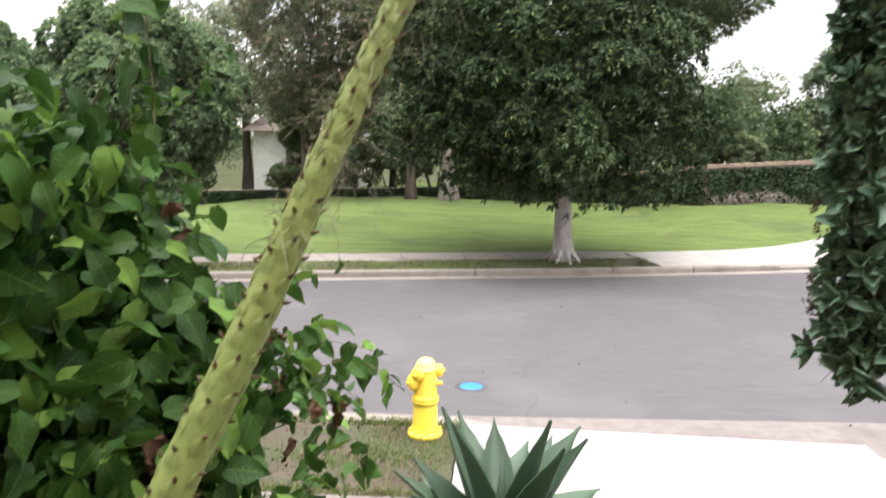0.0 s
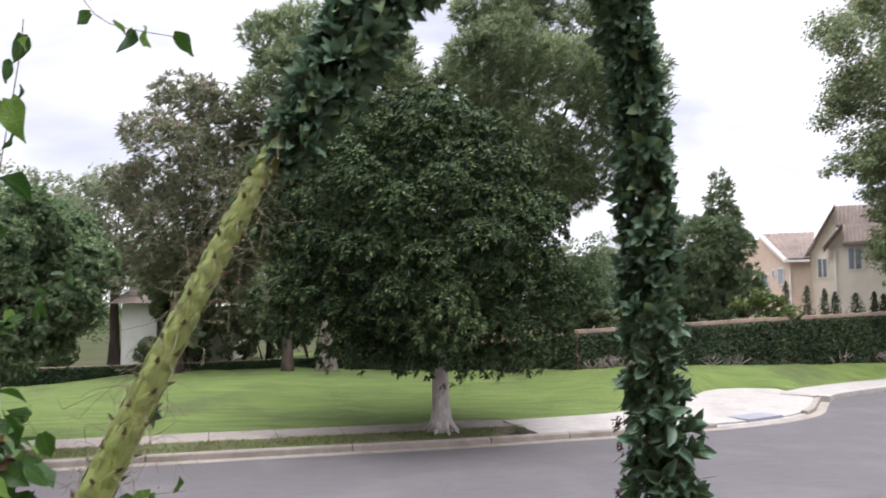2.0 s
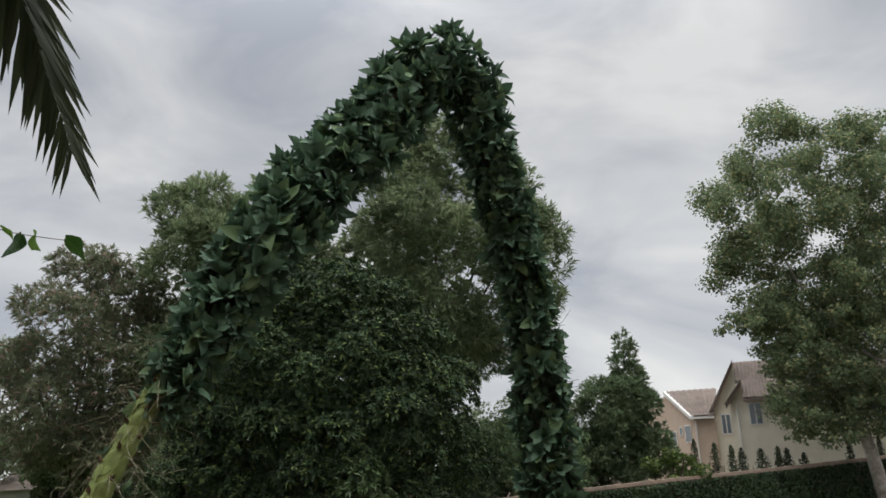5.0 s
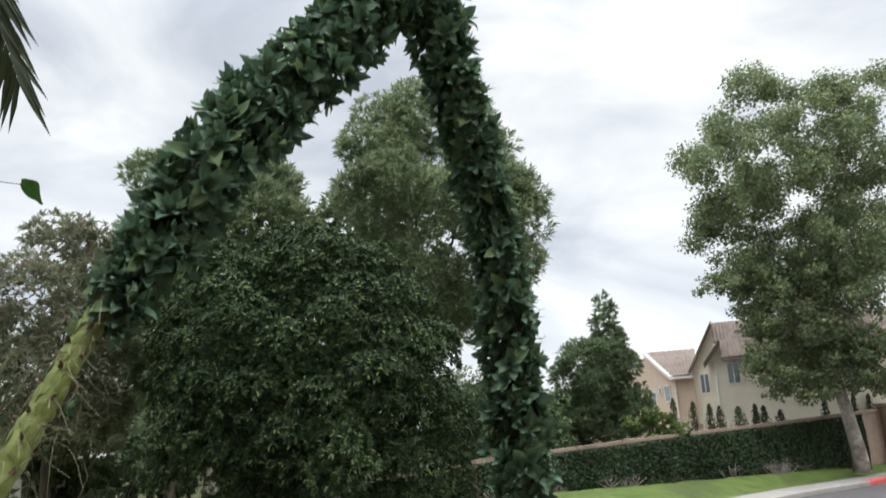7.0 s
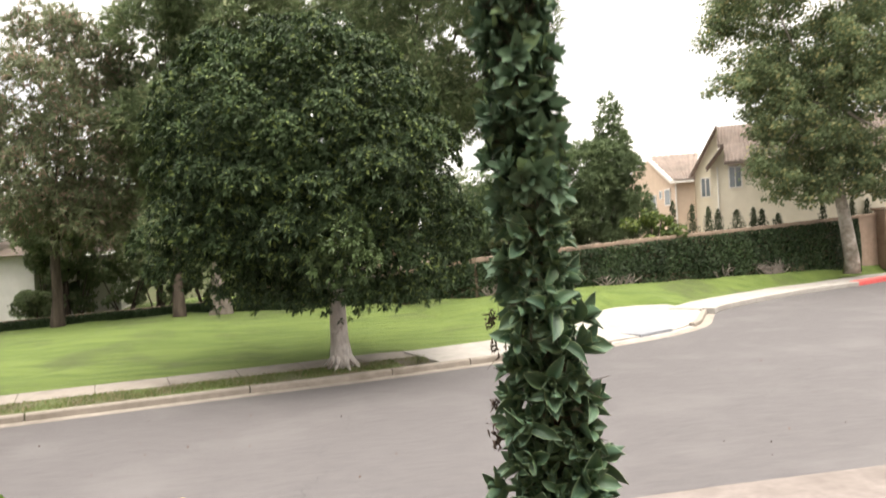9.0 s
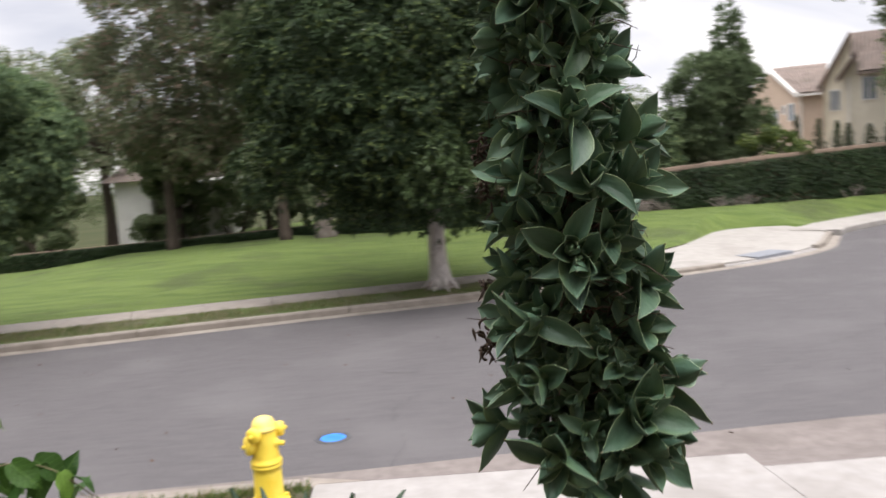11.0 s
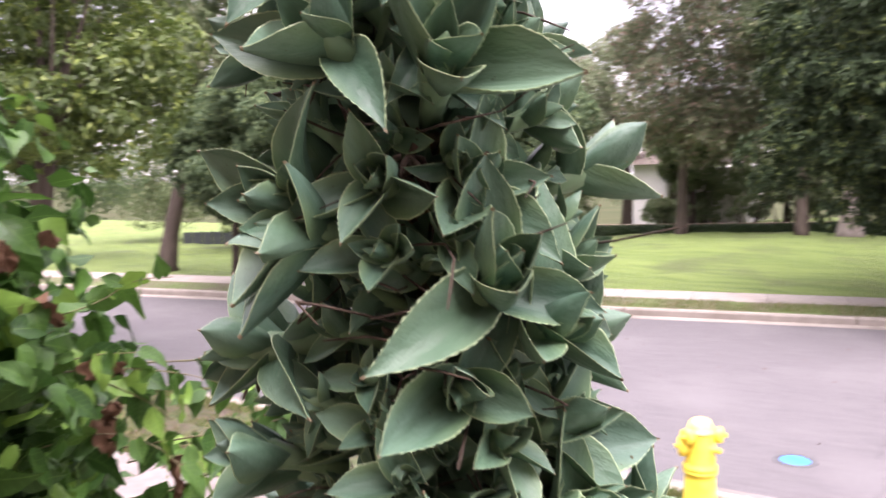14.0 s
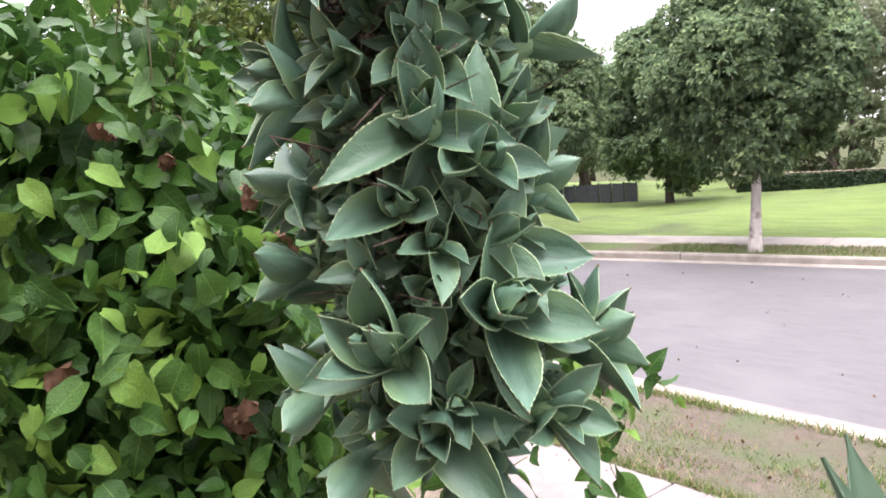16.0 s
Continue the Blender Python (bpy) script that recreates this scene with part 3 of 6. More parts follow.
padc = np.array([11.3, 23.1])
pd = unit(np.array([[1.0, 0.55]]))[0]
pn = np.array([-pd[1], pd[0]])
pv = [padc + pd * a + pn * c for a, c in ((-0.75, 0.05), (0.75, 0.05), (0.75, 0.75), (-0.75, 0.75))]
pad = structure(new("tactile_pad", mesh_of("tactile_pad", [(*p, z) for z in (-0.1, -0.012) for p in pv], [(4, 5, 6, 7), (0, 1, 5, 4), (1, 2, 6, 5), (2, 3, 7, 6), (3, 0, 4, 7)], M_GREYPAD)), "grey tactile paving pad on the ramp", "paving pad")


WALL = np.array([(-16, 33.8), (-9, 34.6), (-2.5, 34.6), (3.0, 32.6), (7.8, 29.9), (15.8, 32.3), (22, 34.2), (27.6, 36.2), (31, 37.4)])
WTOP = [0.72, 0.84, 1.04, 1.46, 2.13, 2.48, 2.68, 2.88, 3.02]


def lawn_z(x, y):
    start = np.interp(x, FAR[:, 0], FAR[:, 1]) + np.interp(x, [12, 16], [2.4, 1.9])
    span = np.clip(np.interp(x, WALL[:, 0], WALL[:, 1]) - 0.3 - start, 0.5, 9.0)
    d = np.clip((y - start) / (9.0 + (span - 9.0) * np.clip((x - 3.5) / 4.5, 0, 1)), 0, 1)
    s = d * d * (3 - 2 * d)
    hi = np.interp(x, [-40, -20, -12, -9, -3, 2, 7, 10, 14, 24, 27, 40], [-0.4, -0.3, -0.05, 0.3, 0.52, 0.46, 0.70, 0.76, 0.66, 0.46, 0.40, 0.3])
    bump = 0.10 * np.exp(-(((x + 2.5) / 4.0) ** 2 + ((y - 28.0) / 3.0) ** 2))
    return 0.09 + (hi - 0.02) * s + bump


back_line = offset(FAR, 2.55)
la = np.array([p for p in back_line if p[0] < 3.9])
kerb_line = offset(FAR, 1.4)
la = np.vstack([la, rb[1:], [p for p in kerb_line if 14.6 < p[0] < 36]])
lverts, lfaces, cols = [], [], 14
for p in la:
    for k in range(cols + 1):
        far_y = max(p[1] + 1.5, 44.0) if p[0] < 5 else max(p[1] + 0.5, float(np.interp(p[0], WALL[:, 0], WALL[:, 1])) + 0.15)
        y = p[1] + (far_y - p[1]) * (k / cols) ** 1.3
        z = float(lawn_z(p[0], y))
        edge = 0.10 if p[0] < 14.5 else 0.04
        lverts.append((p[0], y, min(z, edge + 0.9 * (y - p[1])) + (0.02 * rng.normal() if k else 0.0)))
w = cols + 1
for i in range(len(la) - 1):
    for k in range(cols):
        lfaces.append((i * w + k, (i + 1) * w + k, (i + 1) * w + k + 1, i * w + k + 1))
structure(new("lawn", mesh_of("lawn", lverts, lfaces, M_LAWN, True)), "broad mown lawn rising to a low mound", "lawn")

# near side: gutter, kerb, parkway with hydrant, sidewalk, driveway, sloping yard
xs = np.linspace(-40, 30, 71)
line = lambda y: np.stack([xs, np.full(len(xs), y)], 1)
structure(new("gutter_near", strip_between("gutter", line(NEAR_Y) + np.stack([0 * xs, np.clip((xs - 0.5) * 0.055, 0, 0.28)], 1), line(10.15), -0.128, -0.125, M_WALKNEAR, 0.2)), "concrete gutter along the near kerb", "gutter")
kerb_near = structure(thing("kerb_near", "weathered concrete kerb beside the hydrant", "kerb"))
for x0 in np.arange(-30, 0.4, 3.0):
    x1 = min(x0 + 3.0, 0.35)
    child("kerb_section", box_mesh("kerb_section", (x0 + 0.008, 9.95, -0.4), (x1 - 0.008, 10.16, 0.02), M_KERB, 0.02), kerb_near)
child("kerb_section", mesh_of("kerb_section", [(0.36, 9.95, -0.4), (1.2, 9.95, -0.4), (1.2, 10.16, -0.4), (0.36, 10.16, -0.4), (0.36, 9.95, 0.02), (1.2, 9.95, -0.1), (1.2, 10.16, -0.1), (0.36, 10.16, 0.02)], [(4, 5, 6, 7), (0, 1, 5, 4), (1, 2, 6, 5), (2, 3, 7, 6), (3, 0, 4, 7)], M_KERB), kerb_near, "kerb end sloping down to the driveway")
pxs = np.linspace(-30, 0.45, 60)
structure(new("parkway_near", strip_between("parkway", np.stack([pxs, np.full(60, 9.95)], 1), np.stack([pxs, np.full(60, 8.2)], 1), 0.01, 0.02, M_DIRT, 0.4, 8, 0.012, rng)), "patchy grass and bare dirt around the hydrant", "grass")
walk_near = structure(thing("sidewalk_near", "pale concrete sidewalk beside the parkway", "sidewalk"))
for x0 in np.arange(-24, 0.2, 1.5):
    child("slab", box_mesh("slab", (x0 + 0.006, 7.2, -0.3), (x0 + 1.494, 8.22, 0.02), M_WALKNEAR, 0.008), walk_near)
drive = structure(thing("driveway", "bright concrete driveway apron with control joints", "driveway"))
DX = [0.46, 4.42, 8.6, 12.8]
for x0, x1 in zip(DX[:-1], DX[1:]):
    a = [(x0 + 0.006, 10.15), (x1 - 0.006, 10.15)]
    lip = (10.02, 9.83) if x0 < 1 else (9.5, 9.36)
    child("slab", strip_between("slab", a, [(x0 + 0.006, lip[0]), (x1 - 0.006, lip[1])], -0.122, 0.0, M_WALKNEAR, 0.3), drive)
    child("slab", strip_between("slab", [(x0 + 0.006, lip[0] - 0.012), (x1 - 0.006, lip[1] - 0.012)], [(x0 + 0.006, 7.22), (x1 - 0.006, 7.22)], 0.002, 0.05, M_PALE, 0.3), drive)
    if x0 > 2:
        child("slab", strip_between("slab", [(x0 - 1.6, 7.205), (x1 - 1.6, 7.205)], [(x0 - 1.6, 2.0), (x1 - 1.6, 2.0)], 0.05, 0.55, M_PALE, 0.3), drive)


def yard_z(x, y):
    s = np.clip((7.2 - y) / 4.2, 0, 1)
    return 0.02 + 1.2 * s * s * (3 - 2 * s)


yv, yf = [], []
gx, gy = np.linspace(-24, 2.8, 70), np.linspace(7.2, -0.2, 60)
for y in gy:
    for x in gx:
        yv.append((x, y, float(yard_z(x, y)) + (0.03 * rng.normal() if y < 7.15 else 0)))
for j in range(59):
    for i in range(69):
        yf.append((j * 70 + i, j * 70 + i + 1, (j + 1) * 70 + i + 1, (j + 1) * 70 + i))
structure(new("yard", mesh_of("yard", yv, [q[::-1] for q in yf], M_SOIL, True)), "sloping front yard of dark soil and mulch", "yard")

# unseen home wall and eave added to close the place and block sky light
home = structure(thing("unseen_wall_home", "unseen plain beige stucco wall added behind the yard to block sky light", "wall"))
child("wall_panel", box_mesh("wall_panel", (-14, -0.4, 0.3), (9, 0.0, 6.0), M_TAN), home)
# deep overhang, set out of view to shade the flower stalk
child("eave", box_mesh("eave", (-14.5, -0.6, 6.0), (9.5, 1.5, 6.2), M_DARKTRIM), home)

# ---- retaining wall with ivy, fence ----
wall = structure(thing("wall_garden", "tan block garden wall overgrown with dark ivy", "wall"))
for i in range(len(WALL) - 1):
    a, c = WALL[i], WALL[i + 1]
    n = np.array([-(c - a)[1], (c - a)[0]]) / np.linalg.norm(c - a)
    v = []
    for p, z in ((a, WTOP[i]), (c, WTOP[i + 1])):
        for off in (0, 0.2):
            q = p + n * off
            v += [(q[0], q[1], -0.2), (q[0], q[1], z - 0.12)]
    f = [(0, 4, 5, 1), (2, 3, 7, 6), (1, 5, 7, 3), (0, 1, 3, 2), (4, 6, 7, 5)]
    child("wall_panel", mesh_of("wall_panel", v, f, M_BLOCK), wall)
    L = np.linalg.norm(c - a)
    m2 = int(L / 0.42)
    for k in range(m2):
        s0, s1 = k / m2, (k + 1) / m2 - 0.012 / L
        v = []
        for s in (s0, s1):
            p = a + (c - a) * s
            z = WTOP[i] + (WTOP[i + 1] - WTOP[i]) * s
            for off in (-0.05, 0.25):
                q = p + n * off
                v += [(q[0], q[1], z - 0.118), (q[0], q[1], z + 0.01 * (k % 3 == 0))]
        if WALL[i][0] >= 3:
            child("cap_block", mesh_of("cap_block", v, [(0, 4, 5, 1), (2, 3, 7, 6), (1, 5, 7, 3), (0, 1, 3, 2), (4, 6, 7, 5), (0, 2, 6, 4)], M_BLOCK), wall)
# ivy on the street face
ivy_q = []
for i in range(len(WALL) - 1):
    a, c = WALL[i], WALL[i + 1]
    L = np.linalg.norm(c - a)
    n = np.array([(c - a)[1], -(c - a)[0]]) / L
    cnt = int(L * 1300)
    s = rng.random(cnt) * (0.25 if WALL[i][0] > 27 else 1.0)
    top = WTOP[i] + (WTOP[i + 1] - WTOP[i]) * s - 0.16
    p = a + (c - a) * s[:, None]
    base = lawn_z(p[:, 0], p[:, 1] - 0.3)
    zz = base + (top - base) * rng.random(cnt)
    thick = 0.14 + 0.12 * np.array([0.5 + noise.noise((1.1 * a, 1.1 * c2, 1.7)) for a, c2 in zip(p[:, 0], zz)])
    low = (zz - base < 0.35) & (rng.random(cnt) < 0.55 * (np.sin(p[:, 0] * 0.9) > -0.2))
    off = thick * rng.random(cnt) ** 0.4
    ctr = np.stack([p[:, 0] + n[0] * off, p[:, 1] + n[1] * off, zz], 1)[~low]
    ivy_q.append(leaf_quads(rng, ctr, np.tile([n[0], n[1], 0.2], (len(ctr), 1)), 0.11, 0.8, 0.7, 0.4))
ivy = tagged(new("ivy", quads_mesh("ivy", np.concatenate(ivy_q), M_IVY)), "dark green ivy covering the garden wall", "ivy", kind="stuff")
stem_parts = []
for k in range(760):
    i = rng.integers(4, 8)
    s = rng.random()
    p = WALL[i] + (WALL[i + 1] - WALL[i]) * s
    d = (WALL[i + 1] - WALL[i]) / np.linalg.norm(WALL[i + 1] - WALL[i])
    n = np.array([d[1], -d[0]])
    if noise.noise((0.45 * p[0], 0.45 * p[1], 3.3)) < 0.02 + 0.2 * rng.random() or p[0] > 26:
        continue
    z0 = float(lawn_z(p[0], p[1] - 0.3))
    q = [(*(p + n * 0.25), z0 - 0.05), (*(p + n * 0.22 + d * rng.normal() * 0.3), z0 + 0.25), (*(p + n * 0.12 + d * rng.normal() * 0.5), z0 + 0.3 + 0.4 * rng.random())]
    stem_parts.append(tube_arrays(q, [0.028, 0.02, 0.009], 5))
tagged(new("ivy_stems", mesh_of("ivy_stems", *merged(stem_parts), surface("bare_ivy_wood", (0.13, 0.11, 0.095), (0.22, 0.19, 0.165), 12, None, rough=0.9, bump=0.3), True)), "bare grey ivy stems at the wall foot", "ivy", kind="stuff")

fence = structure(thing("fence_dark", "dark mesh fence at the end of the lawn", "fence"))
for k in range(18):
    x = -30 + k * 0.62
    y, z = 29.5 + 0.12 * (x + 30), 0.62 + 0.033 * (x + 18.8)
    child("fence_panel", box_mesh("fence_panel", (x, y, -0.6), (x + 0.58, y + 0.03, z), M_FENCE), fence)
    child("fence_post", box_mesh("fence_post", (x + 0.58, y - 0.02, -0.6), (x + 0.62, y + 0.05, z + 0.07), M_FENCE), fence)



# ---- trees ----
def R(k):
    return np.random.default_rng(k)


r = R(1)
FC, FR = (1.65, 21.4, 4.72), np.array([3.6, 3.5, 3.4])
fhead = []
for k in range(150):
    h = 1 - 2 * (k + 0.5) / 150
    an, w2 = k * 2.39996, math.sqrt(1 - h * h)
    u = unit(np.array([w2 * math.cos(an), w2 * math.sin(an), h]) + 0.09 * r.normal(size=3))
    if u[2] < -0.82:
        continue
    q = r.uniform(0.42, 0.66)
    swell = 0.06 * math.sin(3.1 * u[0] + 1) + 0.05 * math.sin(4.3 * u[2] + 2.0 * u[0])
    fhead.append((np.array(FC) + u * (FR - 0.75 * q) * (1 + swell + 0.045 * r.normal()), np.array([q, q, q * 0.85])))
for c, q in (((-0.9, 20.9, 3.1), 1.0), ((0.5, 20.6, 2.6), 1.0), ((3.7, 20.6, 2.5), 1.0), ((4.7, 21.2, 3.2), 1.0), ((1.9, 19.4, 2.9), 0.9), ((0.6, 22.8, 2.8), 1.0), ((3.6, 22.9, 2.8), 1.0)):
    fhead += [(np.array(c) - [0, 0, 0.2] + unit(r.normal(size=3) + [0, -0.4, 0.2]) * q * 0.7, np.array([1, 1, 0.85]) * q * r.uniform(0.35, 0.55)) for k in range(9)]
fhead += [(np.array(c), np.array([q, q, 0.75 * q])) for c, q in (((0.2, 20.6, 2.25), 0.5), ((1.0, 20.3, 1.95), 0.5), ((1.7, 20.0, 1.65), 0.48), ((2.4, 19.9, 1.6), 0.45), ((3.1, 20.0, 1.55), 0.5), ((3.8, 20.3, 1.55), 0.5), ((4.5, 20.8, 1.85), 0.5), ((1.3, 22.3, 1.75), 0.5), ((2.4, 22.6, 1.65), 0.5), ((3.5, 22.3, 1.65), 0.5), ((2.0, 21.2, 1.95), 0.5), ((2.9, 21.1, 1.95), 0.5), ((-0.4, 21.2, 2.45), 0.5), ((5.0, 21.6, 2.2), 0.5))]
young = [(np.array(c), np.array(q)) for c, q in (((2.38, 18.15, 3.0), (0.44, 0.4, 0.42)), ((2.08, 18.2, 2.5), (0.44, 0.4, 0.4)), ((2.62, 18.2, 2.5), (0.42, 0.36, 0.36)), ((2.32, 18.05, 2.72), (0.36, 0.32, 0.34)))]
fcrown = np.concatenate([tuft_leaves(r, fhead, [], 60, 0.135, 9, 0.3, 0.5, (38, 86), floor=1.36, hide=0.88, inside=(FC, FR * 0.78), under=0.95),
                         tuft_leaves(r, [(np.array(FC), FR * 0.77)], [], 44, 0.15, 8, 0.45, 0.3, (30, 90), floor=1.5, hide=0.5),
                         tuft_leaves(r, [(np.array(FC), FR * 0.62)], [], 16, 0.2, 8, 0.5, 0.3, (30, 90), floor=1.9, hide=0.5)])
tree("ficus_tree", "dense dark green ficus with a round crown and pale trunk", (2.36, 21.2, 0.06), 0.215, 2.1, fhead, 0, 0.13, M_BARK_PALE, M_FICUS, r, 9, floor=1.5, roots=9, extra=(tuft_leaves(r, young, [], 34, 0.15, 9, 0.27, 0.45, (25, 88), hide=0.8, under=0.8), M_LOBE), reach=0.5, flare=1.25, crown=fcrown)
r = R(2)
tb, th = lobes_on(r, (7.4, 33.2, 11.6), (4.5, 4.0, 5.0), 26, 1.35, -0.9, 12, 0.42, 0.9)
tb2, th2 = lobes_on(r, (4.6, 33.0, 6.6), (2.4, 2.4, 2.4), 9, 1.0, -0.9, 10, 0.42, 0.9)
tree("tall_tree", "tall dark evergreen with a feathery crown behind the lawn", (6.2, 34.0, 0.6), 0.35, 6, tb + tb2, 0, 0.26, M_BARK_DARK, M_TALL, r, 14, core=600, core_size=1.3, crown=tuft_leaves(r, tb + tb2, th + th2, 7.0, 0.36, 9, 0.15, 0.8, (10, 75), hide=0.55))
r = R(3)
tb, th = lobes_on(r, (0.1, 32.6, 9.5), (2.6, 2.6, 4.9), 20, 1.15, -0.9, 12, 0.42, 0.9)
tree("tall_tree", "tall dark evergreen with a grey flaring trunk on the mound", (-1.13, 32.7, 0.5), 0.22, 5, tb, 0, 0.26, M_BARK_GREY, M_TALL, r, 12, core=500, core_size=1.3, flare=1.9, crown=tuft_leaves(r, tb, th, 7.0, 0.36, 9, 0.15, 0.8, (10, 75), floor=2.2, hide=0.55))
r = R(4)
tb, th = lobes_on(r, (-2.2, 32.2, 9.4), (2.2, 2.4, 4.8), 18, 1.05, -0.9, 12, 0.42, 0.9)
tree("tall_tree", "tall evergreen with a straight dark trunk on the mound", (-2.5, 32.0, 0.55), 0.17, 5, tb, 0, 0.26, M_BARK_DARK, M_TALL, r, 9, core=400, core_size=1.3, crown=tuft_leaves(r, tb, th, 7.0, 0.36, 9, 0.15, 0.8, (10, 75), floor=2.6, hide=0.55))
r = R(5)
tb, th = lobes_on(r, (-6.1, 33.2, 7.4), (3.0, 2.8, 4.2), 22, 1.1, -0.9, 12, 0.42, 0.9)
tree("park_tree", "dull brownish-green tree with a forked trunk", (-6.9, 33.6, 0.4), 0.19, 4.0, tb, 0, 0.22, M_BARK_DARK, M_BROWN, r, 14, core=150, core_size=1.3, crown=tuft_leaves(r, tb, th, 6.0, 0.3, 8, 0.18, 0.7, (15, 80), floor=2.6, hide=0.5))
for k, (x, y, z, c, q) in enumerate([(-6.75, 18.7, 0.08, (-6.9, 18.85, 3.55), (2.0, 1.9, 2.05)), (-12.25, 17.25, 0.04, (-12.15, 17.3, 3.38), (2.15, 2.1, 2.0))]):
    r = R(6 + k)
    tb, th = lobes_on(r, c, q, 20, 0.72, -0.75, 10, 0.42, 0.88)
    tree("street_tree", "small round street tree with a pale slim trunk", (x, y, z), 0.105, 2.3, tb, 0, 0.13, M_BARK_PALE, M_GREEN, r, 7, core=1500, core_size=1.6, floor=1.45, crown=tuft_leaves(r, tb, th, 34, 0.135, 8, 0.42, 0.5, (25, 90), floor=1.45, hide=0.6))
r = R(8)
tb, th = lobes_on(r, (-16.4, 29.6, 3.5), (2.6, 2.3, 3.1), 20, 0.9, -0.9, 10, 0.42, 0.88)
tree("park_tree", "green park tree behind the street trees", (-16.5, 29.7, -0.2), 0.13, 2.6, tb, 0, 0.17, M_BARK_DARK, M_GREEN, r, 6, core=900, core_size=1.6, floor=0.3, crown=tuft_leaves(r, tb, th, 14, 0.22, 8, 0.4, 0.5, (25, 90), floor=0.25, hide=0.6))
for k, (x, y, z, rx, rz) in enumerate([(-10.9, 38.9, 6.6, 2.2, 3.6), (-15.2, 40.5, 6.4, 3.0, 3.4), (-13.2, 38.0, 5.6, 2.4, 3.0)]):
    r = R(9 + 50 * k)
    tree("airy_tree", "airy grey-green tree with sky showing through", (x, y, 0.3), 0.22, 4.5, blobs_in(r, (x, y, z), (rx, rx, rz), 46, 0.85), 6500, 0.22, M_BARK_DARK, M_AIRY, r, 20, inner=0.1, clump=9)
r = R(11)
sb = []
for c, q, n, size in (((25.4, 34.7, 13.4), (5.9, 4.6, 7.2), 170, 1.15), ((26.0, 34.4, 8.4), (4.6, 3.5, 3.8), 90, 0.95), ((25.4, 34.4, 12.8), (3.6, 2.8, 5.4), 50, 1.1), ((20.6, 34.0, 8.6), (1.8, 1.2, 0.7), 14, 0.6), ((23.4, 33.6, 6.0), (2.6, 1.5, 2.7), 60, 0.75), ((27.4, 33.4, 5.2), (2.6, 1.5, 1.7), 44, 0.65), ((30.0, 33.4, 14), (4.0, 3, 6), 46, 1.0), ((25.6, 33.6, 5.2), (2.2, 1.2, 1.6), 40, 0.6), ((22.4, 33.4, 5.2), (1.5, 1.0, 1.1), 16, 0.55), ((24.2, 33.5, 4.3), (1.4, 0.9, 0.8), 12, 0.45)):
    sb += blobs_in(r, c, q, n, size, -0.95)
tree("sycamore_tree", "tall sycamore with a mottled pale trunk by the road", (26.95, 35.0, 0.4), 0.27, 9, sb, 125000, 0.15, M_SYC_BARK, M_SYC, r, 30, lean=(-1.3, 0.0), ratio=0.8, inner=1.0, clump=0, floor=2.9, core=0, reach=0.7, flare=1.25)
r = R(12)
tb, th = lobes_on(r, (15.6, 36.9, 4.3), (2.2, 1.9, 2.5), 18, 0.85, -0.95, 10, 0.42, 0.9)
for z in np.arange(5.4, 8.7, 0.5):
    q = 0.95 - 0.2 * (z - 5.4)
    c = np.array((16.1 + 0.15 * r.normal(), 36.7, z))
    tb.append((c, np.array((q, q, 0.6))))
    th += [(c + unit(r.normal(size=3)) * q * 0.85, np.array([0.4, 0.4, 0.35]) * max(q, 0.5)) for k in range(8)]
tree("conifer", "dark ragged conifer behind the garden wall", (16.2, 37.3, 0.6), 0.16, 6, tb, 0, 0.19, M_BARK_GREY, M_CONIFER, r, 8, core=900, crown=tuft_leaves(r, tb, th, 12, 0.28, 9, 0.17, 0.9, (10, 70), hide=0.6))
for k, (x, y, z, rr, n, mm) in enumerate([(8.7, 34.5, 3.4, 1.9, 11000, M_GREEN), (11.6, 35.6, 3.1, 1.7, 9000, M_GREEN), (10.2, 37.5, 3.9, 2.2, 10000, M_TALL), (-22.4, 31.5, 3.8, 2.7, 14000, M_TALL), (-24, 28.5, 3.2, 2.6, 14000, M_TALL), (-4.2, 39.5, 4.4, 3.2, 12000, M_TALL), (0.8, 38.5, 4.4, 3.2, 12000, M_TALL), (-28, 21, 4.6, 3.6, 16000, M_GREEN), (-7.4, 36.8, 4.4, 1.7, 8000, M_TALL), (-33, 31, 3.3, 3.2, 14000, M_TALL), (-39, 22, 5.0, 4.6, 14000, M_TALL), (-42, 12, 5.0, 4.8, 14000, M_GREEN), (-29, 40, 3.4, 3.2, 12000, M_TALL), (-21, 43, 3.8, 3.4, 12000, M_TALL), (-36, 4, 4.6, 4.4, 12000, M_GREEN), (-16, 46, 4.2, 3.6, 9000, M_TALL), (-10, 47.5, 4.2, 3.4, 9000, M_TALL), (-4.5, 47, 4.2, 3.4, 9000, M_TALL), (-26, 36, 3.2, 2.8, 10000, M_GREEN), (13.5, 37.2, 3.0, 1.6, 8000, M_CONIFER)]):
    r = R(20 + k)
    tree("park_tree", "leafy green tree beyond the lawn", (x, y, 0.2), 0.15, z * 0.5, blobs_in(r, (x, y, z), (rr, rr, rr * 0.95), 26, rr * 0.45), n, 0.19, M_BARK_DARK, mm, r, 5, inner=0.15, clump=12, core=400)
r = R(40)
tree("garden_tree", "yellow-green leafy tree with leaning forked trunk", (-9.1, 9.2, 0.05), 0.17, 3.2, blobs_in(r, (-9.6, 9.7, 5.2), (3.2, 2.6, 2.5), 60, 0.8) + blobs_in(r, (-9.2, 10.3, 4.4), (1.6, 1.5, 1.2), 14, 0.6), 46000, 0.13, M_BARK_DARK, M_YELLOW, r, 12, lean=(0.6, 0.4), inner=0.15, clump=14, core=500)
r = R(43)
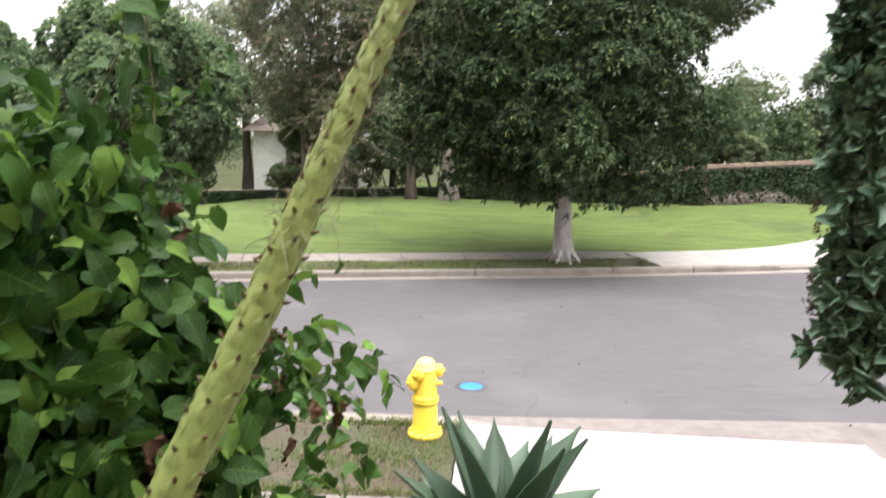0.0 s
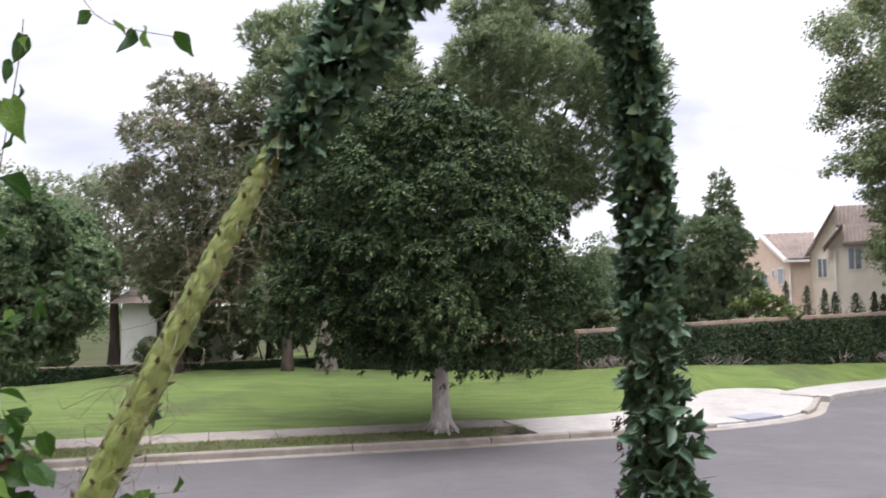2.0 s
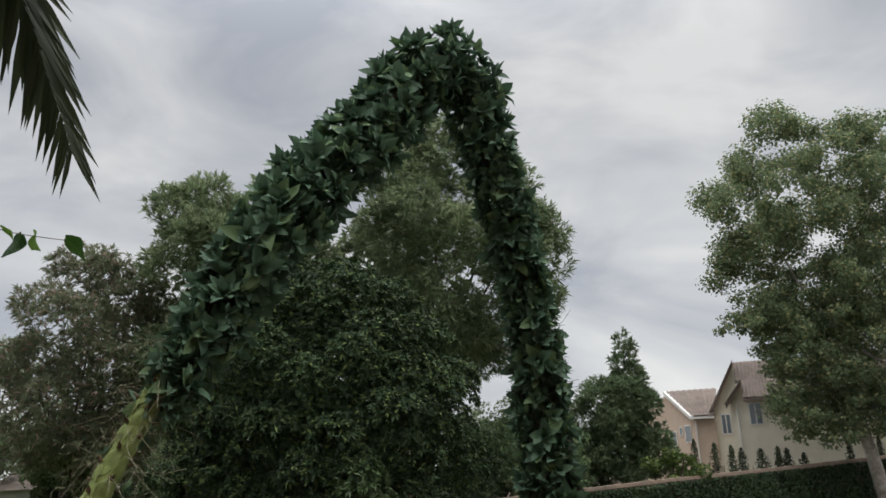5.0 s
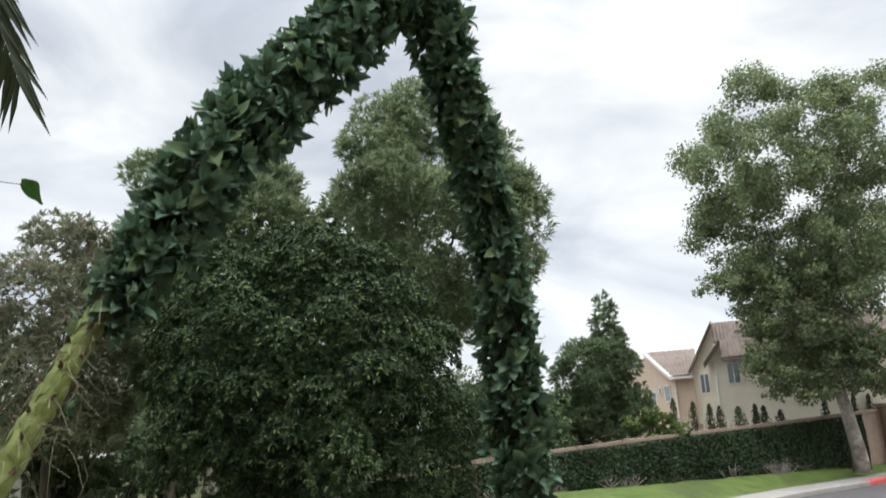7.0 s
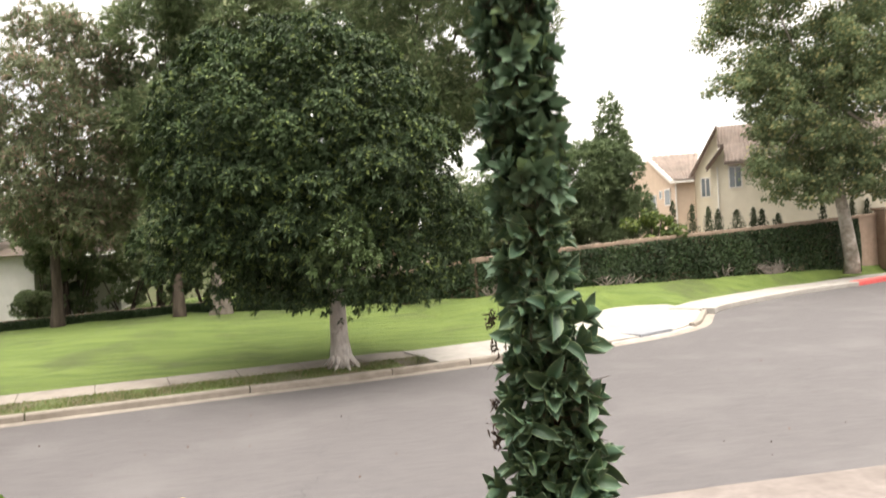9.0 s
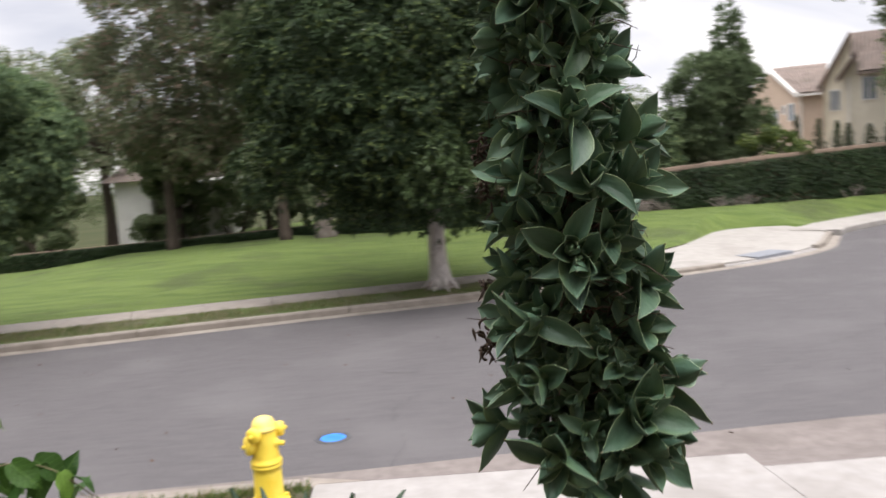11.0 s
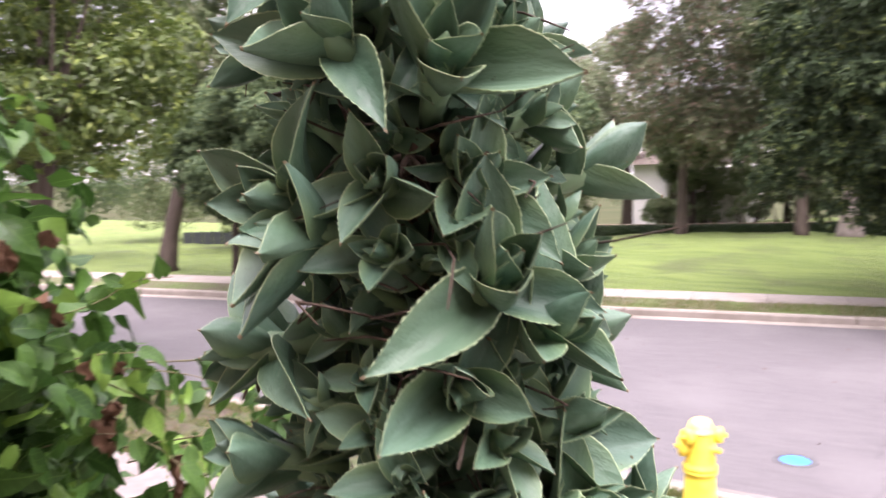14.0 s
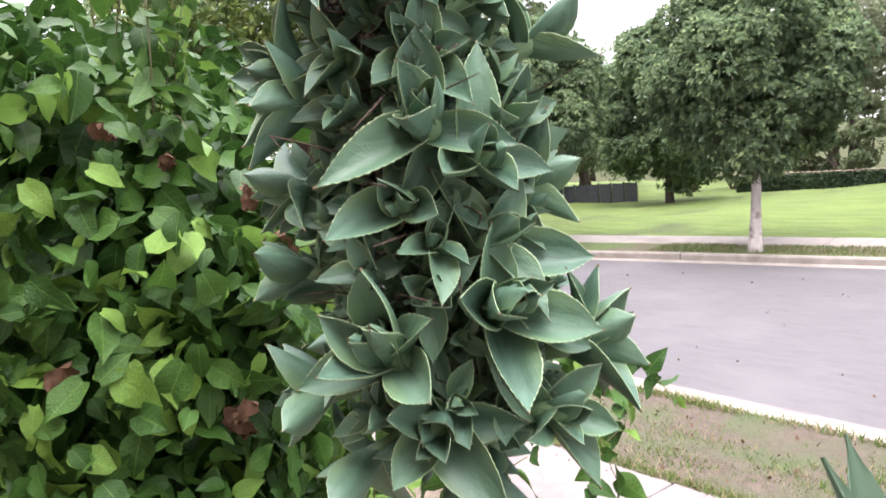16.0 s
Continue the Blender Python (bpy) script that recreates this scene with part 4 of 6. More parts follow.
tree("park_tree", "tall leafy tree with a dark leaning trunk", (-18.0, 19.0, 0.0), 0.23, 4.2, blobs_in(r, (-17.8, 20.6, 8.6), (3.7, 3.5, 4.6), 64, 1.15), 34000, 0.22, M_BARK_DARK, M_TALL, r, 10, lean=(0.4, 0.6), inner=0.15, clump=14, floor=3.0, core=700)
r = R(44)
tree("park_tree", "slim dark-trunked tree in a ring of mulch", (-14.2, 18.2, 0.03), 0.1, 2.4, blobs_in(r, (-15.0, 19.4, 3.9), (1.5, 1.5, 1.7), 26, 0.7), 11000, 0.15, M_BARK_DARK, M_GREEN, r, 6, inner=0.15, clump=12, core=300)
r = R(41)
tree("garden_tree", "dense dark green tree at the street edge", (-14.0, 7.8, 0.05), 0.17, 2.2, blobs_in(r, (-13.8, 8.0, 3.2), (3.0, 2.6, 2.6), 36, 0.95), 22000, 0.16, M_BARK_DARK, M_GREEN, r, 6, inner=0.15, clump=14, core=500)

# clipped cone shrubs and a bush on the terrace behind the garden wall
terrace = structure(new("terrace", mesh_of("terrace", [(7.0, 30.1, 1.75), (31, 37.7, 2.35), (45, 60, 2.35), (0, 60, 1.7)], [(0, 1, 2, 3)], M_SOIL)), "planted soil terrace behind the garden wall", "terrace")
for k, (x, y, top, wd) in enumerate([(17.54, 33.9, 4.0, 0.34), (18.6, 34.2, 3.8, 0.42), (19.53, 34.5, 3.7, 0.34), (20.05, 34.6, 3.48, 0.4), (21.21, 35.0, 3.5, 0.55), (22.24, 35.3, 3.6, 0.36), (22.79, 35.5, 3.42, 0.4), (23.82, 35.8, 3.25, 0.45), (26.93, 36.8, 3.55, 0.36), (29.1, 37.5, 3.8, 0.36), (30.3, 37.9, 3.75, 0.36)]):
    r = R(60 + k)
    t = thing("cone_shrub", "slim dark clipped conifer shrub on the terrace", "shrub", (x, y, 2.0), group="shrubs along the wall")
    child("trunk", mesh_of("trunk", *tube_arrays([(x, y, 1.9), (x, y, top - 0.3)], [0.03, 0.015], 6), M_BARK_DARK), t)
    n = 800
    top += 0.05 * r.normal()
    h = r.random(n) ** 1.1
    an = r.uniform(0, 2 * math.pi, n)
    rad = wd * 0.68 * (1 - h) ** 0.5 * r.uniform(0.4, 1.15, n) * (1 + 0.35 * np.sin(9 * h + 3 * an + k))
    c = np.stack([x + rad * np.cos(an), y + rad * np.sin(an), 2.2 + (top - 2.2) * h], 1)
    child("crown", quads_mesh("crown", leaf_quads(r, c, np.stack([np.cos(an), np.sin(an), 0 * an + 0.4], 1), 0.1, 0.4, 0.6, -0.3), M_SHRUB), t)
for k, (x, y, z, rx, rz) in enumerate([(16.1, 33.2, 2.75, 1.35, 0.8), (9.6, 31.6, 2.5, 0.8, 0.6), (-5.0, 36.0, 1.9, 1.4, 1.2), (-12.6, 36.0, 1.6, 1.6, 1.1), (-2.0, 36.8, 2.2, 1.8, 1.5), (1.6, 35.5, 2.4, 1.8, 1.5), (-7.0, 36.4, 2.0, 0.9, 1.5), (-15.5, 36.5, 1.8, 2.0, 1.5), (-19, 35, 1.8, 2.2, 1.7), (-8.0, 35.4, 1.2, 0.9, 0.45), (-8.2, 37.0, 2.3, 0.6, 1.8), (-7.2, 37.4, 2.3, 0.8, 1.9), (-14.2, 36.6, 1.7, 1.3, 1.3), (-4.0, 37.4, 2.2, 1.3, 1.6), (-17.6, 36.0, 1.8, 1.6, 1.5), (0.0, 36.6, 2.0, 1.3, 1.4), (-12.4, 37.2, 2.2, 1.0, 1.7)]):
    r = R(80 + k)
    t = thing("bush", "bright green leafy bush behind the wall" if k == 0 else "dark green shrub behind the low wall", "bush", (x, y, z - rz))
    b2 = blobs_in(r, (x, y, z), (rx, rx * 0.7, rz), 12, 0.4)
    child("stem", mesh_of("stem", *merged([tube_arrays([(x, y, z - rz - 0.6), tuple(q[0])], [0.05, 0.02], 6) for q in b2[:5]]), M_BARK_DARK), t)
    child("foliage", quads_mesh("foliage", crown_leaves(r, b2, 4500, 0.15, 0.5, 0.15, clump=10), M_YELLOW if k == 0 else M_TALL), t)

# ---- the stucco house beyond the garden wall ----
HO, HU, HV = np.array([23.6, 43.08]), np.array([0.861, -0.508]), np.array([0.508, 0.861])


def hp(u, w2, z):
    p = HO + HU * u + HV * w2
    return (p[0], p[1], z)


def prism(name, foot, top_fn, mat, parent, label=""):
    """A solid over a footprint of local points (u, w), its base at z 0.6 and its top from a function."""
    n = len(foot)
    v = [hp(u, w2, 0.6) for u, w2 in foot] + [hp(u, w2, top_fn(k)) for k, (u, w2) in enumerate(foot)]
    f = [tuple(range(n, 2 * n)), tuple(range(n - 1, -1, -1))] + [(k, (k + 1) % n, n + (k + 1) % n, n + k) for k in range(n)]
    return child(name, mesh_of(name, v, f, mat), parent, label)


def slab3(name, quad, thick, mat, parent, label=""):
    v = [hp(*q) for q in quad] + [hp(q[0], q[1], q[2] - thick) for q in quad]
    f = [(0, 1, 2, 3), (7, 6, 5, 4)] + [(k, k + 4, (k + 1) % 4 + 4, (k + 1) % 4) for k in range(4)]
    return child(name, mesh_of(name, v, f, mat), parent, label)


def tile_roof(quad, parent, rows, cols):
    """A roof plane with rounded tile courses as real ridges. quad: eave left, eave right, ridge right, ridge left."""
    roof = slab3("roof", quad, 0.12, M_ROOF, parent, "clay tile roof")
    a, b2, c, d = [np.array(q, float) for q in quad]
    for j in range(rows):
        v, f = [], []
        s0, s1 = j / rows, (j + 1.15) / rows
        for i in range(cols * 2 + 1):
            e = i / (cols * 2)
            bump = 0.07 if i % 2 else 0.015
            for s, lift in ((s0, 0.035), (min(s1, 1), 0.0)):
                p = (a * (1 - e) + b2 * e) * (1 - s) + (d * (1 - e) + c * e) * s
                v.append(hp(p[0], p[1], p[2] + bump + lift))
        for i in range(cols * 2):
            f.append((2 * i, 2 * i + 2, 2 * i + 3, 2 * i + 1))
        child("tile_course", mesh_of("tile_course", v, f, M_ROOF), roof)
    return roof


def house_window(u0, u1, z0, z1, w0, parent, du=(1, 0)):
    def q(u, off, z):
        return (u, w0 - off, z)
    win = child("window", mesh_of("window", [hp(*q(u, o, z)) for o in (0.0, 0.05) for u, z in ((u0, z0), (u1, z0), (u1, z1), (u0, z1))] + [hp(*q(u, 0.05, z)) for u, z in ((u0 + 0.07, z0 + 0.07), (u1 - 0.07, z0 + 0.07), (u1 - 0.07, z1 - 0.07), (u0 + 0.07, z1 - 0.07))], [(0, 1, 5, 4), (1, 2, 6, 5), (2, 3, 7, 6), (3, 0, 4, 7), (4, 5, 9, 8), (5, 6, 10, 9), (6, 7, 11, 10), (7, 4, 8, 11)], M_TRIM), parent, "white framed sash window")
    um = (u0 + u1) / 2
    for a, c in ((u0 + 0.07, um - 0.02), (um + 0.02, u1 - 0.07)):
        child("pane", mesh_of("pane", [hp(*q(a, 0.03, z0 + 0.07)), hp(*q(c, 0.03, z0 + 0.07)), hp(*q(c, 0.03, z1 - 0.07)), hp(*q(a, 0.03, z1 - 0.07))], [(0, 1, 2, 3)], M_GLASS), win)
    child("mullion", mesh_of("mullion", [hp(*q(u, o, z)) for o in (0.03, 0.06) for u, z in ((um - 0.025, z0), (um + 0.025, z0), (um + 0.025, z1), (um - 0.025, z1))], [(4, 5, 6, 7), (0, 4, 7, 3), (1, 2, 6, 5)], M_TRIM), win)
    return win


house = thing("house", "two-storey cream stucco house with clay tile roof", "house", hp(4, 4, 0.6))
# tan wing on the left, its gable end turned away
prism("wall", [(-0.92, 0.0), (0.12, 0.0), (0.12, 6.4), (-5.3, 6.4), (-2.45, 2.9)], lambda k: [5.32, 5.32, 6.3, 5.3, 6.95][k], M_TAN, house, "tan stucco wing")
tile_roof([(-1.1, -0.25, 5.38), (0.12, -0.25, 5.38), (0.3, 3.0, 7.05), (-2.65, 2.85, 7.05)], house, 8, 9)
slab3("fascia", [(-1.15, -0.28, 5.42), (-0.98, -0.30, 5.42), (-2.5, 2.82, 7.1), (-2.7, 2.85, 7.1)], 0.2, M_TRIM, house, "white rake board")
slab3("gutter", [(-1.0, -0.36, 5.36), (0.1, -0.36, 5.36), (0.1, -0.24, 5.36), (-1.0, -0.24, 5.36)], 0.12, M_TRIM, house, "white rain gutter")
child("downpipe", mesh_of("downpipe", *tube_arrays([hp(-0.9, -0.08, 5.2), hp(-0.9, -0.08, 0.6)], [0.05, 0.05], 6), M_TRIM), house, "white downpipe")
g0, g1 = np.array((-0.92, 0.0)), np.array((-2.45, 2.9))
for s0, s1, z0, z1 in ((0.18, 0.42, 4.05, 5.0), (0.52, 0.64, 4.45, 4.95), (0.78, 1.0, 3.9, 4.75)):
    a, c = g0 + (g1 - g0) * s0, g0 + (g1 - g0) * s1
    nn = np.array([-(g1 - g0)[1], (g1 - g0)[0]]) / np.linalg.norm(g1 - g0)
    a2, c2 = a + nn * 0.05, c + nn * 0.05
    w3 = child("window", mesh_of("window", [hp(*p, z) for p in (a, c, a2, c2) for z in (z0, z1)], [(4, 5, 7, 6), (0, 1, 5, 4), (2, 6, 7, 3), (1, 3, 7, 5), (0, 4, 6, 2)], M_TRIM), house, "white framed window")
    e = 0.06 * (c - a) / np.linalg.norm(c - a)
    a3, c3 = a2 + e + nn * 0.008, c2 - e + nn * 0.008
    child("pane", mesh_of("pane", [hp(*a3, z0 + 0.06), hp(*c3, z0 + 0.06), hp(*c3, z1 - 0.06), hp(*a3, z1 - 0.06)], [(0, 1, 2, 3)], M_GLASS), w3)
# cream gable, its ridge running off to the right
v = [hp(u, w2, z) for w2 in (0.25, 6.0) for u, z in ((0.13, 0.6), (1.42, 0.6), (1.42, 8.08), (1.37, 8.06), (0.13, 5.88))]
child("wall", mesh_of("wall", v, [(0, 1, 2, 3, 4), (5, 9, 8, 7, 6), (0, 4, 9, 5), (4, 3, 8, 9)], M_CREAM), house, "cream stucco gable front")
tile_roof([(1.39, -0.2, 7.1), (12.3, -0.2, 7.1), (12.3, 0.7, 8.2), (1.39, 0.7, 8.2)], house, 7, 60)
slab3("fascia", [(-0.14, -0.1, 5.44), (-0.14, 0.3, 5.44), (1.40, 0.3, 8.2), (1.40, -0.1, 8.2)], 0.2, M_DARKTRIM, house, "dark rake board")
slab3("tile_edge", [(-0.20, -0.14, 5.5), (-0.20, 0.34, 5.5), (1.40, 0.34, 8.3), (1.40, -0.14, 8.3)], 0.09, M_ROOF, house, "clay edge tiles")
house_window(0.40, 0.95, 4.35, 5.46, 0.25, house)
# projecting cream block with its own lower roof
v = [hp(1.0, -0.9, 0.6), hp(12, -0.9, 0.6), hp(12, -0.9, 6.2), hp(1.72, -0.9, 6.2), hp(1.70, -0.9, 6.85), hp(1.0, -0.9, 5.95), hp(1.0, 0.2, 0.6), hp(1.0, 0.2, 5.95), hp(12, 0.2, 0.6), hp(12, 0.2, 6.5)]
child("wall", mesh_of("wall", v, [(0, 1, 2, 3, 4, 5), (0, 5, 7, 6), (1, 8, 9, 2)], M_CREAM), house, "cream stucco block")
tile_roof([(1.68, -1.35, 6.1), (12.3, -1.35, 6.1), (12.3, -0.3, 7.1), (1.68, -0.3, 7.1)], house, 5, 60)
slab3("fascia", [(0.78, -1.34, 5.85), (0.78, -0.9, 5.85), (1.70, -0.9, 7.05), (1.70, -1.34, 7.05)], 0.2, M_DARKTRIM, house, "dark rake board")
slab3("tile_edge", [(0.73, -1.38, 5.9), (0.73, -0.86, 5.9), (1.70, -0.86, 7.15), (1.70, -1.38, 7.15)], 0.08, M_ROOF, house, "clay edge tiles")
for u in (1.86, 5.2, 7.6, 9.6):
    house_window(u, u + (0.7 if u < 2 else 1.0), 4.72, 5.92 if u < 2 else 5.6, -0.9, house)
child("downpipe", mesh_of("downpipe", *tube_arrays([hp(1.32, -0.98, 5.9), hp(1.32, -0.98, 0.6)], [0.045, 0.045], 8), M_TRIM), house, "white downpipe")

# a white house glimpsed between the trunks
bung = thing("bungalow", "white stucco bungalow with orange tile roof", "house", (-9, 42, 0.6))
child("wall", box_mesh("wall", (-10.4, 38.2, 0.4), (-8.9, 44, 3.2), M_WHITEWALL), bung)
child("wall", box_mesh("wall", (-9.0, 40.5, 0.4), (-6.0, 44, 3.0), M_WHITEWALL), bung)
v = [(-10.8, 37.7, 3.15), (-5.6, 37.9, 3.15), (-5.6, 41, 3.9), (-10.8, 41, 3.9), (-5.6, 44.4, 3.15), (-10.8, 44.4, 3.15)]
child("roof", mesh_of("roof", v, [(0, 1, 2, 3), (3, 2, 4, 5), (0, 3, 5), (1, 4, 2)], M_ROOF), bung, "orange clay tile roof")
low = thing("garage", "pinkish stucco garage behind the trees", "building", (3.5, 40, 0.5))
child("wall", box_mesh("wall", (0.4, 40.0, 0.3), (7, 45, 3.1), M_TAN), low)
child("roof", mesh_of("roof", [(0.0, 39.6, 3.05), (7.4, 39.6, 3.05), (7.4, 42.5, 4.4), (0.0, 42.5, 4.4), (7.4, 45.4, 3.05), (0.0, 45.4, 3.05)], [(0, 1, 2, 3), (3, 2, 4, 5), (0, 3, 5), (1, 4, 2)], M_ROOF), low)

# gate pillar with a plaque near the sycamore
pil = thing("gate_pillar", "tan brick gate pillar with a small dark plaque", "pillar", (30.3, 36.5, 0.4))
child("shaft", box_mesh("shaft", (30.12, 36.5, 0.2), (30.9, 37.3, 3.1), M_BLOCK, 0.03), pil)
child("cap", box_mesh("cap", (30.04, 36.42, 3.1), (30.98, 37.38, 3.25), M_BLOCK, 0.03), pil)
plq = child("plaque", box_mesh("plaque", (30.3, 36.46, 1.85), (30.62, 36.5, 2.6), M_IRON, 0.01), pil, "dark plaque with pale bars")
for k in range(3):
    child("bar", box_mesh("bar", (30.36, 36.44, 1.95 + 0.2 * k), (30.56, 36.46, 2.07 + 0.2 * k), M_TRIM), plq)

gate = thing("metal_gate", "dark metal gate with upright bars beside the brick pillar", "gate", (32.2, 37.2, 0.3))
child("gate_frame", mesh_of("gate_frame", *merged([tube_arrays([(31.0, 37.0, z), (33.6, 37.9, z)], [0.04, 0.04], 6) for z in (0.5, 1.7, 2.9)] + [tube_arrays([(x, y, 0.3), (x, y, 2.95)], [0.05, 0.05], 6) for x, y in ((31.02, 37.0), (33.6, 37.9))]), M_FENCE), gate)
BAR = mesh_of("bar", *tube_arrays([(0, 0, 0.45), (0, 0, 2.95)], [0.018, 0.018], 6), M_FENCE)
for k in range(1, 20):
    o = child("bar", BAR, gate)
    o.matrix_basis = Matrix.Translation((31.0 + 0.13 * k, 37.0 + 0.045 * k, 0))

# ---- fire hydrant ----
HX, HY = 0.132, 9.62


def lathe(profile, centre, axis=(0, 0, 1), sides=28):
    ax = Vector(axis).normalized()
    q = Vector((0, 0, 1)).rotation_difference(ax)
    v, f = [], []
    for rr, z in profile:
        for k in range(sides):
            a = 2 * math.pi * k / sides
            v.append(Vector(centre) + q @ Vector((rr * math.cos(a), rr * math.sin(a), z)))
    for i in range(len(profile) - 1):
        for k in range(sides):
            f.append((i * sides + k, i * sides + (k + 1) % sides, (i + 1) * sides + (k + 1) % sides, (i + 1) * sides + k))
    return v, f


hyd = thing("fire_hydrant", "yellow painted fire hydrant on the grass strip", "hydrant", (HX, HY, 0.015))
base = child("flange", mesh_of("flange", *lathe([(0.0, 0.0), (0.165, 0.0), (0.17, 0.012), (0.17, 0.045), (0.16, 0.055), (0.12, 0.06)], (HX, HY, 0.01)), M_YELLOWPAINT, True), hyd, "bolted base flange")
for k in range(8):
    a = 2 * math.pi * (k + 0.3) / 8
    child("bolt", mesh_of("bolt", *lathe([(0.018, 0), (0.018, 0.03), (0.01, 0.034), (0, 0.034)], (HX + 0.145 * math.cos(a), HY + 0.145 * math.sin(a), 0.062), sides=6), M_YELLOWPAINT), base)
child("barrel", mesh_of("barrel", *lathe([(0.14, 0.055), (0.13, 0.085), (0.124, 0.12), (0.119, 0.30), (0.119, 0.34), (0.13, 0.345), (0.132, 0.365), (0.124, 0.372), (0.132, 0.38), (0.132, 0.40), (0.12, 0.41), (0.115, 0.44), (0.11, 0.55), (0.107, 0.64), (0.104, 0.66)], (HX, HY, 0.01)), M_YELLOWPAINT, True), hyd)
child("bonnet", mesh_of("bonnet", *lathe([(0.104, 0.66), (0.112, 0.665), (0.112, 0.685), (0.102, 0.69), (0.098, 0.715), (0.086, 0.745), (0.07, 0.766), (0.045, 0.778), (0.0, 0.783)], (HX, HY, 0.01)), M_FADED, True), hyd, "sun-faded pale domed cap")


def outlet(z, ang, big, label):
    d = np.array([math.cos(radians(ang)), math.sin(radians(ang)), 0.0])
    c = np.array([HX, HY, z])
    s = 1.25 if big else 1.0
    o = child("outlet", mesh_of("outlet", *lathe([(0.055 * s, 0.06), (0.052 * s, 0.105), (0.06 * s, 0.108), (0.06 * s, 0.118)], c, d, 20), M_YELLOWPAINT, True), hyd, label)
    child("outlet_cap", mesh_of("outlet_cap", *lathe([(0.062 * s, 0.118), (0.064 * s, 0.125), (0.064 * s, 0.155), (0.052 * s, 0.168), (0.03, 0.172), (0.018, 0.173), (0.018, 0.195), (0.0, 0.196)], c, d, 20), M_YELLOWPAINT, True), o)
    return o


outlet(0.56, 205, True, "large capped hose outlet")
outlet(0.66, 240, False, "upper capped outlet")
outlet(0.66, 20, False, "capped outlet facing the road")
for z, ang, ln in ((0.56, -15, 0.17), (0.66, 150, 0.13)):
    d = (math.cos(radians(ang)), math.sin(radians(ang)), 0)
    st = child("valve_stem", mesh_of("valve_stem", *lathe([(0.05, 0.07), (0.045, 0.11), (0.03, 0.115), (0.022, 0.12), (0.022, ln), (0.0, ln + 0.002)], (HX, HY, z), d, 12), M_YELLOWPAINT, True), hyd, "operating nut stub")

# blue valve cover in the road
cov = thing("valve_cover", "round blue painted valve cover in the asphalt", "cover", (0.515, 11.68, -0.128))
child("ring", mesh_of("ring", *lathe([(0.145, 0.003), (0.15, 0.006), (0.20, 0.006), (0.205, 0.0)], (0.515, 11.68, -0.13), sides=40), M_IRON), cov, "dark iron ring")
child("lid", mesh_of("lid", *lathe([(0.0, 0.008), (0.06, 0.009), (0.135, 0.008), (0.142, 0.004), (0.142, 0.0)], (0.515, 11.68, -0.13), sides=40), M_BLUE), cov, "bright blue lid")

# ---- agave leaves ----
def leaf_slots(me, mats):
    for m2 in mats[1:]:
        me.materials.append(m2)


def bulbil_mat(name):
    """Waxy blue-green leaf, greener and paler towards its rim, each leaf a little different, with faint blotches."""
    m, nt, b = node_mat(name)
    rnd = nt.nodes.new("ShaderNodeObjectInfo").outputs["Random"]
    sep = nt.nodes.new("ShaderNodeSeparateXYZ")
    nt.links.new(nt.nodes.new("ShaderNodeTexCoord").outputs["Object"], sep.inputs["Vector"])
    far = nt.nodes.new("ShaderNodeMath")
    far.operation = "ABSOLUTE"
    nt.links.new(sep.outputs["X"], far.inputs[0])
    rim = nt.nodes.new("ShaderNodeMapRange")
    rim.interpolation_type = "SMOOTHSTEP"
    rim.inputs["From Min"].default_value, rim.inputs["From Max"].default_value = 0.09, 0.24
    nt.links.new(far.outputs[0], rim.inputs["Value"])
    col = mix_rgb(nt, rnd, (0.05, 0.108, 0.069), (0.096, 0.176, 0.104))
    col = mix_rgb(nt, rim.outputs["Result"], col, (0.13, 0.215, 0.105))
    bloom = noise_fac(nt, 5, 4, 0.42, 0.72, (1.0, 0.35, 1.0))
    half = nt.nodes.new("ShaderNodeMath")
    half.operation = "MULTIPLY"
    half.inputs[1].default_value = 0.32
    nt.links.new(bloom, half.inputs[0])
    col = mix_rgb(nt, half.outputs[0], col, (0.165, 0.265, 0.205))
    col = mix_rgb(nt, noise_fac(nt, 26, 2, 0.735, 0.76), col, (0.05, 0.055, 0.03))
    nt.links.new(col, b.inputs["Base Color"])
    bmp = nt.nodes.new("ShaderNodeBump")
    bmp.inputs["Strength"].default_value, bmp.inputs["Distance"].default_value = 0.12, 0.02
    nt.links.new(noise_fac(nt, 9, 4, 0.3, 0.7, (1.0, 0.25, 1.0)), bmp.inputs["Height"])
    nt.links.new(bmp.outputs["Normal"], b.inputs["Normal"])
    b.inputs["Roughness"].default_value, b.inputs["Specular IOR Level"].default_value = 0.44, 0.35
    tr = nt.nodes.new("ShaderNodeBsdfTranslucent")
    mx = nt.nodes.new("ShaderNodeMixShader")
    mx.inputs["Fac"].default_value = 0.07
    nt.links.new(col, tr.inputs["Color"])
    nt.links.new(b.outputs["BSDF"], mx.inputs[1])
    nt.links.new(tr.outputs["BSDF"], mx.inputs[2])
    nt.links.new(mx.outputs["Shader"], nt.nodes["Material Output"].inputs["Surface"])
    return m


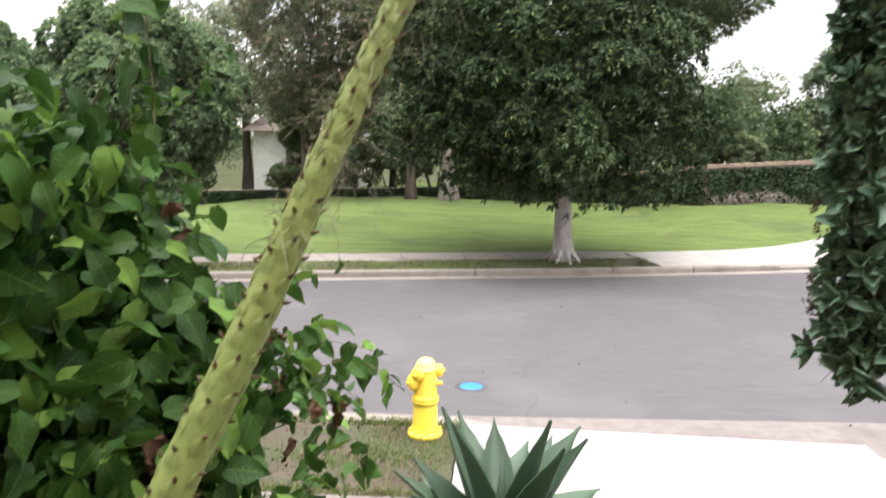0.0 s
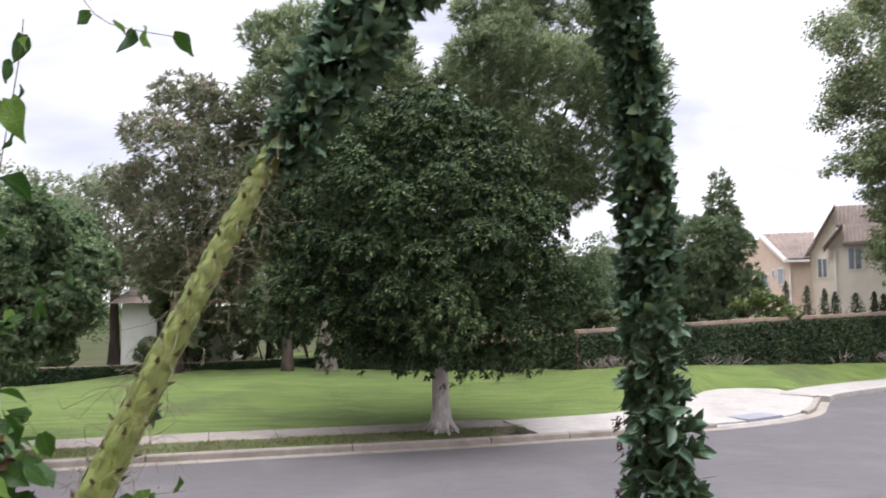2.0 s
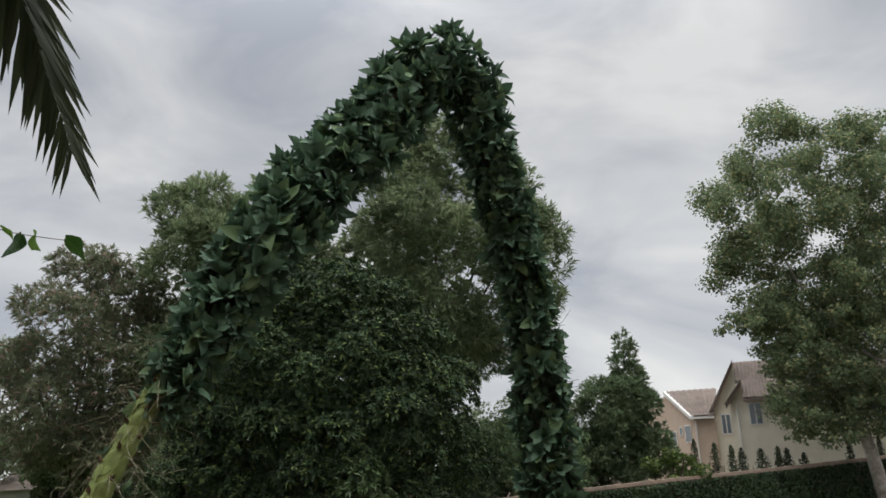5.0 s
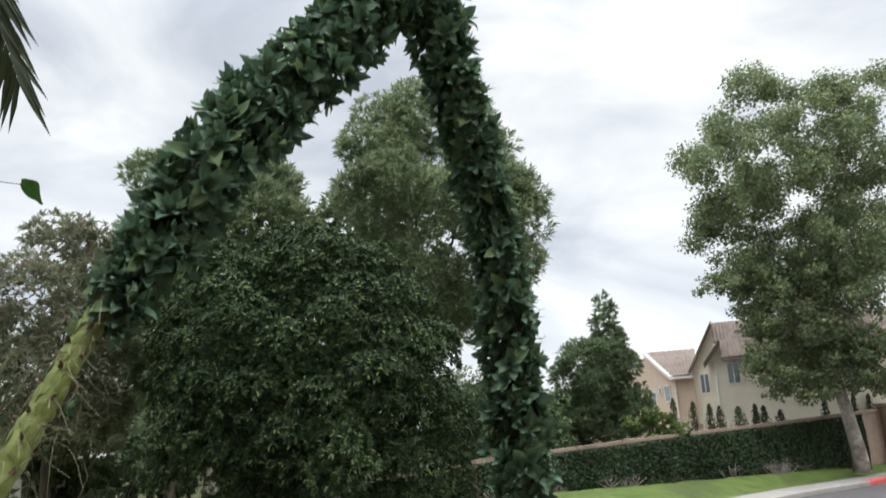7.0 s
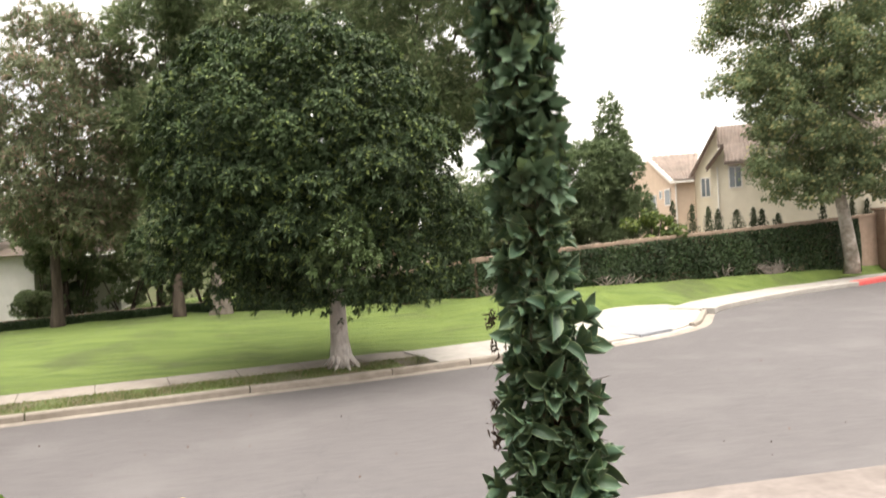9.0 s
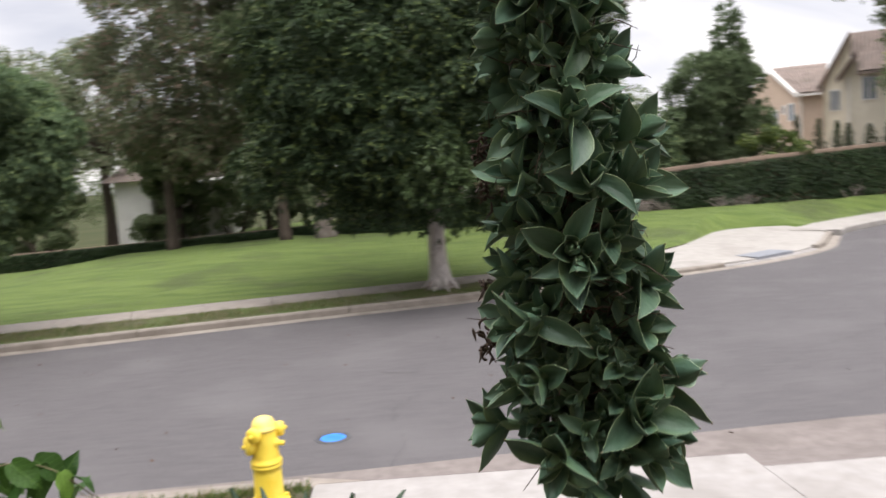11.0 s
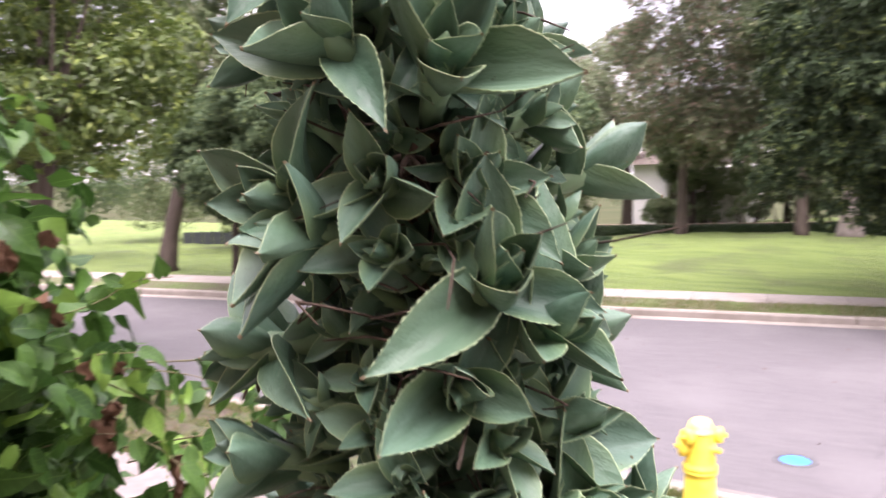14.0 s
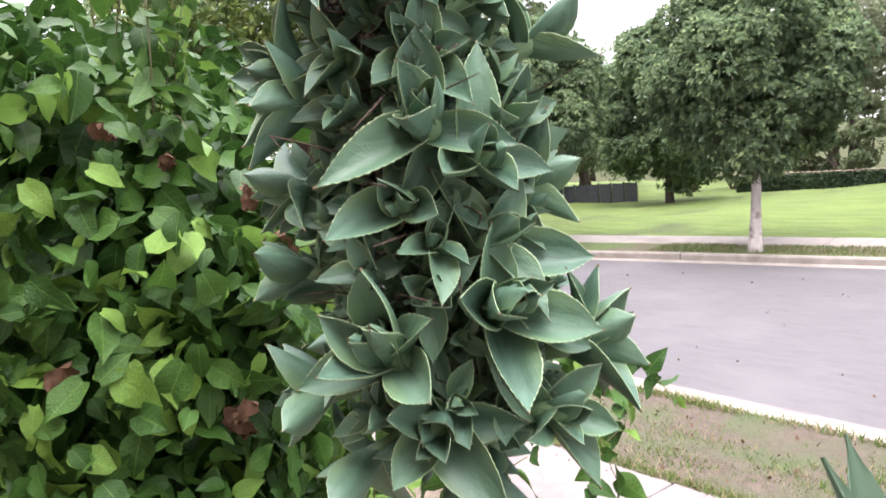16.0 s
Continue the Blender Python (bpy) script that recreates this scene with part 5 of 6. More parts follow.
M_BULBIL = bulbil_mat("bulbil_leaf")
M_BULBIL_FAR = leaf_mat("bulbil_leaf_joined", (0.078, 0.14, 0.09), (0.135, 0.22, 0.135), (0.165, 0.25, 0.125), 0.6, 0.18, 0.18)
M_MARGIN = surface("leaf_margin", (0.25, 0.345, 0.18), (0.34, 0.43, 0.25), 120, None, rough=0.5, bump=0)
M_SPINE = surface("leaf_spine", (0.11, 0.085, 0.05), (0.18, 0.14, 0.075), 90, None, rough=0.6, bump=0)
M_AGAVE = leaf_mat("agave_leaf", (0.028, 0.056, 0.032), (0.055, 0.095, 0.052), None, 0.45, 0.04, 0.35, per_object=True)
M_FIBRE = surface("dry_fibre", (0.03, 0.02, 0.014), (0.075, 0.05, 0.035), 80, None, rough=0.95, bump=0.3)
M_FILAMENT = surface("pale_filament", (0.16, 0.15, 0.095), (0.25, 0.23, 0.15), 60, None, rough=0.8, bump=0)

U_AT, W_AT = [0, 0.08, 0.2, 0.38, 0.56, 0.72, 0.84, 0.92, 0.965, 1.0], [0.12, 0.15, 0.198, 0.236, 0.232, 0.178, 0.102, 0.042, 0.013, 0.003]


RIBS = (-1, -0.974, -0.55, 0, 0.55, 0.974, 1)


def agave_leaf(name, mat, nu=18, nv=6, curl=0.1, cup=0.5, wide=1.0, teeth=0.009, thick=0.05, twist=0.0, wave=0.0, rim=None, spine=0.94):
    """A thick cupped leaf along +y, one unit long, with a pale toothed margin and a brown end spine."""
    us = np.linspace(0, 1, nu + 1) ** 0.9
    top, low = [], []
    for i, u in enumerate(us):
        hw = np.interp(u, U_AT, W_AT) * wide
        for k in range(nv + 1):
            v = RIBS[k]
            edge = abs(v) > 0.99
            x = v * (hw + (teeth * (1 if i % 2 else -0.4) * (u < 0.93) if edge else 0))
            z = cup * hw * (0.55 * v * v + 0.3 * abs(v)) * (1 - 0.45 * u) + curl * u * u + wave * math.sin(5 * u + 1) * v * hw
            x2 = x * math.cos(twist * u) - z * math.sin(twist * u)
            z2 = x * math.sin(twist * u) + z * math.cos(twist * u)
            y = u * (1 - 0.35 * abs(curl) * u)
            t = thick * (1 - v * v) * (1 - 0.75 * u) + 0.007
            top.append((x2, y, z2))
            low.append((x2, y, z2 - t))
    w2 = nv + 1
    n = len(top)
    faces, slots = [], []
    for i in range(nu):
        for k in range(nv):
            tip = us[i] > spine
            faces.append((i * w2 + k, i * w2 + k + 1, (i + 1) * w2 + k + 1, (i + 1) * w2 + k))
            slots.append(2 if tip else 1 if k in (0, nv - 1) else 0)
            faces.append((n + i * w2 + k, n + (i + 1) * w2 + k, n + (i + 1) * w2 + k + 1, n + i * w2 + k + 1))
            slots.append(2 if tip else 0)
        for k in (0, nv):
            q = (i * w2 + k, (i + 1) * w2 + k, n + (i + 1) * w2 + k, n + i * w2 + k)
            faces.append(q if k == 0 else q[::-1])
            slots.append(2 if us[i] > spine else 1)
    me = mesh_of(name, top + low, faces, mat, True)
    leaf_slots(me, (mat, rim or M_MARGIN, M_SPINE))
    me.polygons.foreach_set("material_index", slots)
    return me


LEAVES = [agave_leaf("leaf", M_BULBIL, 34, 6, c, cu, wd, teeth=0.0055, thick=0.075, twist=tw, wave=wv, spine=0.965) for c, cu, wd, tw, wv in ((0.22, 1.4, 0.86, 0.08, 0), (0.34, 1.7, 0.88, -0.15, 0.05), (-0.16, 1.2, 0.9, 0.12, 0.1), (0.45, 1.9, 0.8, 0.2, 0), (0.10, 1.4, 0.92, -0.2, 0.08), (-0.36, 1.3, 0.76, 0.3, 0.15), (0.22, 1.2, 0.94, 0.0, 0.1), (0.18, 2.1, 0.84, 0.1, 0.0))]


def leaf_frame(base, axis, phi, tilt, length, rng2=None):
    """The place of a leaf of a rosette: turned by phi round the axis and leaning out by tilt."""
    ax = Vector(axis).normalized()
    q = Vector((0, 0, 1)).rotation_difference(ax)
    m = Matrix.Translation(base) @ q.to_matrix().to_4x4() @ Matrix.Rotation(phi, 4, "Z") @ Matrix.Rotation(math.pi / 2 - tilt, 4, "X")
    if rng2 is not None:
        m = m @ Matrix.Rotation(rng2.normal() * 0.25, 4, "Y")
    return m @ Matrix.Diagonal((length, length, length, 1))


# ---- the arching flower stalk ----
ARCH = curve_points([(0.06, 2.87, 1.15), (0.17, 2.925, 1.8), (0.29, 2.99, 2.2), (0.388, 3.046, 2.445), (0.468, 3.092, 2.622), (0.566, 3.148, 2.86), (0.655, 3.199, 3.067), (0.762, 3.261, 3.303), (0.825, 3.297, 3.43), (0.90, 3.34, 3.57), (1.0, 3.398, 3.712), (1.12, 3.465, 3.85), (1.225, 3.527, 4.0), (1.30, 3.57, 4.06), (1.365, 3.608, 4.012), (1.402, 3.629, 3.86), (1.445, 3.653, 3.70), (1.482, 3.675, 3.54), (1.502, 3.687, 3.38), (1.512, 3.692, 3.12), (1.522, 3.698, 2.95), (1.531, 3.70, 2.75), (1.552, 3.708, 2.43)], 240)
arc = np.r_[0, np.cumsum(np.linalg.norm(np.diff(ARCH, axis=0), axis=1))]
TAN = unit(np.gradient(ARCH, axis=0))


def along(s):
    return np.array([np.interp(s, arc, ARCH[:, k]) for k in range(3)]), unit(np.array([np.interp(s, arc, TAN[:, k]) for k in range(3)]))


def around(d, an):
    a = unit(np.cross(d, [0.3, -0.9, 0.2]))
    return a * math.cos(an) + np.cross(d, a) * math.sin(an)


def s_at(i_z, rising):
    """The length along the stalk at which it passes a height, on its rising or hanging side."""
    top = int(np.argmax(ARCH[:, 2]))
    if rising:
        return float(np.interp(i_z, ARCH[: top + 1, 2], arc[: top + 1]))
    return float(np.interp(-i_z, -ARCH[top:, 2], arc[top:]))


S_BARE, S_NEAR, S_END = s_at(3.30, True), s_at(2.98, False), arc[-1]
stem_r = lambda s: float(np.interp(s, [0, s_at(2.45, True), s_at(2.65, True), s_at(3.05, True), S_BARE, S_NEAR, S_END], [0.034, 0.029, 0.026, 0.0185, 0.016, 0.013, 0.011]))
stalk = thing("agave_flower_stalk", "arching agave flower stalk crowded with green bulbils", "plant", (0.06, 2.87, 1.15))
n_bare = int(np.searchsorted(arc, S_BARE + 0.1))
child("stem", mesh_of("stem", *tube_arrays(ARCH[: n_bare + 1], [stem_r(s) for s in arc[: n_bare + 1]], 16), M_STALK, True), stalk, "thick yellow-green bare stem")
child("upper_stem", mesh_of("upper_stem", *tube_arrays(ARCH[n_bare:], [stem_r(s) for s in arc[n_bare:]], 12), M_STUB, True), stalk, "brown stem hidden under the bulbils")

r = R(50)
# fleshy scales with dry brown tips up the bare stem
ni, nj = 7, 5
bv = []
for i in range(ni + 1):
    u = i / ni
    wdt = 0.5 * math.sin(math.pi * min(1, 0.15 + 0.85 * u)) ** 0.8 * (1 if u < 0.7 else (1 - u) / 0.3 * 0.9 + 0.1)
    for j in range(nj + 1):
        v2 = -1 + 2 * j / nj
        bv.append((v2 * wdt, u, (1 - v2 * v2) * 0.26 * math.sin(math.pi * min(1, u * 0.75)) + (0.10 * u if abs(v2) < 0.9 else 0)))
bf = [(i * (nj + 1) + j, i * (nj + 1) + j + 1, (i + 1) * (nj + 1) + j + 1, (i + 1) * (nj + 1) + j) for i in range(ni) for j in range(nj)]
SCALE = mesh_of("scale", bv, bf, M_STALK, True)
sv, sf = tube_arrays([(0, 0, 0), (0.05, 0.45, 0.12), (-0.04, 1.0, 0.1)], [0.34, 0.26, 0.05], 6)
STUB = mesh_of("dry_tip", sv, sf, M_STUB)
k, s = 0, s_at(1.9, True)
while s < S_BARE + 0.1:
    p, d = along(s)
    n = around(d, k * 2.39996)
    rr = stem_r(s)
    side = np.cross(d, n)
    ln = 0.038 * r.uniform(0.85, 1.15)
    m = Matrix(((*[side[0] * 0.024, d[0] * ln, n[0] * 0.011], 0), (side[1] * 0.024, d[1] * ln, n[1] * 0.011, 0), (side[2] * 0.024, d[2] * ln, n[2] * 0.011, 0), (0, 0, 0, 1)))
    m.translation = Vector(p + n * (rr - 0.0015))
    sc = child("scale", SCALE, stalk)
    sc.matrix_basis = m
    tipp = p + n * (rr + 0.002) + d * ln * 0.88
    out = unit(n * 0.8 + d * 0.6 + 0.25 * r.normal(size=3))
    cr = unit(np.cross(out, side))
    m2 = Matrix([(float(side[q]) * 0.012, float(out[q]) * 0.0115, float(cr[q]) * 0.0095, 0) for q in range(3)] + [(0, 0, 0, 1)])
    m2.translation = Vector(tipp)
    st = child("dry_tip", STUB, stalk, "dry brown tip")
    st.matrix_basis = m2
    k, s = k + 1, s + 0.0082
# thin dry strands
for k in range(290):
    p, d = along(r.uniform(s_at(2.75, True), S_BARE + 0.12))
    n = around(d, r.uniform(0, 6.28))
    ln = r.uniform(0.02, 0.07)
    mid = p + n * ln * 0.6 + d * ln * r.uniform(-0.4, 0.5)
    end = p + n * ln + d * ln * r.uniform(-0.3, 0.5) + np.array([0, 0, -0.5 * ln]) + 0.03 * r.normal(size=3)
    child("filament", mesh_of("filament", *tube_arrays(curve_points([p + n * 0.02, mid, mid * 0.5 + end * 0.5 + 0.012 * r.normal(size=3), end], 9), [0.00045] * 9, 3), M_FILAMENT), stalk, "pale dry strand")

# small bulbils over the arch: one mesh each, a few shapes shared


def bulbil_arrays(rng2, count):
    vv, ff = [], []
    for i in range(count):
        u = i / count
        lf = np.array([(-0.16, 0, 0.06), (0, 0, 0), (0.16, 0, 0.06), (-0.28, 0.36, 0.15), (0, 0.38, 0.03), (0.28, 0.36, 0.15), (-0.18, 0.72, 0.16), (0, 0.74, 0.12), (0.18, 0.72, 0.16), (0, 1.0, 0.2 + rng2.uniform(-0.25, 0.15))])
        m = leaf_frame((0, 0, 0.02), (0, 0, 1), i * 2.39996 + rng2.normal() * 0.2, radians(82 - 60 * u + 12 * rng2.normal()), (1.0 - 0.45 * u) * rng2.uniform(0.8, 1.15), rng2)
        o = len(vv)
        vv += [tuple(m @ Vector(q)) for q in lf]
        ff += [(o, o + 1, o + 4, o + 3), (o + 1, o + 2, o + 5, o + 4), (o + 3, o + 4, o + 7, o + 6), (o + 4, o + 5, o + 8, o + 7), (o + 6, o + 7, o + 9), (o + 7, o + 8, o + 9)]
    return np.array(vv), ff


SHAPES = [bulbil_arrays(R(90 + k), 10) for k in range(8)]
SMALL = [mesh_of("bulbil", v.tolist(), f, M_BULBIL_FAR, True) for v, f in SHAPES]


def turned(ax, spin, size, place):
    rot = Vector((0, 0, 1)).rotation_difference(Vector(ax)).to_matrix().to_4x4()
    return Matrix.Translation(place) @ rot @ Matrix.Rotation(spin, 4, "Z") @ Matrix.Diagonal((size, size, size, 1))


def put_bulbil(m, inner):
    """A small rosette: an object of its own, or, deep inside, its arrays for the joined rest."""
    k2 = int(r.integers(0, 8))
    if inner is None:
        child("bulbil", SMALL[k2], stalk).matrix_basis = m
    else:
        a = np.array(m)
        inner.append(((SHAPES[k2][0] @ a[:3, :3].T + a[:3, 3]).tolist(), SHAPES[k2][1]))


# width of the clothed stem along the arch
reach_at = lambda q: float(np.interp(q, [0, 0.05, 0.14, 0.45, 0.6, 0.75, 1.0], [0.02, 0.04, 0.060, 0.064, 0.056, 0.040, 0.055]))
inner, s, k = [], S_BARE - 0.02, 0
while s < S_NEAR:
    p, d = along(s)
    q = (s - S_BARE) / (S_NEAR - S_BARE)
    p = p + np.array([0.018, 0.0, -0.008]) * float(np.interp(q, [0, 0.1, 0.4, 0.6], [1, 1, 0.4, 0]))
    for j in range(6):
        n = around(d, k * 2.39996 + 0.5 * r.normal())
        ax = unit(n + np.array([0, 0, 0.25 + 0.3 * r.normal()]) + 0.2 * r.normal(size=3))
        deep = j > 1
        sz = float(np.interp(q, [0, 0.1, 0.45, 0.7, 1.0], [0.040, 0.044, 0.042, 0.038, 0.046])) * r.uniform(0.7, 1.25)
        off = reach_at(q) * (r.uniform(0.25, 0.9) if deep else r.uniform(0.8, 1.1))
        put_bulbil(turned(ax, r.uniform(0, 6.28), sz, Vector(p + n * off)), inner if deep else None)
        k += 1
    s += 0.0125

for z, an in ((3.02, 0.6), (3.1, 1.4), (3.17, 0.2), (3.2, 2.0), (3.24, 1.0), (2.9, 0.9)):
    p, d = along(s_at(z, True))
    n = around(d, an)
    put_bulbil(turned(unit(n + 0.3 * d), an * 5, 0.026, Vector(p + n * 0.024)), None)

# the hanging end: each bulbil a bud with its own leaves
def rosette(base, ax, size, spin, cnt, label="fresh bulbil rosette"):
    """A bud with cnt leaves round it: the outer ones lie open and bend back, the inner ones stand up and close in."""
    bp, ax = np.array(base), unit(np.array(ax, float))
    bud = child("bulbil", mesh_of("bulbil", *tube_arrays([bp - ax * 0.03, bp - ax * 0.006, bp + ax * 0.14 * size, bp + ax * 0.3 * size, bp + ax * 0.5 * size], [0.005, 0.09 * size, 0.13 * size, 0.1 * size, 0.006 * size], 10), M_BULBIL, True), stalk, label)
    for i in range(cnt):
        u = i / max(1, cnt - 1)
        tilt = radians(66 - 50 * u + 9 * r.normal())
        ln = size * (1.0 - 0.5 * u) * r.uniform(0.85, 1.12)
        shape = int(r.choice([0, 2, 4, 5, 6])) if u < 0.5 else int(r.choice([0, 1, 3, 7]))
        lf = child("leaf", LEAVES[shape], bud)
        lf.matrix_basis = leaf_frame(Vector(bp + ax * size * (0.02 + 0.1 * u)), ax, i * 2.39996 + spin + 0.2 * r.normal(), tilt, ln, r)


# the large rosettes that stand out: x, y, z, size, rise of the axis, leaves
LARGE = [
    (1.570, 3.657, 2.732, 0.072, 0.35, 8), (1.582, 3.673, 2.640, 0.076, 0.3, 9), (1.524, 3.640, 2.668, 0.066, 0.1, 7),
    (1.574, 3.664, 2.602, 0.066, -0.1, 6), (1.590, 3.700, 2.567, 0.070, 0.35, 8), (1.572, 3.652, 2.508, 0.076, 0.45, 11),
    (1.602, 3.694, 2.532, 0.082, 0.25, 12), (1.604, 3.752, 2.500, 0.076, 0.1, 11), (1.487, 3.646, 2.558, 0.058, 0.1, 7),
    (1.519, 3.640, 2.681, 0.068, 0.0, 7), (1.538, 3.640, 2.744, 0.066, 0.3, 7), (1.480, 3.664, 2.752, 0.056, 0.2, 7)]
LARGE += [
    (1.523, 3.638, 2.802, 0.068, 0.3, 7), (1.486, 3.652, 2.612, 0.064, -0.25, 7), (1.591, 3.694, 2.622, 0.070, 0.0, 7),
    (1.468, 3.690, 2.700, 0.045, 0.1, 7), (1.579, 3.668, 2.780, 0.066, 0.3, 7), (1.501, 3.648, 2.478, 0.070, -0.3, 8),
    (1.456, 3.709, 2.494, 0.066, -0.1, 8), (1.580, 3.672, 2.470, 0.072, -0.1, 10), (1.587, 3.748, 2.690, 0.062, 0.2, 7)]
LARGE += [(1.472, 3.672, 2.606, 0.058, 0.0, 8), (1.474, 3.686, 2.655, 0.052, 0.1, 7), (1.478, 3.676, 2.540, 0.062, 0.1, 8), (1.615, 3.715, 2.47, 0.066, -0.1, 9), (1.53, 3.66, 2.44, 0.066, -0.8, 8)]
taken = [np.array(q[:3]) for q in LARGE]
for x, y, z, size, rise, cnt in LARGE:
    p, d = along(s_at(z, False))
    n = unit(np.array([x - p[0], y - p[1], 0.0]))
    rosette((x, y, z), n + [0, 0, rise + 0.2], size, r.uniform(0, 6.28), cnt)
VIEWED = np.array([0.45, -0.9, 0])
for k in range(2200):
    f2 = r.random() ** 0.85
    s = S_NEAR - 0.03 + (S_END - S_NEAR + 0.03) * f2
    p, d = along(s)
    an = r.uniform(0, 6.28)
    n = np.array([math.cos(an), math.sin(an), 0.0])
    off = float(np.interp(f2, [0, 0.5, 0.9, 1], [0.042, 0.046, 0.062, 0.04])) * r.uniform(0.6, 1.12)
    low = f2 > 0.94
    bp = p + n * (0.022 if low else off)
    gap = min(np.linalg.norm(bp - q) for q in taken)
    size = float(np.interp(gap, [0.022, 0.045], [0.032, 0.06])) * r.uniform(0.85, 1.15) + 0.008 * low
    if gap < (0.0215 if n @ VIEWED > -0.3 else 0.03):
        continue
    taken.append(bp)
    ax = unit(n * (0.5 if low else 1.0) + np.array([0, 0, -0.8 if low else r.uniform(0.0, 0.65)]) + 0.15 * r.normal(size=3))
    if n @ VIEWED < -0.5:
        put_bulbil(turned(ax, an * 3, size, Vector(bp)), None)
    else:
        rosette(bp, ax, size, an * 3, 6 if size < 0.04 else 8)
for k in range(90):
    p, d = along(S_NEAR - 0.02 + (S_END - S_NEAR - 0.01) * k / 90)
    an = k * 2.39996
    put_bulbil(turned(unit(np.array([math.cos(an), math.sin(an), 0.3])), an, 0.034, Vector(p + np.array([math.cos(an), math.sin(an), 0]) * 0.016)), inner)
tagged(child("inner_growth", mesh_of("inner_growth", *merged(inner), M_BULBIL_FAR, True), stalk, "shaded bulbils deep between the others"), kind="stuff")

# dry brown remains between the bulbils
for c, sz in (((1.448, 3.708, 2.749), 0.9), ((1.436, 3.692, 2.586), 1.2), ((1.444, 3.717, 2.64), 0.8), ((1.55, 3.665, 2.698), 0.7), ((1.58, 3.685, 2.69), 0.7), ((1.54, 3.67, 2.614), 0.6), ((1.447, 3.736, 2.787), 0.9)):
    pts = []
    for j in range(20):
        a = np.array(c) + 0.007 * sz * r.normal(size=3) * [0.7, 0.7, 1.3]
        b2 = a + 0.004 * sz * r.normal(size=3)
        e = b2 + 0.004 * sz * r.normal(size=3) + np.array([0, 0, -0.006 * sz])
        pts.append(tube_arrays(curve_points([a, b2, e], 6), [0.0008, 0.0014, 0.0018, 0.0016, 0.001, 0.0004], 5))
    ax0 = np.array([1.525, 3.70, c[2] + 0.01])
    if abs(c[0] - 1.525) > 0.06:
        pts.append(tube_arrays([ax0, np.array(c)], [0.002, 0.001], 5))
    child("withered_flower", mesh_of("withered_flower", *merged(pts), M_FIBRE, True), stalk, "withered dark brown flower remains")
pts = []
for j in range(700):
    p, d = along(r.uniform(S_NEAR - 0.5, S_END - 0.03))
    n = around(d, r.uniform(0, 6.28))
    a = p + n * r.uniform(0.012, 0.045)
    b2 = a + n * r.uniform(0.01, 0.03) + 0.012 * r.normal(size=3)
    e = b2 + n * r.uniform(0, 0.02) + 0.014 * r.normal(size=3)
    pts.append(tube_arrays(curve_points([a, b2, e], 6), [0.0006] * 5 + [0.0003], 4, cap=False))
tagged(child("dry_fibre", mesh_of("dry_fibre", *merged(pts), M_FIBRE), stalk, "dry brown fibres between the bulbils"), kind="stuff")

# ---- agave rosette below ----
BIG = [agave_leaf("leaf", M_AGAVE, 16, 6, c, cu * 1.5, wd * 1.08, teeth=0.004, thick=0.04, rim=M_AGAVE, spine=0.97) for c, cu, wd in ((-0.1, 0.5, 0.52), (0.0, 0.6, 0.46), (-0.32, 0.45, 0.55), (-0.2, 0.55, 0.5))]
AG = (0.86, 6.3, 0.38)
agave = thing("agave", "grey-green agave rosette with pointed leaves on the slope", "agave", AG)
child("core", mesh_of("core", *tube_arrays([(AG[0], AG[1], AG[2] - 0.3), (AG[0], AG[1], AG[2]), (AG[0], AG[1], AG[2] + 0.35), (AG[0], AG[1], AG[2] + 0.8)], [0.12, 0.11, 0.06, 0.004], 10), M_AGAVE, True), agave)
for i in range(42):
    u = i / 42
    lf = child("leaf", BIG[i % 4], agave)
    lf.matrix_basis = leaf_frame(Vector((AG[0], AG[1], AG[2] + 0.08 * u)), (0.02 * r.normal(), 0.02 * r.normal(), 1), i * 2.39996, radians(82 - 66 * u + 7 * r.normal()), r.uniform(0.86, 1.06), r)

# ---- vine hedge ----
def ovate(nu, nv, j):
    """One vine leaf along +y: an ovate blade folded along its midrib, its tip hanging, its rim a little wavy."""
    v, f = [], []
    for i in range(nu + 1):
        u2 = i / nu
        w2 = 0.325 * math.sin(math.pi * min(1.0, 0.06 + 0.94 * u2) ** 0.86) ** (0.75 + 0.5 * u2) + 0.003
        for k in range(nv + 1):
            e = -1 + 2 * k / nv
            wavy = 0.05 * math.sin(9 * u2 + 2.3 * j + (1.7 if e > 0 else 0)) * abs(e)
            v.append((e * w2 * (1 + 0.05 * math.sin(14 * u2 + j) * abs(e)), u2 - 0.05 * abs(e) * (1 - u2), 0.30 * abs(e) * w2 + wavy - (0.16 + 0.08 * j) * u2 * u2))
    for i in range(nu):
        for k in range(nv):
            a = i * (nv + 1) + k
            f.append((a, a + 1, a + nv + 2, a + nv + 1))
    return np.array(v), f


FINE = [ovate(9, 4, j) for j in range(5)]
PLAIN = [ovate(6, 2, j) for j in range(5)]
HF = PLAIN[0][1]


def map_blades(me, shape, count):
    """Lays the flat map of one blade (across, along) over each of count blades of a mesh, for its veins."""
    uv = me.uv_layers.new(name="blade")
    at = np.tile(shape[:, :2], (count, 1))
    idx = np.empty(len(me.loops), np.int32)
    me.loops.foreach_get("vertex_index", idx)
    uv.data.foreach_set("uv", np.ascontiguousarray(at[idx], np.float32).ravel())


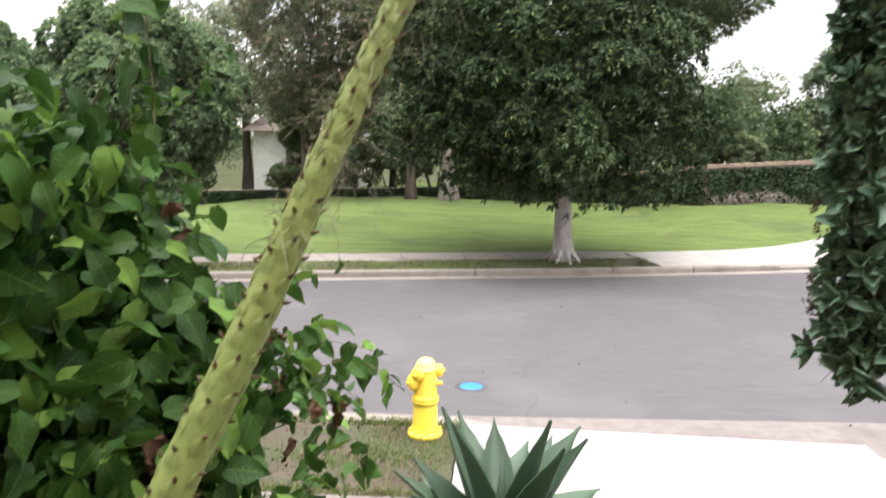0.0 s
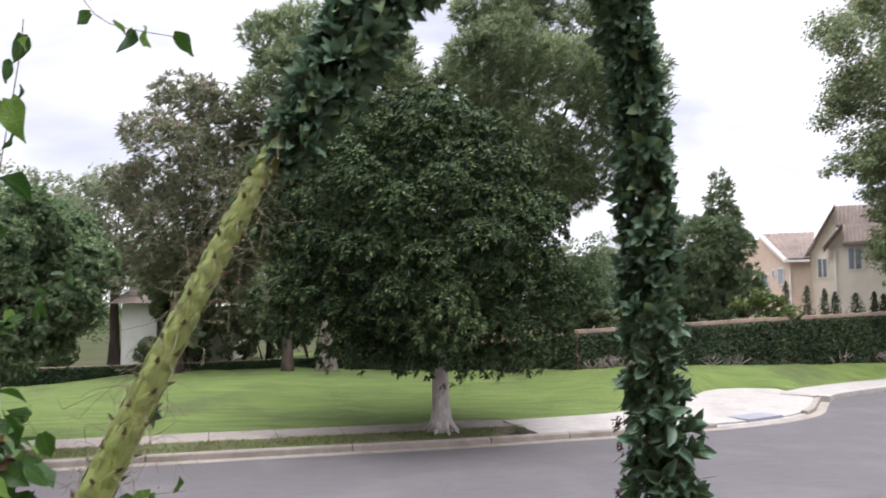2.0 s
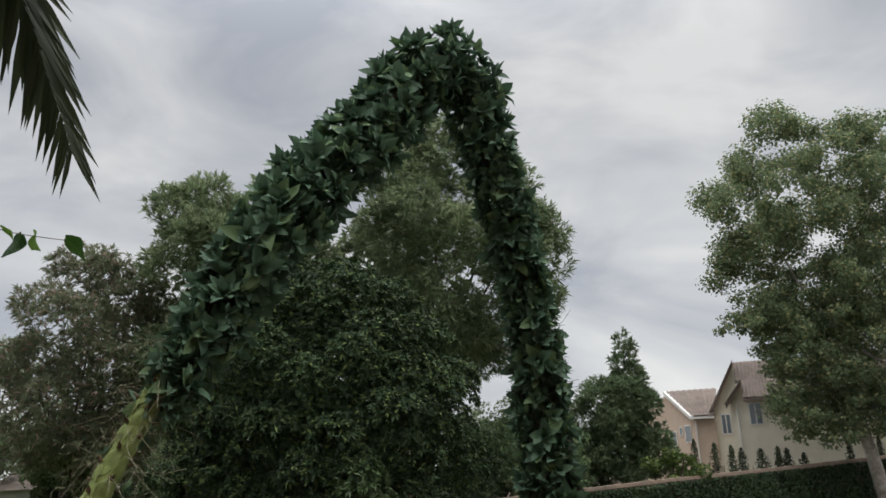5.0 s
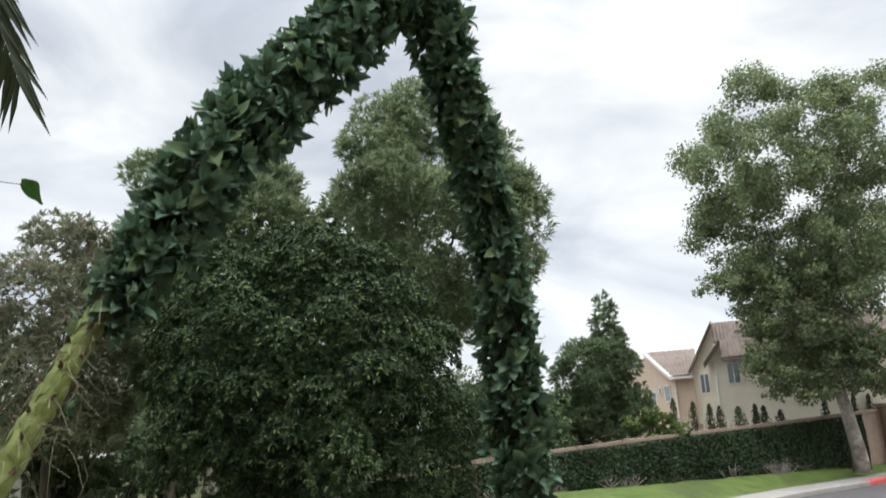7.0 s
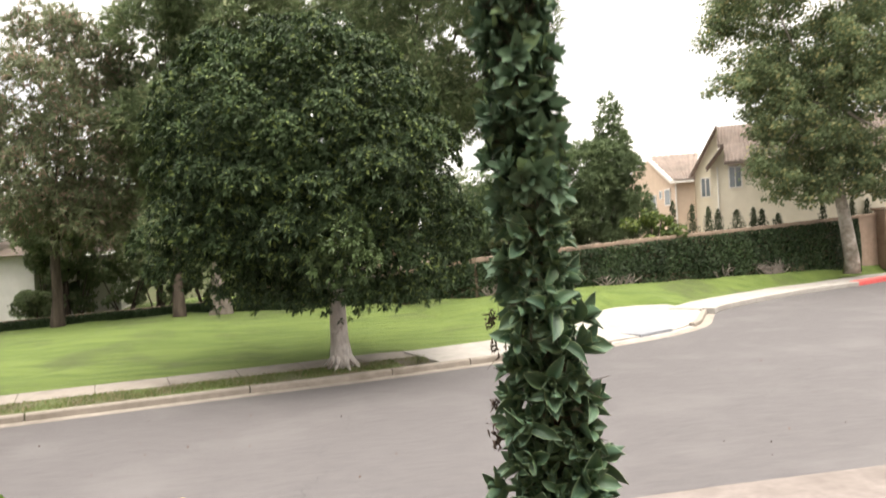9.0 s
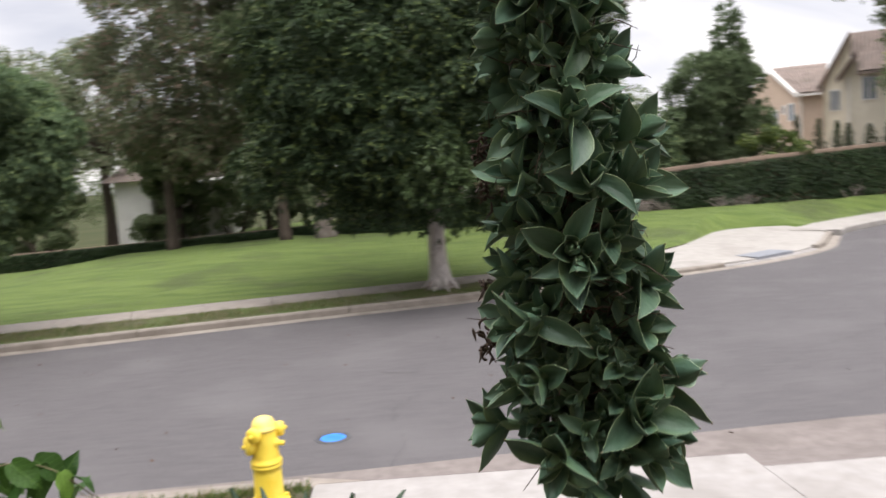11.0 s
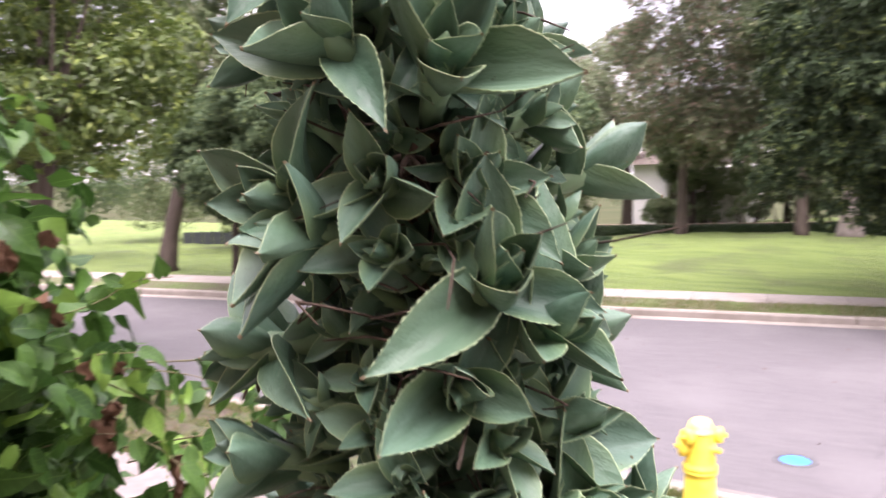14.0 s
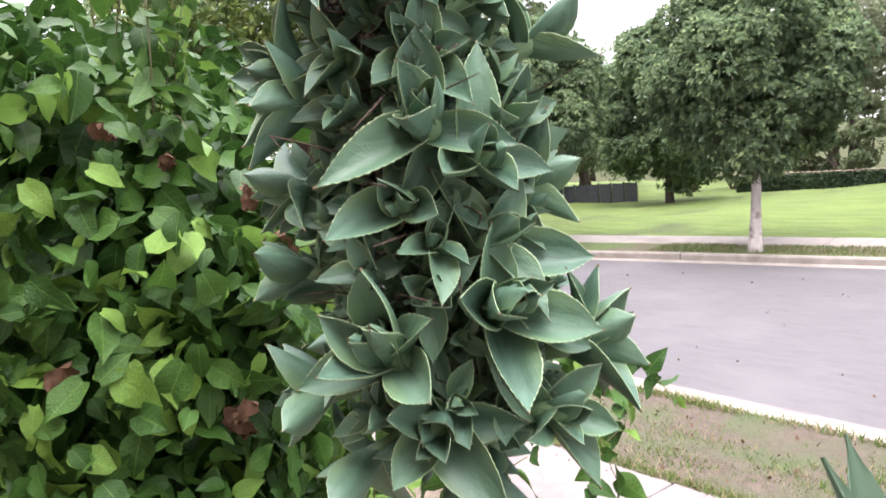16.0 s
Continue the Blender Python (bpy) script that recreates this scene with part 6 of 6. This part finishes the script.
def vine_mat(name, c1, c2, c3, share3, per_object):
    """Vine leaf: each blade its own green, a few young and bright, with a pale midrib and side veins that are slightly sunk."""
    m, nt, b = node_mat(name)
    ad = lambda op, a, c=None: math_node(nt, op, a, c)
    g = nt.nodes.new("ShaderNodeObjectInfo").outputs["Random"] if per_object else nt.nodes.new("ShaderNodeNewGeometry").outputs["Random Per Island"]
    col = mix_rgb(nt, g, c1, c2)
    col = mix_rgb(nt, ad("GREATER_THAN", ad("FRACT", ad("MULTIPLY", g, 17.31)), share3), col, c3)
    uv = nt.nodes.new("ShaderNodeUVMap")
    uv.uv_map = "blade"
    sep = nt.nodes.new("ShaderNodeSeparateXYZ")
    nt.links.new(uv.outputs["UV"], sep.inputs["Vector"])
    off = ad("ABSOLUTE", sep.outputs["X"])
    rib = ad("LESS_THAN", off, 0.013)
    side = ad("LESS_THAN", ad("FRACT", ad("SUBTRACT", ad("MULTIPLY", sep.outputs["Y"], 6.5), ad("MULTIPLY", off, 5.0))), 0.10)
    vein = ad("MAXIMUM", rib, ad("MULTIPLY", side, 0.55))
    blotch = noise_fac(nt, 18, 4, 0.35, 0.75)
    col = mix_rgb(nt, ad("MULTIPLY", blotch, 0.35), col, [v * 0.55 for v in c1])
    col = mix_rgb(nt, ad("MULTIPLY", vein, 0.2), col, [min(1, v * 1.5 + 0.02) for v in c3])
    nt.links.new(col, b.inputs["Base Color"])
    b.inputs["Roughness"].default_value, b.inputs["Specular IOR Level"].default_value = 0.4, 0.2
    bmp = nt.nodes.new("ShaderNodeBump")
    bmp.inputs["Strength"].default_value, bmp.inputs["Distance"].default_value = 0.5, 0.004
    nt.links.new(ad("SUBTRACT", blotch, vein), bmp.inputs["Height"])
    nt.links.new(bmp.outputs["Normal"], b.inputs["Normal"])
    tr = nt.nodes.new("ShaderNodeBsdfTranslucent")
    mx = nt.nodes.new("ShaderNodeMixShader")
    mx.inputs["Fac"].default_value = 0.26
    nt.links.new(col, tr.inputs["Color"])
    nt.links.new(b.outputs["BSDF"], mx.inputs[1])
    nt.links.new(tr.outputs["BSDF"], mx.inputs[2])
    nt.links.new(mx.outputs["Shader"], nt.nodes["Material Output"].inputs["Surface"])
    return m


def leaf_poses(rng2, centres, outward, size, droop=0.55, spread=0.7):
    """Blades that face outward with the tip hanging: arrays of rotation (n, 3, 3) and size."""
    n = len(centres)
    nor = unit(outward + spread * rng2.normal(size=(n, 3)) + np.array([0, 0, 0.35]))
    d = np.tile([0, 0, -droop], (n, 1)) + 0.7 * rng2.normal(size=(n, 3)) * [1, 1, 0.7] + 0.3 * outward
    d = unit(d - nor * (d * nor).sum(1, keepdims=True))
    x = np.cross(d, nor)
    return np.stack([x, d, nor], 2), size * rng2.uniform(0.55, 1.3, n)


def heart_mesh(name, centres, rot, size, mat):
    shape = np.array([v2 for v2, f2 in PLAIN])[np.arange(len(centres)) % 5]
    v = np.einsum("nij,nmj->nmi", rot, shape) * size[:, None, None] + centres[:, None]
    n, m2 = len(centres), len(PLAIN[0][0])
    f = (np.array(HF)[None] + (np.arange(n) * m2)[:, None, None]).reshape(-1, 4)
    me = bpy.data.meshes.new(name)
    me.from_pydata(v.reshape(-1, 3).tolist(), [], f.tolist())
    me.materials.append(mat)
    me.polygons.foreach_set("use_smooth", [True] * len(me.polygons))
    map_blades(me, PLAIN[0][0], n)
    me.update()
    return me


M_VINE = vine_mat("vine_leaves", (0.016, 0.048, 0.010), (0.046, 0.11, 0.018), (0.115, 0.215, 0.036), 0.87, False)
r = R(51)
vine = thing("vine", "rampant green vine hedge with some withered leaves", "vine", (-0.9, 4.1, 1.0))
hb = [((-0.85, 4.15, 2.1), (0.75, 0.8, 0.95)), ((-1.7, 4.1, 2.1), (0.8, 0.85, 0.95)), ((-1.0, 4.5, 1.75), (0.5, 0.48, 0.72)), ((-0.7, 3.6, 1.95), (0.55, 0.55, 0.85)), ((-0.5, 4.0, 1.42), (0.5, 0.5, 0.6)), ((-1.6, 4.85, 1.35), (0.6, 0.45, 0.55)), ((-2.5, 4.3, 1.9), (0.8, 0.9, 0.9)), ((-0.95, 4.3, 2.6), (0.5, 0.55, 0.45)), ((-1.5, 4.2, 2.85), (0.7, 0.7, 0.5)), ((-0.55, 3.95, 2.55), (0.45, 0.5, 0.5)), ((-0.38, 4.03, 2.12), (0.38, 0.32, 0.52)), ((-0.36, 4.05, 1.7), (0.34, 0.3, 0.5)), ((-0.18, 4.12, 2.4), (0.2, 0.2, 0.3)), ((-0.18, 4.06, 2.1), (0.18, 0.22, 0.4))]
hb = [(np.array(c), np.array(q)) for c, q in hb]
small = []
for c, q in hb:
    for k in range(12):
        u = unit(r.normal(size=3))
        small.append((c + u * q * 0.85, np.array([0.26, 0.26, 0.24]) * r.uniform(0.6, 1.2)))
allb = hb + small


def on_blobs(rng2, blobs, count, lo=0.86, hi=1.08):
    vol = np.array([q[1][0] * q[1][1] for q in blobs])
    pick = rng2.choice(len(blobs), count, p=vol / vol.sum())
    u = unit(rng2.normal(size=(count, 3)))
    c, q = np.array([b[0] for b in blobs])[pick], np.array([b[1] for b in blobs])[pick]
    return c + u * q * rng2.uniform(lo, hi, (count, 1)), u


p, u = on_blobs(r, allb, 16500, 0.78, 1.12)
deep = np.zeros(len(p), bool)
for c, q in hb:
    deep |= (((p - c) / q) ** 2).sum(1) < 0.72
p, u = p[~deep & (p[:, 2] > 0.9)], u[~deep & (p[:, 2] > 0.9)]
rot, sz = leaf_poses(r, p, u, 0.1)
near = np.argsort(np.linalg.norm(p - np.array([1.2, 3.2, 2.5]), axis=1))[:260]
rest = np.setdiff1d(np.arange(len(p)), near)
tagged(child("foliage", heart_mesh("foliage", p[rest], rot[rest], sz[rest], M_VINE), vine, "mass of overlapping vine leaves"), kind="stuff")
p2, u2 = on_blobs(r, hb, 6000, 0.5, 0.88)
rot2, sz2 = leaf_poses(r, p2, u2, 0.13)
tagged(child("inner_foliage", heart_mesh("inner_foliage", p2, rot2, sz2, M_VINE), vine, "dark shaded leaves inside the hedge"), kind="stuff")
M_VINE_ONE = vine_mat("vine_leaf", (0.02, 0.058, 0.011), (0.054, 0.124, 0.02), (0.13, 0.235, 0.038), 0.78, True)
VLEAVES = [mesh_of("leaf", v2, f2, M_VINE_ONE, True) for v2, f2 in FINE]
for me, (v2, f2) in zip(VLEAVES, FINE):
    map_blades(me, v2, 1)


def crumpled(seed):
    """A dried leaf: an oval blade rolled up along its length, with a buckled rim."""
    rg = R(seed)
    v = []
    for i in range(9):
        u2 = i / 8
        w2 = 0.34 * math.sin(math.pi * min(0.97, 0.06 + 0.92 * u2)) ** 0.7
        for k in range(7):
            a = (k / 3 - 1) * (1.2 + 0.5 * math.sin(5 * u2 + seed))
            v.append((w2 * math.sin(a) + 0.06 * rg.normal(), u2 * (0.9 - 0.2 * u2) + 0.05 * rg.normal(), w2 * 0.8 * (1 - math.cos(a)) - 0.4 * u2 * u2 + 0.07 * rg.normal()))
    return mesh_of("dead_leaf", v, [(i * 7 + k, i * 7 + k + 1, i * 7 + k + 8, i * 7 + k + 7) for i in range(8) for k in range(6)], M_DEAD, True)


DLEAVES = [crumpled(k) for k in range(4)]



def put_leaf(me, name, c, rot3, size, parent, label=""):
    o = child(name, me, parent, label)
    m = Matrix([(*[float(v) * size for v in row], 0) for row in rot3] + [(0, 0, 0, 1)])
    m.translation = Vector(c)
    o.matrix_basis = m
    return o


for i in near:
    put_leaf(VLEAVES[int(i) % 5], "leaf", p[i], rot[i], float(sz[i]), vine)
dead = np.array([(0.148, 4.235, 2.577), (-0.015, 4.106, 2.666), (0.25, 4.14, 2.09), (0.0, 3.80, 2.2), (-0.24, 4.432, 2.669), (-0.077, 4.487, 2.579), (0.101, 5.021, 1.908), (0.208, 5.037, 1.884), (0.093, 4.327, 2.45), (0.12, 4.46, 2.15), (0.1, 4.195, 2.03), (0.02, 3.95, 2.75), (-0.04, 4.417, 2.412), (0.11, 4.45, 2.31), (0.16, 4.46, 2.2), (0.29, 4.5, 2.07)])
rotd, szd = leaf_poses(r, dead, np.tile([1.0, -0.4, 0], (len(dead), 1)), 0.095, 1.4)
for c, q, s1 in zip(dead, rotd, szd):
    put_leaf(DLEAVES[int(r.integers(0, 4))], "dead_leaf", c, q, float(max(s1, 0.08)), vine, "curled brown dead leaf")

# woody stems inside and long shoots outside, with their leaves
wood = [tube_arrays(curve_points([(-0.9 + 0.15 * r.normal(), 4.1 + 0.15 * r.normal(), 0.95), (-0.95 + 0.12 * r.normal(), 4.2 + 0.15 * r.normal(), 1.6), (-1.0 + 0.15 * r.normal(), 4.2 + 0.2 * r.normal(), 2.4)], 8), np.linspace(0.03, 0.008, 8), 6) for k in range(10)]
child("trunk", mesh_of("trunk", *merged(wood), M_STEM, True), vine, "woody vine stems")


def shoot(points, rad, gap, leaf, label="", first=0.15):
    c = curve_points(points, max(8, len(points) * 7))
    sh = child("shoot", mesh_of("shoot", *tube_arrays(c, np.linspace(rad, rad * 0.45, len(c)), 5), M_STEM, True), vine, label)
    d = np.r_[0, np.cumsum(np.linalg.norm(np.diff(c, axis=0), axis=1))]
    s1, k = first * d[-1], 0
    while s1 < d[-1]:
        q = np.array([np.interp(s1, d, c[:, j]) for j in range(3)])
        out = unit(np.array([[math.cos(k * 2.4), math.sin(k * 2.4), 0.3]]))
        rt, z1 = leaf_poses(r, q[None], out, leaf * (1 - 0.3 * s1 / d[-1]), 0.6)
        put_leaf(VLEAVES[k % 5], "leaf", q + out[0] * 0.015, rt[0], float(z1[0]), sh)
        s1, k = s1 + gap * r.uniform(0.7, 1.3), k + 1


shoot([(-0.45, 4.2, 2.3), (-0.122, 4.141, 2.817), (-0.11, 4.15, 3.206), (-0.071, 4.143, 3.402), (-0.01, 4.10, 3.694), (0.004, 4.083, 3.79)], 0.003, 0.05, 0.125, "thin upright shoot")
shoot([(-0.5, 4.1, 2.6), (-0.18, 4.11, 3.1), (-0.172, 4.108, 3.322), (-0.16, 4.074, 3.538), (-0.141, 4.023, 3.76)], 0.0028, 0.055, 0.12, "thin upright shoot")
shoot([(-0.5, 4.3, 2.5), (-0.25, 4.26, 2.9), (-0.2, 4.25, 3.2), (-0.26, 4.2, 3.45)], 0.0028, 0.05, 0.125, "thin upright shoot")
shoot([(-0.35, 4.2, 2.7), (-0.1, 4.2, 2.92), (0.03, 4.2, 3.06), (0.13, 4.21, 3.0)], 0.0018, 0.035, 0.06, "fine twig with small leaves")
shoot([(-0.35, 4.25, 2.8), (-0.08, 4.22, 3.04), (0.06, 4.2, 3.12), (0.12, 4.2, 3.16)], 0.0018, 0.035, 0.06, "fine twig with small leaves")
shoot([(-0.3, 4.15, 2.5), (-0.1, 4.15, 2.7), (0.0, 4.15, 2.76), (0.05, 4.16, 2.7)], 0.002, 0.03, 0.09, "short leafy twig")
shoot([(-1.3, 4.4, 2.8), (-0.75, 4.2, 3.75), (-0.35, 4.22, 4.17), (-0.129, 4.323, 4.15), (-0.028, 4.432, 4.053), (0.035, 4.493, 3.957), (0.106, 4.528, 3.928), (0.29, 4.59, 3.915)], 0.003, 0.05, 0.12, "thin arching shoot against the sky", 0.55)
shoot([(-0.6, 4.9, 1.6), (-0.186, 5.002, 1.78), (-0.073, 5.086, 1.916), (0.044, 5.173, 2.104), (0.106, 5.209, 2.19)], 0.004, 0.044, 0.15)
shoot([(-0.6, 5.0, 1.8), (-0.073, 5.086, 1.93), (0.18, 5.179, 2.013), (0.315, 5.196, 1.99), (0.437, 5.186, 1.90)], 0.004, 0.044, 0.15)
shoot([(-0.9, 5.3, 2.0), (-0.62, 5.656, 1.96), (-0.41, 5.75, 1.82), (-0.267, 5.829, 1.72), (-0.036, 5.95, 1.71), (0.127, 5.992, 1.56)], 0.004, 0.044, 0.14)
shoot([(-0.9, 5.2, 1.9), (-0.485, 5.484, 1.911), (-0.4, 5.541, 1.877), (-0.247, 5.588, 1.704), (-0.09, 5.643, 1.586)], 0.004, 0.044, 0.14)
shoot([(-0.7, 5.1, 1.7), (-0.3, 5.4, 1.8), (0.05, 5.5, 1.65), (0.25, 5.45, 1.45)], 0.004, 0.044, 0.15)
shoot([(-0.3, 5.75, 1.78), (-0.116, 5.872, 1.604), (-0.045, 5.883, 1.496), (-0.106, 5.771, 1.372), (-0.107, 5.691, 1.232)], 0.003, 0.036, 0.125)
shoot([(-0.5, 4.9, 1.5), (-0.1, 4.9, 1.55), (0.15, 4.9, 1.6), (0.33, 4.95, 1.72)], 0.004, 0.044, 0.15)
shoot([(-0.5, 4.6, 1.3), (0.0, 4.6, 1.5), (0.2, 4.5, 1.75), (0.3, 4.55, 1.95)], 0.004, 0.044, 0.15)

for pts in ([(-0.3, 4.2, 2.2), (0.05, 4.45, 2.26), (0.27, 4.58, 2.25), (0.45, 4.66, 2.19)], [(-0.3, 4.2, 2.3), (0.05, 4.45, 2.4), (0.2, 4.5, 2.47), (0.34, 4.5, 2.49)], [(-0.2, 4.2, 2.0), (0.1, 4.42, 2.12), (0.28, 4.48, 2.11), (0.38, 4.5, 2.04)], [(-0.2, 4.15, 2.2), (0.1, 4.4, 2.3), (0.33, 4.42, 2.34)], [(0.05, 4.45, 2.26), (0.2, 4.56, 2.16), (0.3, 4.6, 2.02)]):
    shoot(pts, 0.0025, 0.036, 0.095, "loose leafy shoot beside the hedge", 0.3)

# ---- palm whose frond hangs into view ----
palm = thing("palm", "small palm with drooping dark fronds", "palm", (-1.6, 2.6, 1.2))
child("trunk", mesh_of("trunk", *tube_arrays(curve_points([(-1.6, 2.6, 1.0), (-1.55, 2.7, 2.6), (-1.45, 2.85, 4.2)], 14), [0.09 + 0.01 * (i % 2) for i in range(14)], 10), M_BARK_DARK, True), palm, "rough dark trunk")
M_PALM = leaf_mat("palm_leaflet", (0.035, 0.05, 0.022), (0.06, 0.08, 0.035), None, 0.45, 0.15, per_object=True)
PL = mesh_of("leaflet", [(-0.03, 0, 0.012), (0, 0, 0), (0.03, 0, 0.012), (-0.035, 0.5, 0.012), (0, 0.5, 0), (0.035, 0.5, 0.012), (0, 1, -0.03)], [(0, 1, 4, 3), (1, 2, 5, 4), (3, 4, 6), (4, 5, 6)], M_PALM)
RC = curve_points([(-1.45, 2.85, 4.2), (-0.9, 3.1, 4.75), (-0.1, 3.5, 4.75), (0.25, 3.68, 4.45), (0.354, 3.772, 4.247), (0.383, 3.848, 4.132), (0.412, 3.905, 4.03), (0.425, 3.936, 3.977)], 110)
frond = child("frond", mesh_of("frond", *tube_arrays(RC, np.linspace(0.012, 0.0015, 110), 6), M_STALK, True), palm, "arching frond with narrow leaflets")
for i in range(26, 110):
    for sgn in (-1, 1):
        d = unit(RC[min(i + 1, 109)] - RC[i - 1])
        side = unit(np.cross(d, [0.35, 0.9, 0.2])) * sgn
        fwd = unit(d * 0.85 + side * 0.55 + np.array([0, 0, -0.55]) + 0.07 * r.normal(size=3))
        ln = np.interp(i, [26, 55, 92, 109], [0.26, 0.34, 0.27, 0.15]) * r.uniform(0.85, 1.1)
        nor = unit(np.cross(fwd, [0.6, 0.2, 0.5]))
        x = np.cross(fwd, nor)
        m = Matrix([(float(x[j]) * ln * 1.4, float(fwd[j]) * ln, float(nor[j]) * ln, 0) for j in range(3)] + [(0, 0, 0, 1)])
        m.translation = Vector(RC[i])
        o = child("leaflet", PL, frond)
        o.matrix_basis = m

for k, (a, up) in enumerate([(2.6, 0.5), (3.3, 0.3), (3.9, 0.55), (4.6, 0.35), (1.9, 0.45), (2.2, -0.1), (4.2, -0.1), (3.0, -0.2)]):
    h = np.array([math.cos(a), math.sin(a), 0])
    fc = curve_points([(-1.45, 2.85, 4.2), tuple(np.array([-1.45, 2.85, 4.3 + up * 0.6]) + h * 0.5), tuple(np.array([-1.45, 2.85, 4.15 + up * 0.6]) + h * 1.1), tuple(np.array([-1.45, 2.85, 3.7 + up * 0.5]) + h * 1.5)], 40)
    fr = child("frond", mesh_of("frond", *tube_arrays(fc, np.linspace(0.012, 0.0015, 40), 6), M_STALK, True), palm, "arching frond with narrow leaflets")
    lv = []
    for i in range(8, 40):
        for sgn in (-1, 1):
            d = unit(fc[min(i + 1, 39)] - fc[i - 1])
            side = unit(np.cross(d, [0, 0, 1])) * sgn
            fwd = unit(d * 0.8 + side * 0.6 + np.array([0, 0, -0.4]) + 0.07 * r.normal(size=3))
            wd = unit(np.cross(fwd, [0, 0, 1.0])) * 0.011
            lv.append(np.array([fc[i], fc[i] + fwd * 0.11 + wd, fc[i] + fwd * 0.25, fc[i] + fwd * 0.11 - wd]))
    tagged(child("leaflets", quads_mesh("leaflets", np.array(lv), M_PALM), fr), kind="stuff")

# ---- grass and litter ----
r = R(70)
M_BLADE = leaf_mat("grass_blade", (0.08, 0.135, 0.03), (0.14, 0.19, 0.05), (0.24, 0.20, 0.11), 0.6, 0.3, 0.2, share3=0.65)


def blades(count, x0, x1, y0, y1, zf, h, keep):
    c = np.stack([r.uniform(x0, x1, count), r.uniform(y0, y1, count)], 1)
    patch = np.array([noise.noise((a * 1.1, b2 * 1.1, 0.3)) for a, b2 in c])
    c = c[patch > keep + 0.25 * r.normal(size=count)]
    n = len(c)
    an = r.uniform(0, 6.28, n)
    w2 = 0.006
    base = np.stack([c[:, 0], c[:, 1], zf(c[:, 0], c[:, 1])], 1)
    sx = np.stack([np.cos(an), np.sin(an), 0 * an], 1)
    hh = h * r.uniform(0.4, 1.3, (n, 1))
    lean = 0.5 * r.normal(size=(n, 3)) * [1, 1, 0]
    topp = base + hh * (np.array([0, 0, 1]) + lean)
    return np.stack([base - sx * w2, base + sx * w2, topp + sx * 0.001, topp - sx * 0.001], 1)


q = np.concatenate([blades(42000, -9, 0.45, 8.23, 9.93, lambda a, b2: 0 * a + 0.012, 0.04, 0.0), blades(6000, -8, 0.45, 9.8, 9.95, lambda a, b2: 0 * a + 0.012, 0.07, -0.4), blades(5000, -8, 0.4, 8.2, 8.32, lambda a, b2: 0 * a + 0.012, 0.06, -0.4)])
tagged(new("grass", quads_mesh("grass", q, M_BLADE)), "sparse grass blades on the parkway", "grass", kind="stuff")
q = blades(14000, -9, 4.4, 0, 1, lambda a, b2: 0 * a, 0.05, -0.3)
off = q[:, 0, 1].copy()
edge_y = np.interp(q[:, :, 0], FAR[:, 0], FAR[:, 1])
q[:, :, 1] = edge_y + 0.5 + (q[:, :, 1]) * 1.0
q[:, :, 2] += 0.02 + 0.04 * off[:, None]
tagged(new("grass", quads_mesh("grass", q, M_BLADE)), "short grass blades on the far parkway", "grass", kind="stuff")
c = np.stack([r.uniform(-10, 14, 80), r.uniform(10.7, 19, 80), np.full(80, -0.122)], 1)
c = np.concatenate([c, np.stack([r.uniform(-6, 0.4, 200), r.uniform(8.0, 9.9, 200), np.full(200, 0.035)], 1)])
tagged(new("leaf_litter", quads_mesh("leaf_litter", leaf_quads(r, c, np.tile([0, 0, 3.0], (len(c), 1)), 0.05, 0.5, 0.3, 0), M_DEAD)), "scattered small dry leaves on road and grass", "leaves", kind="stuff")
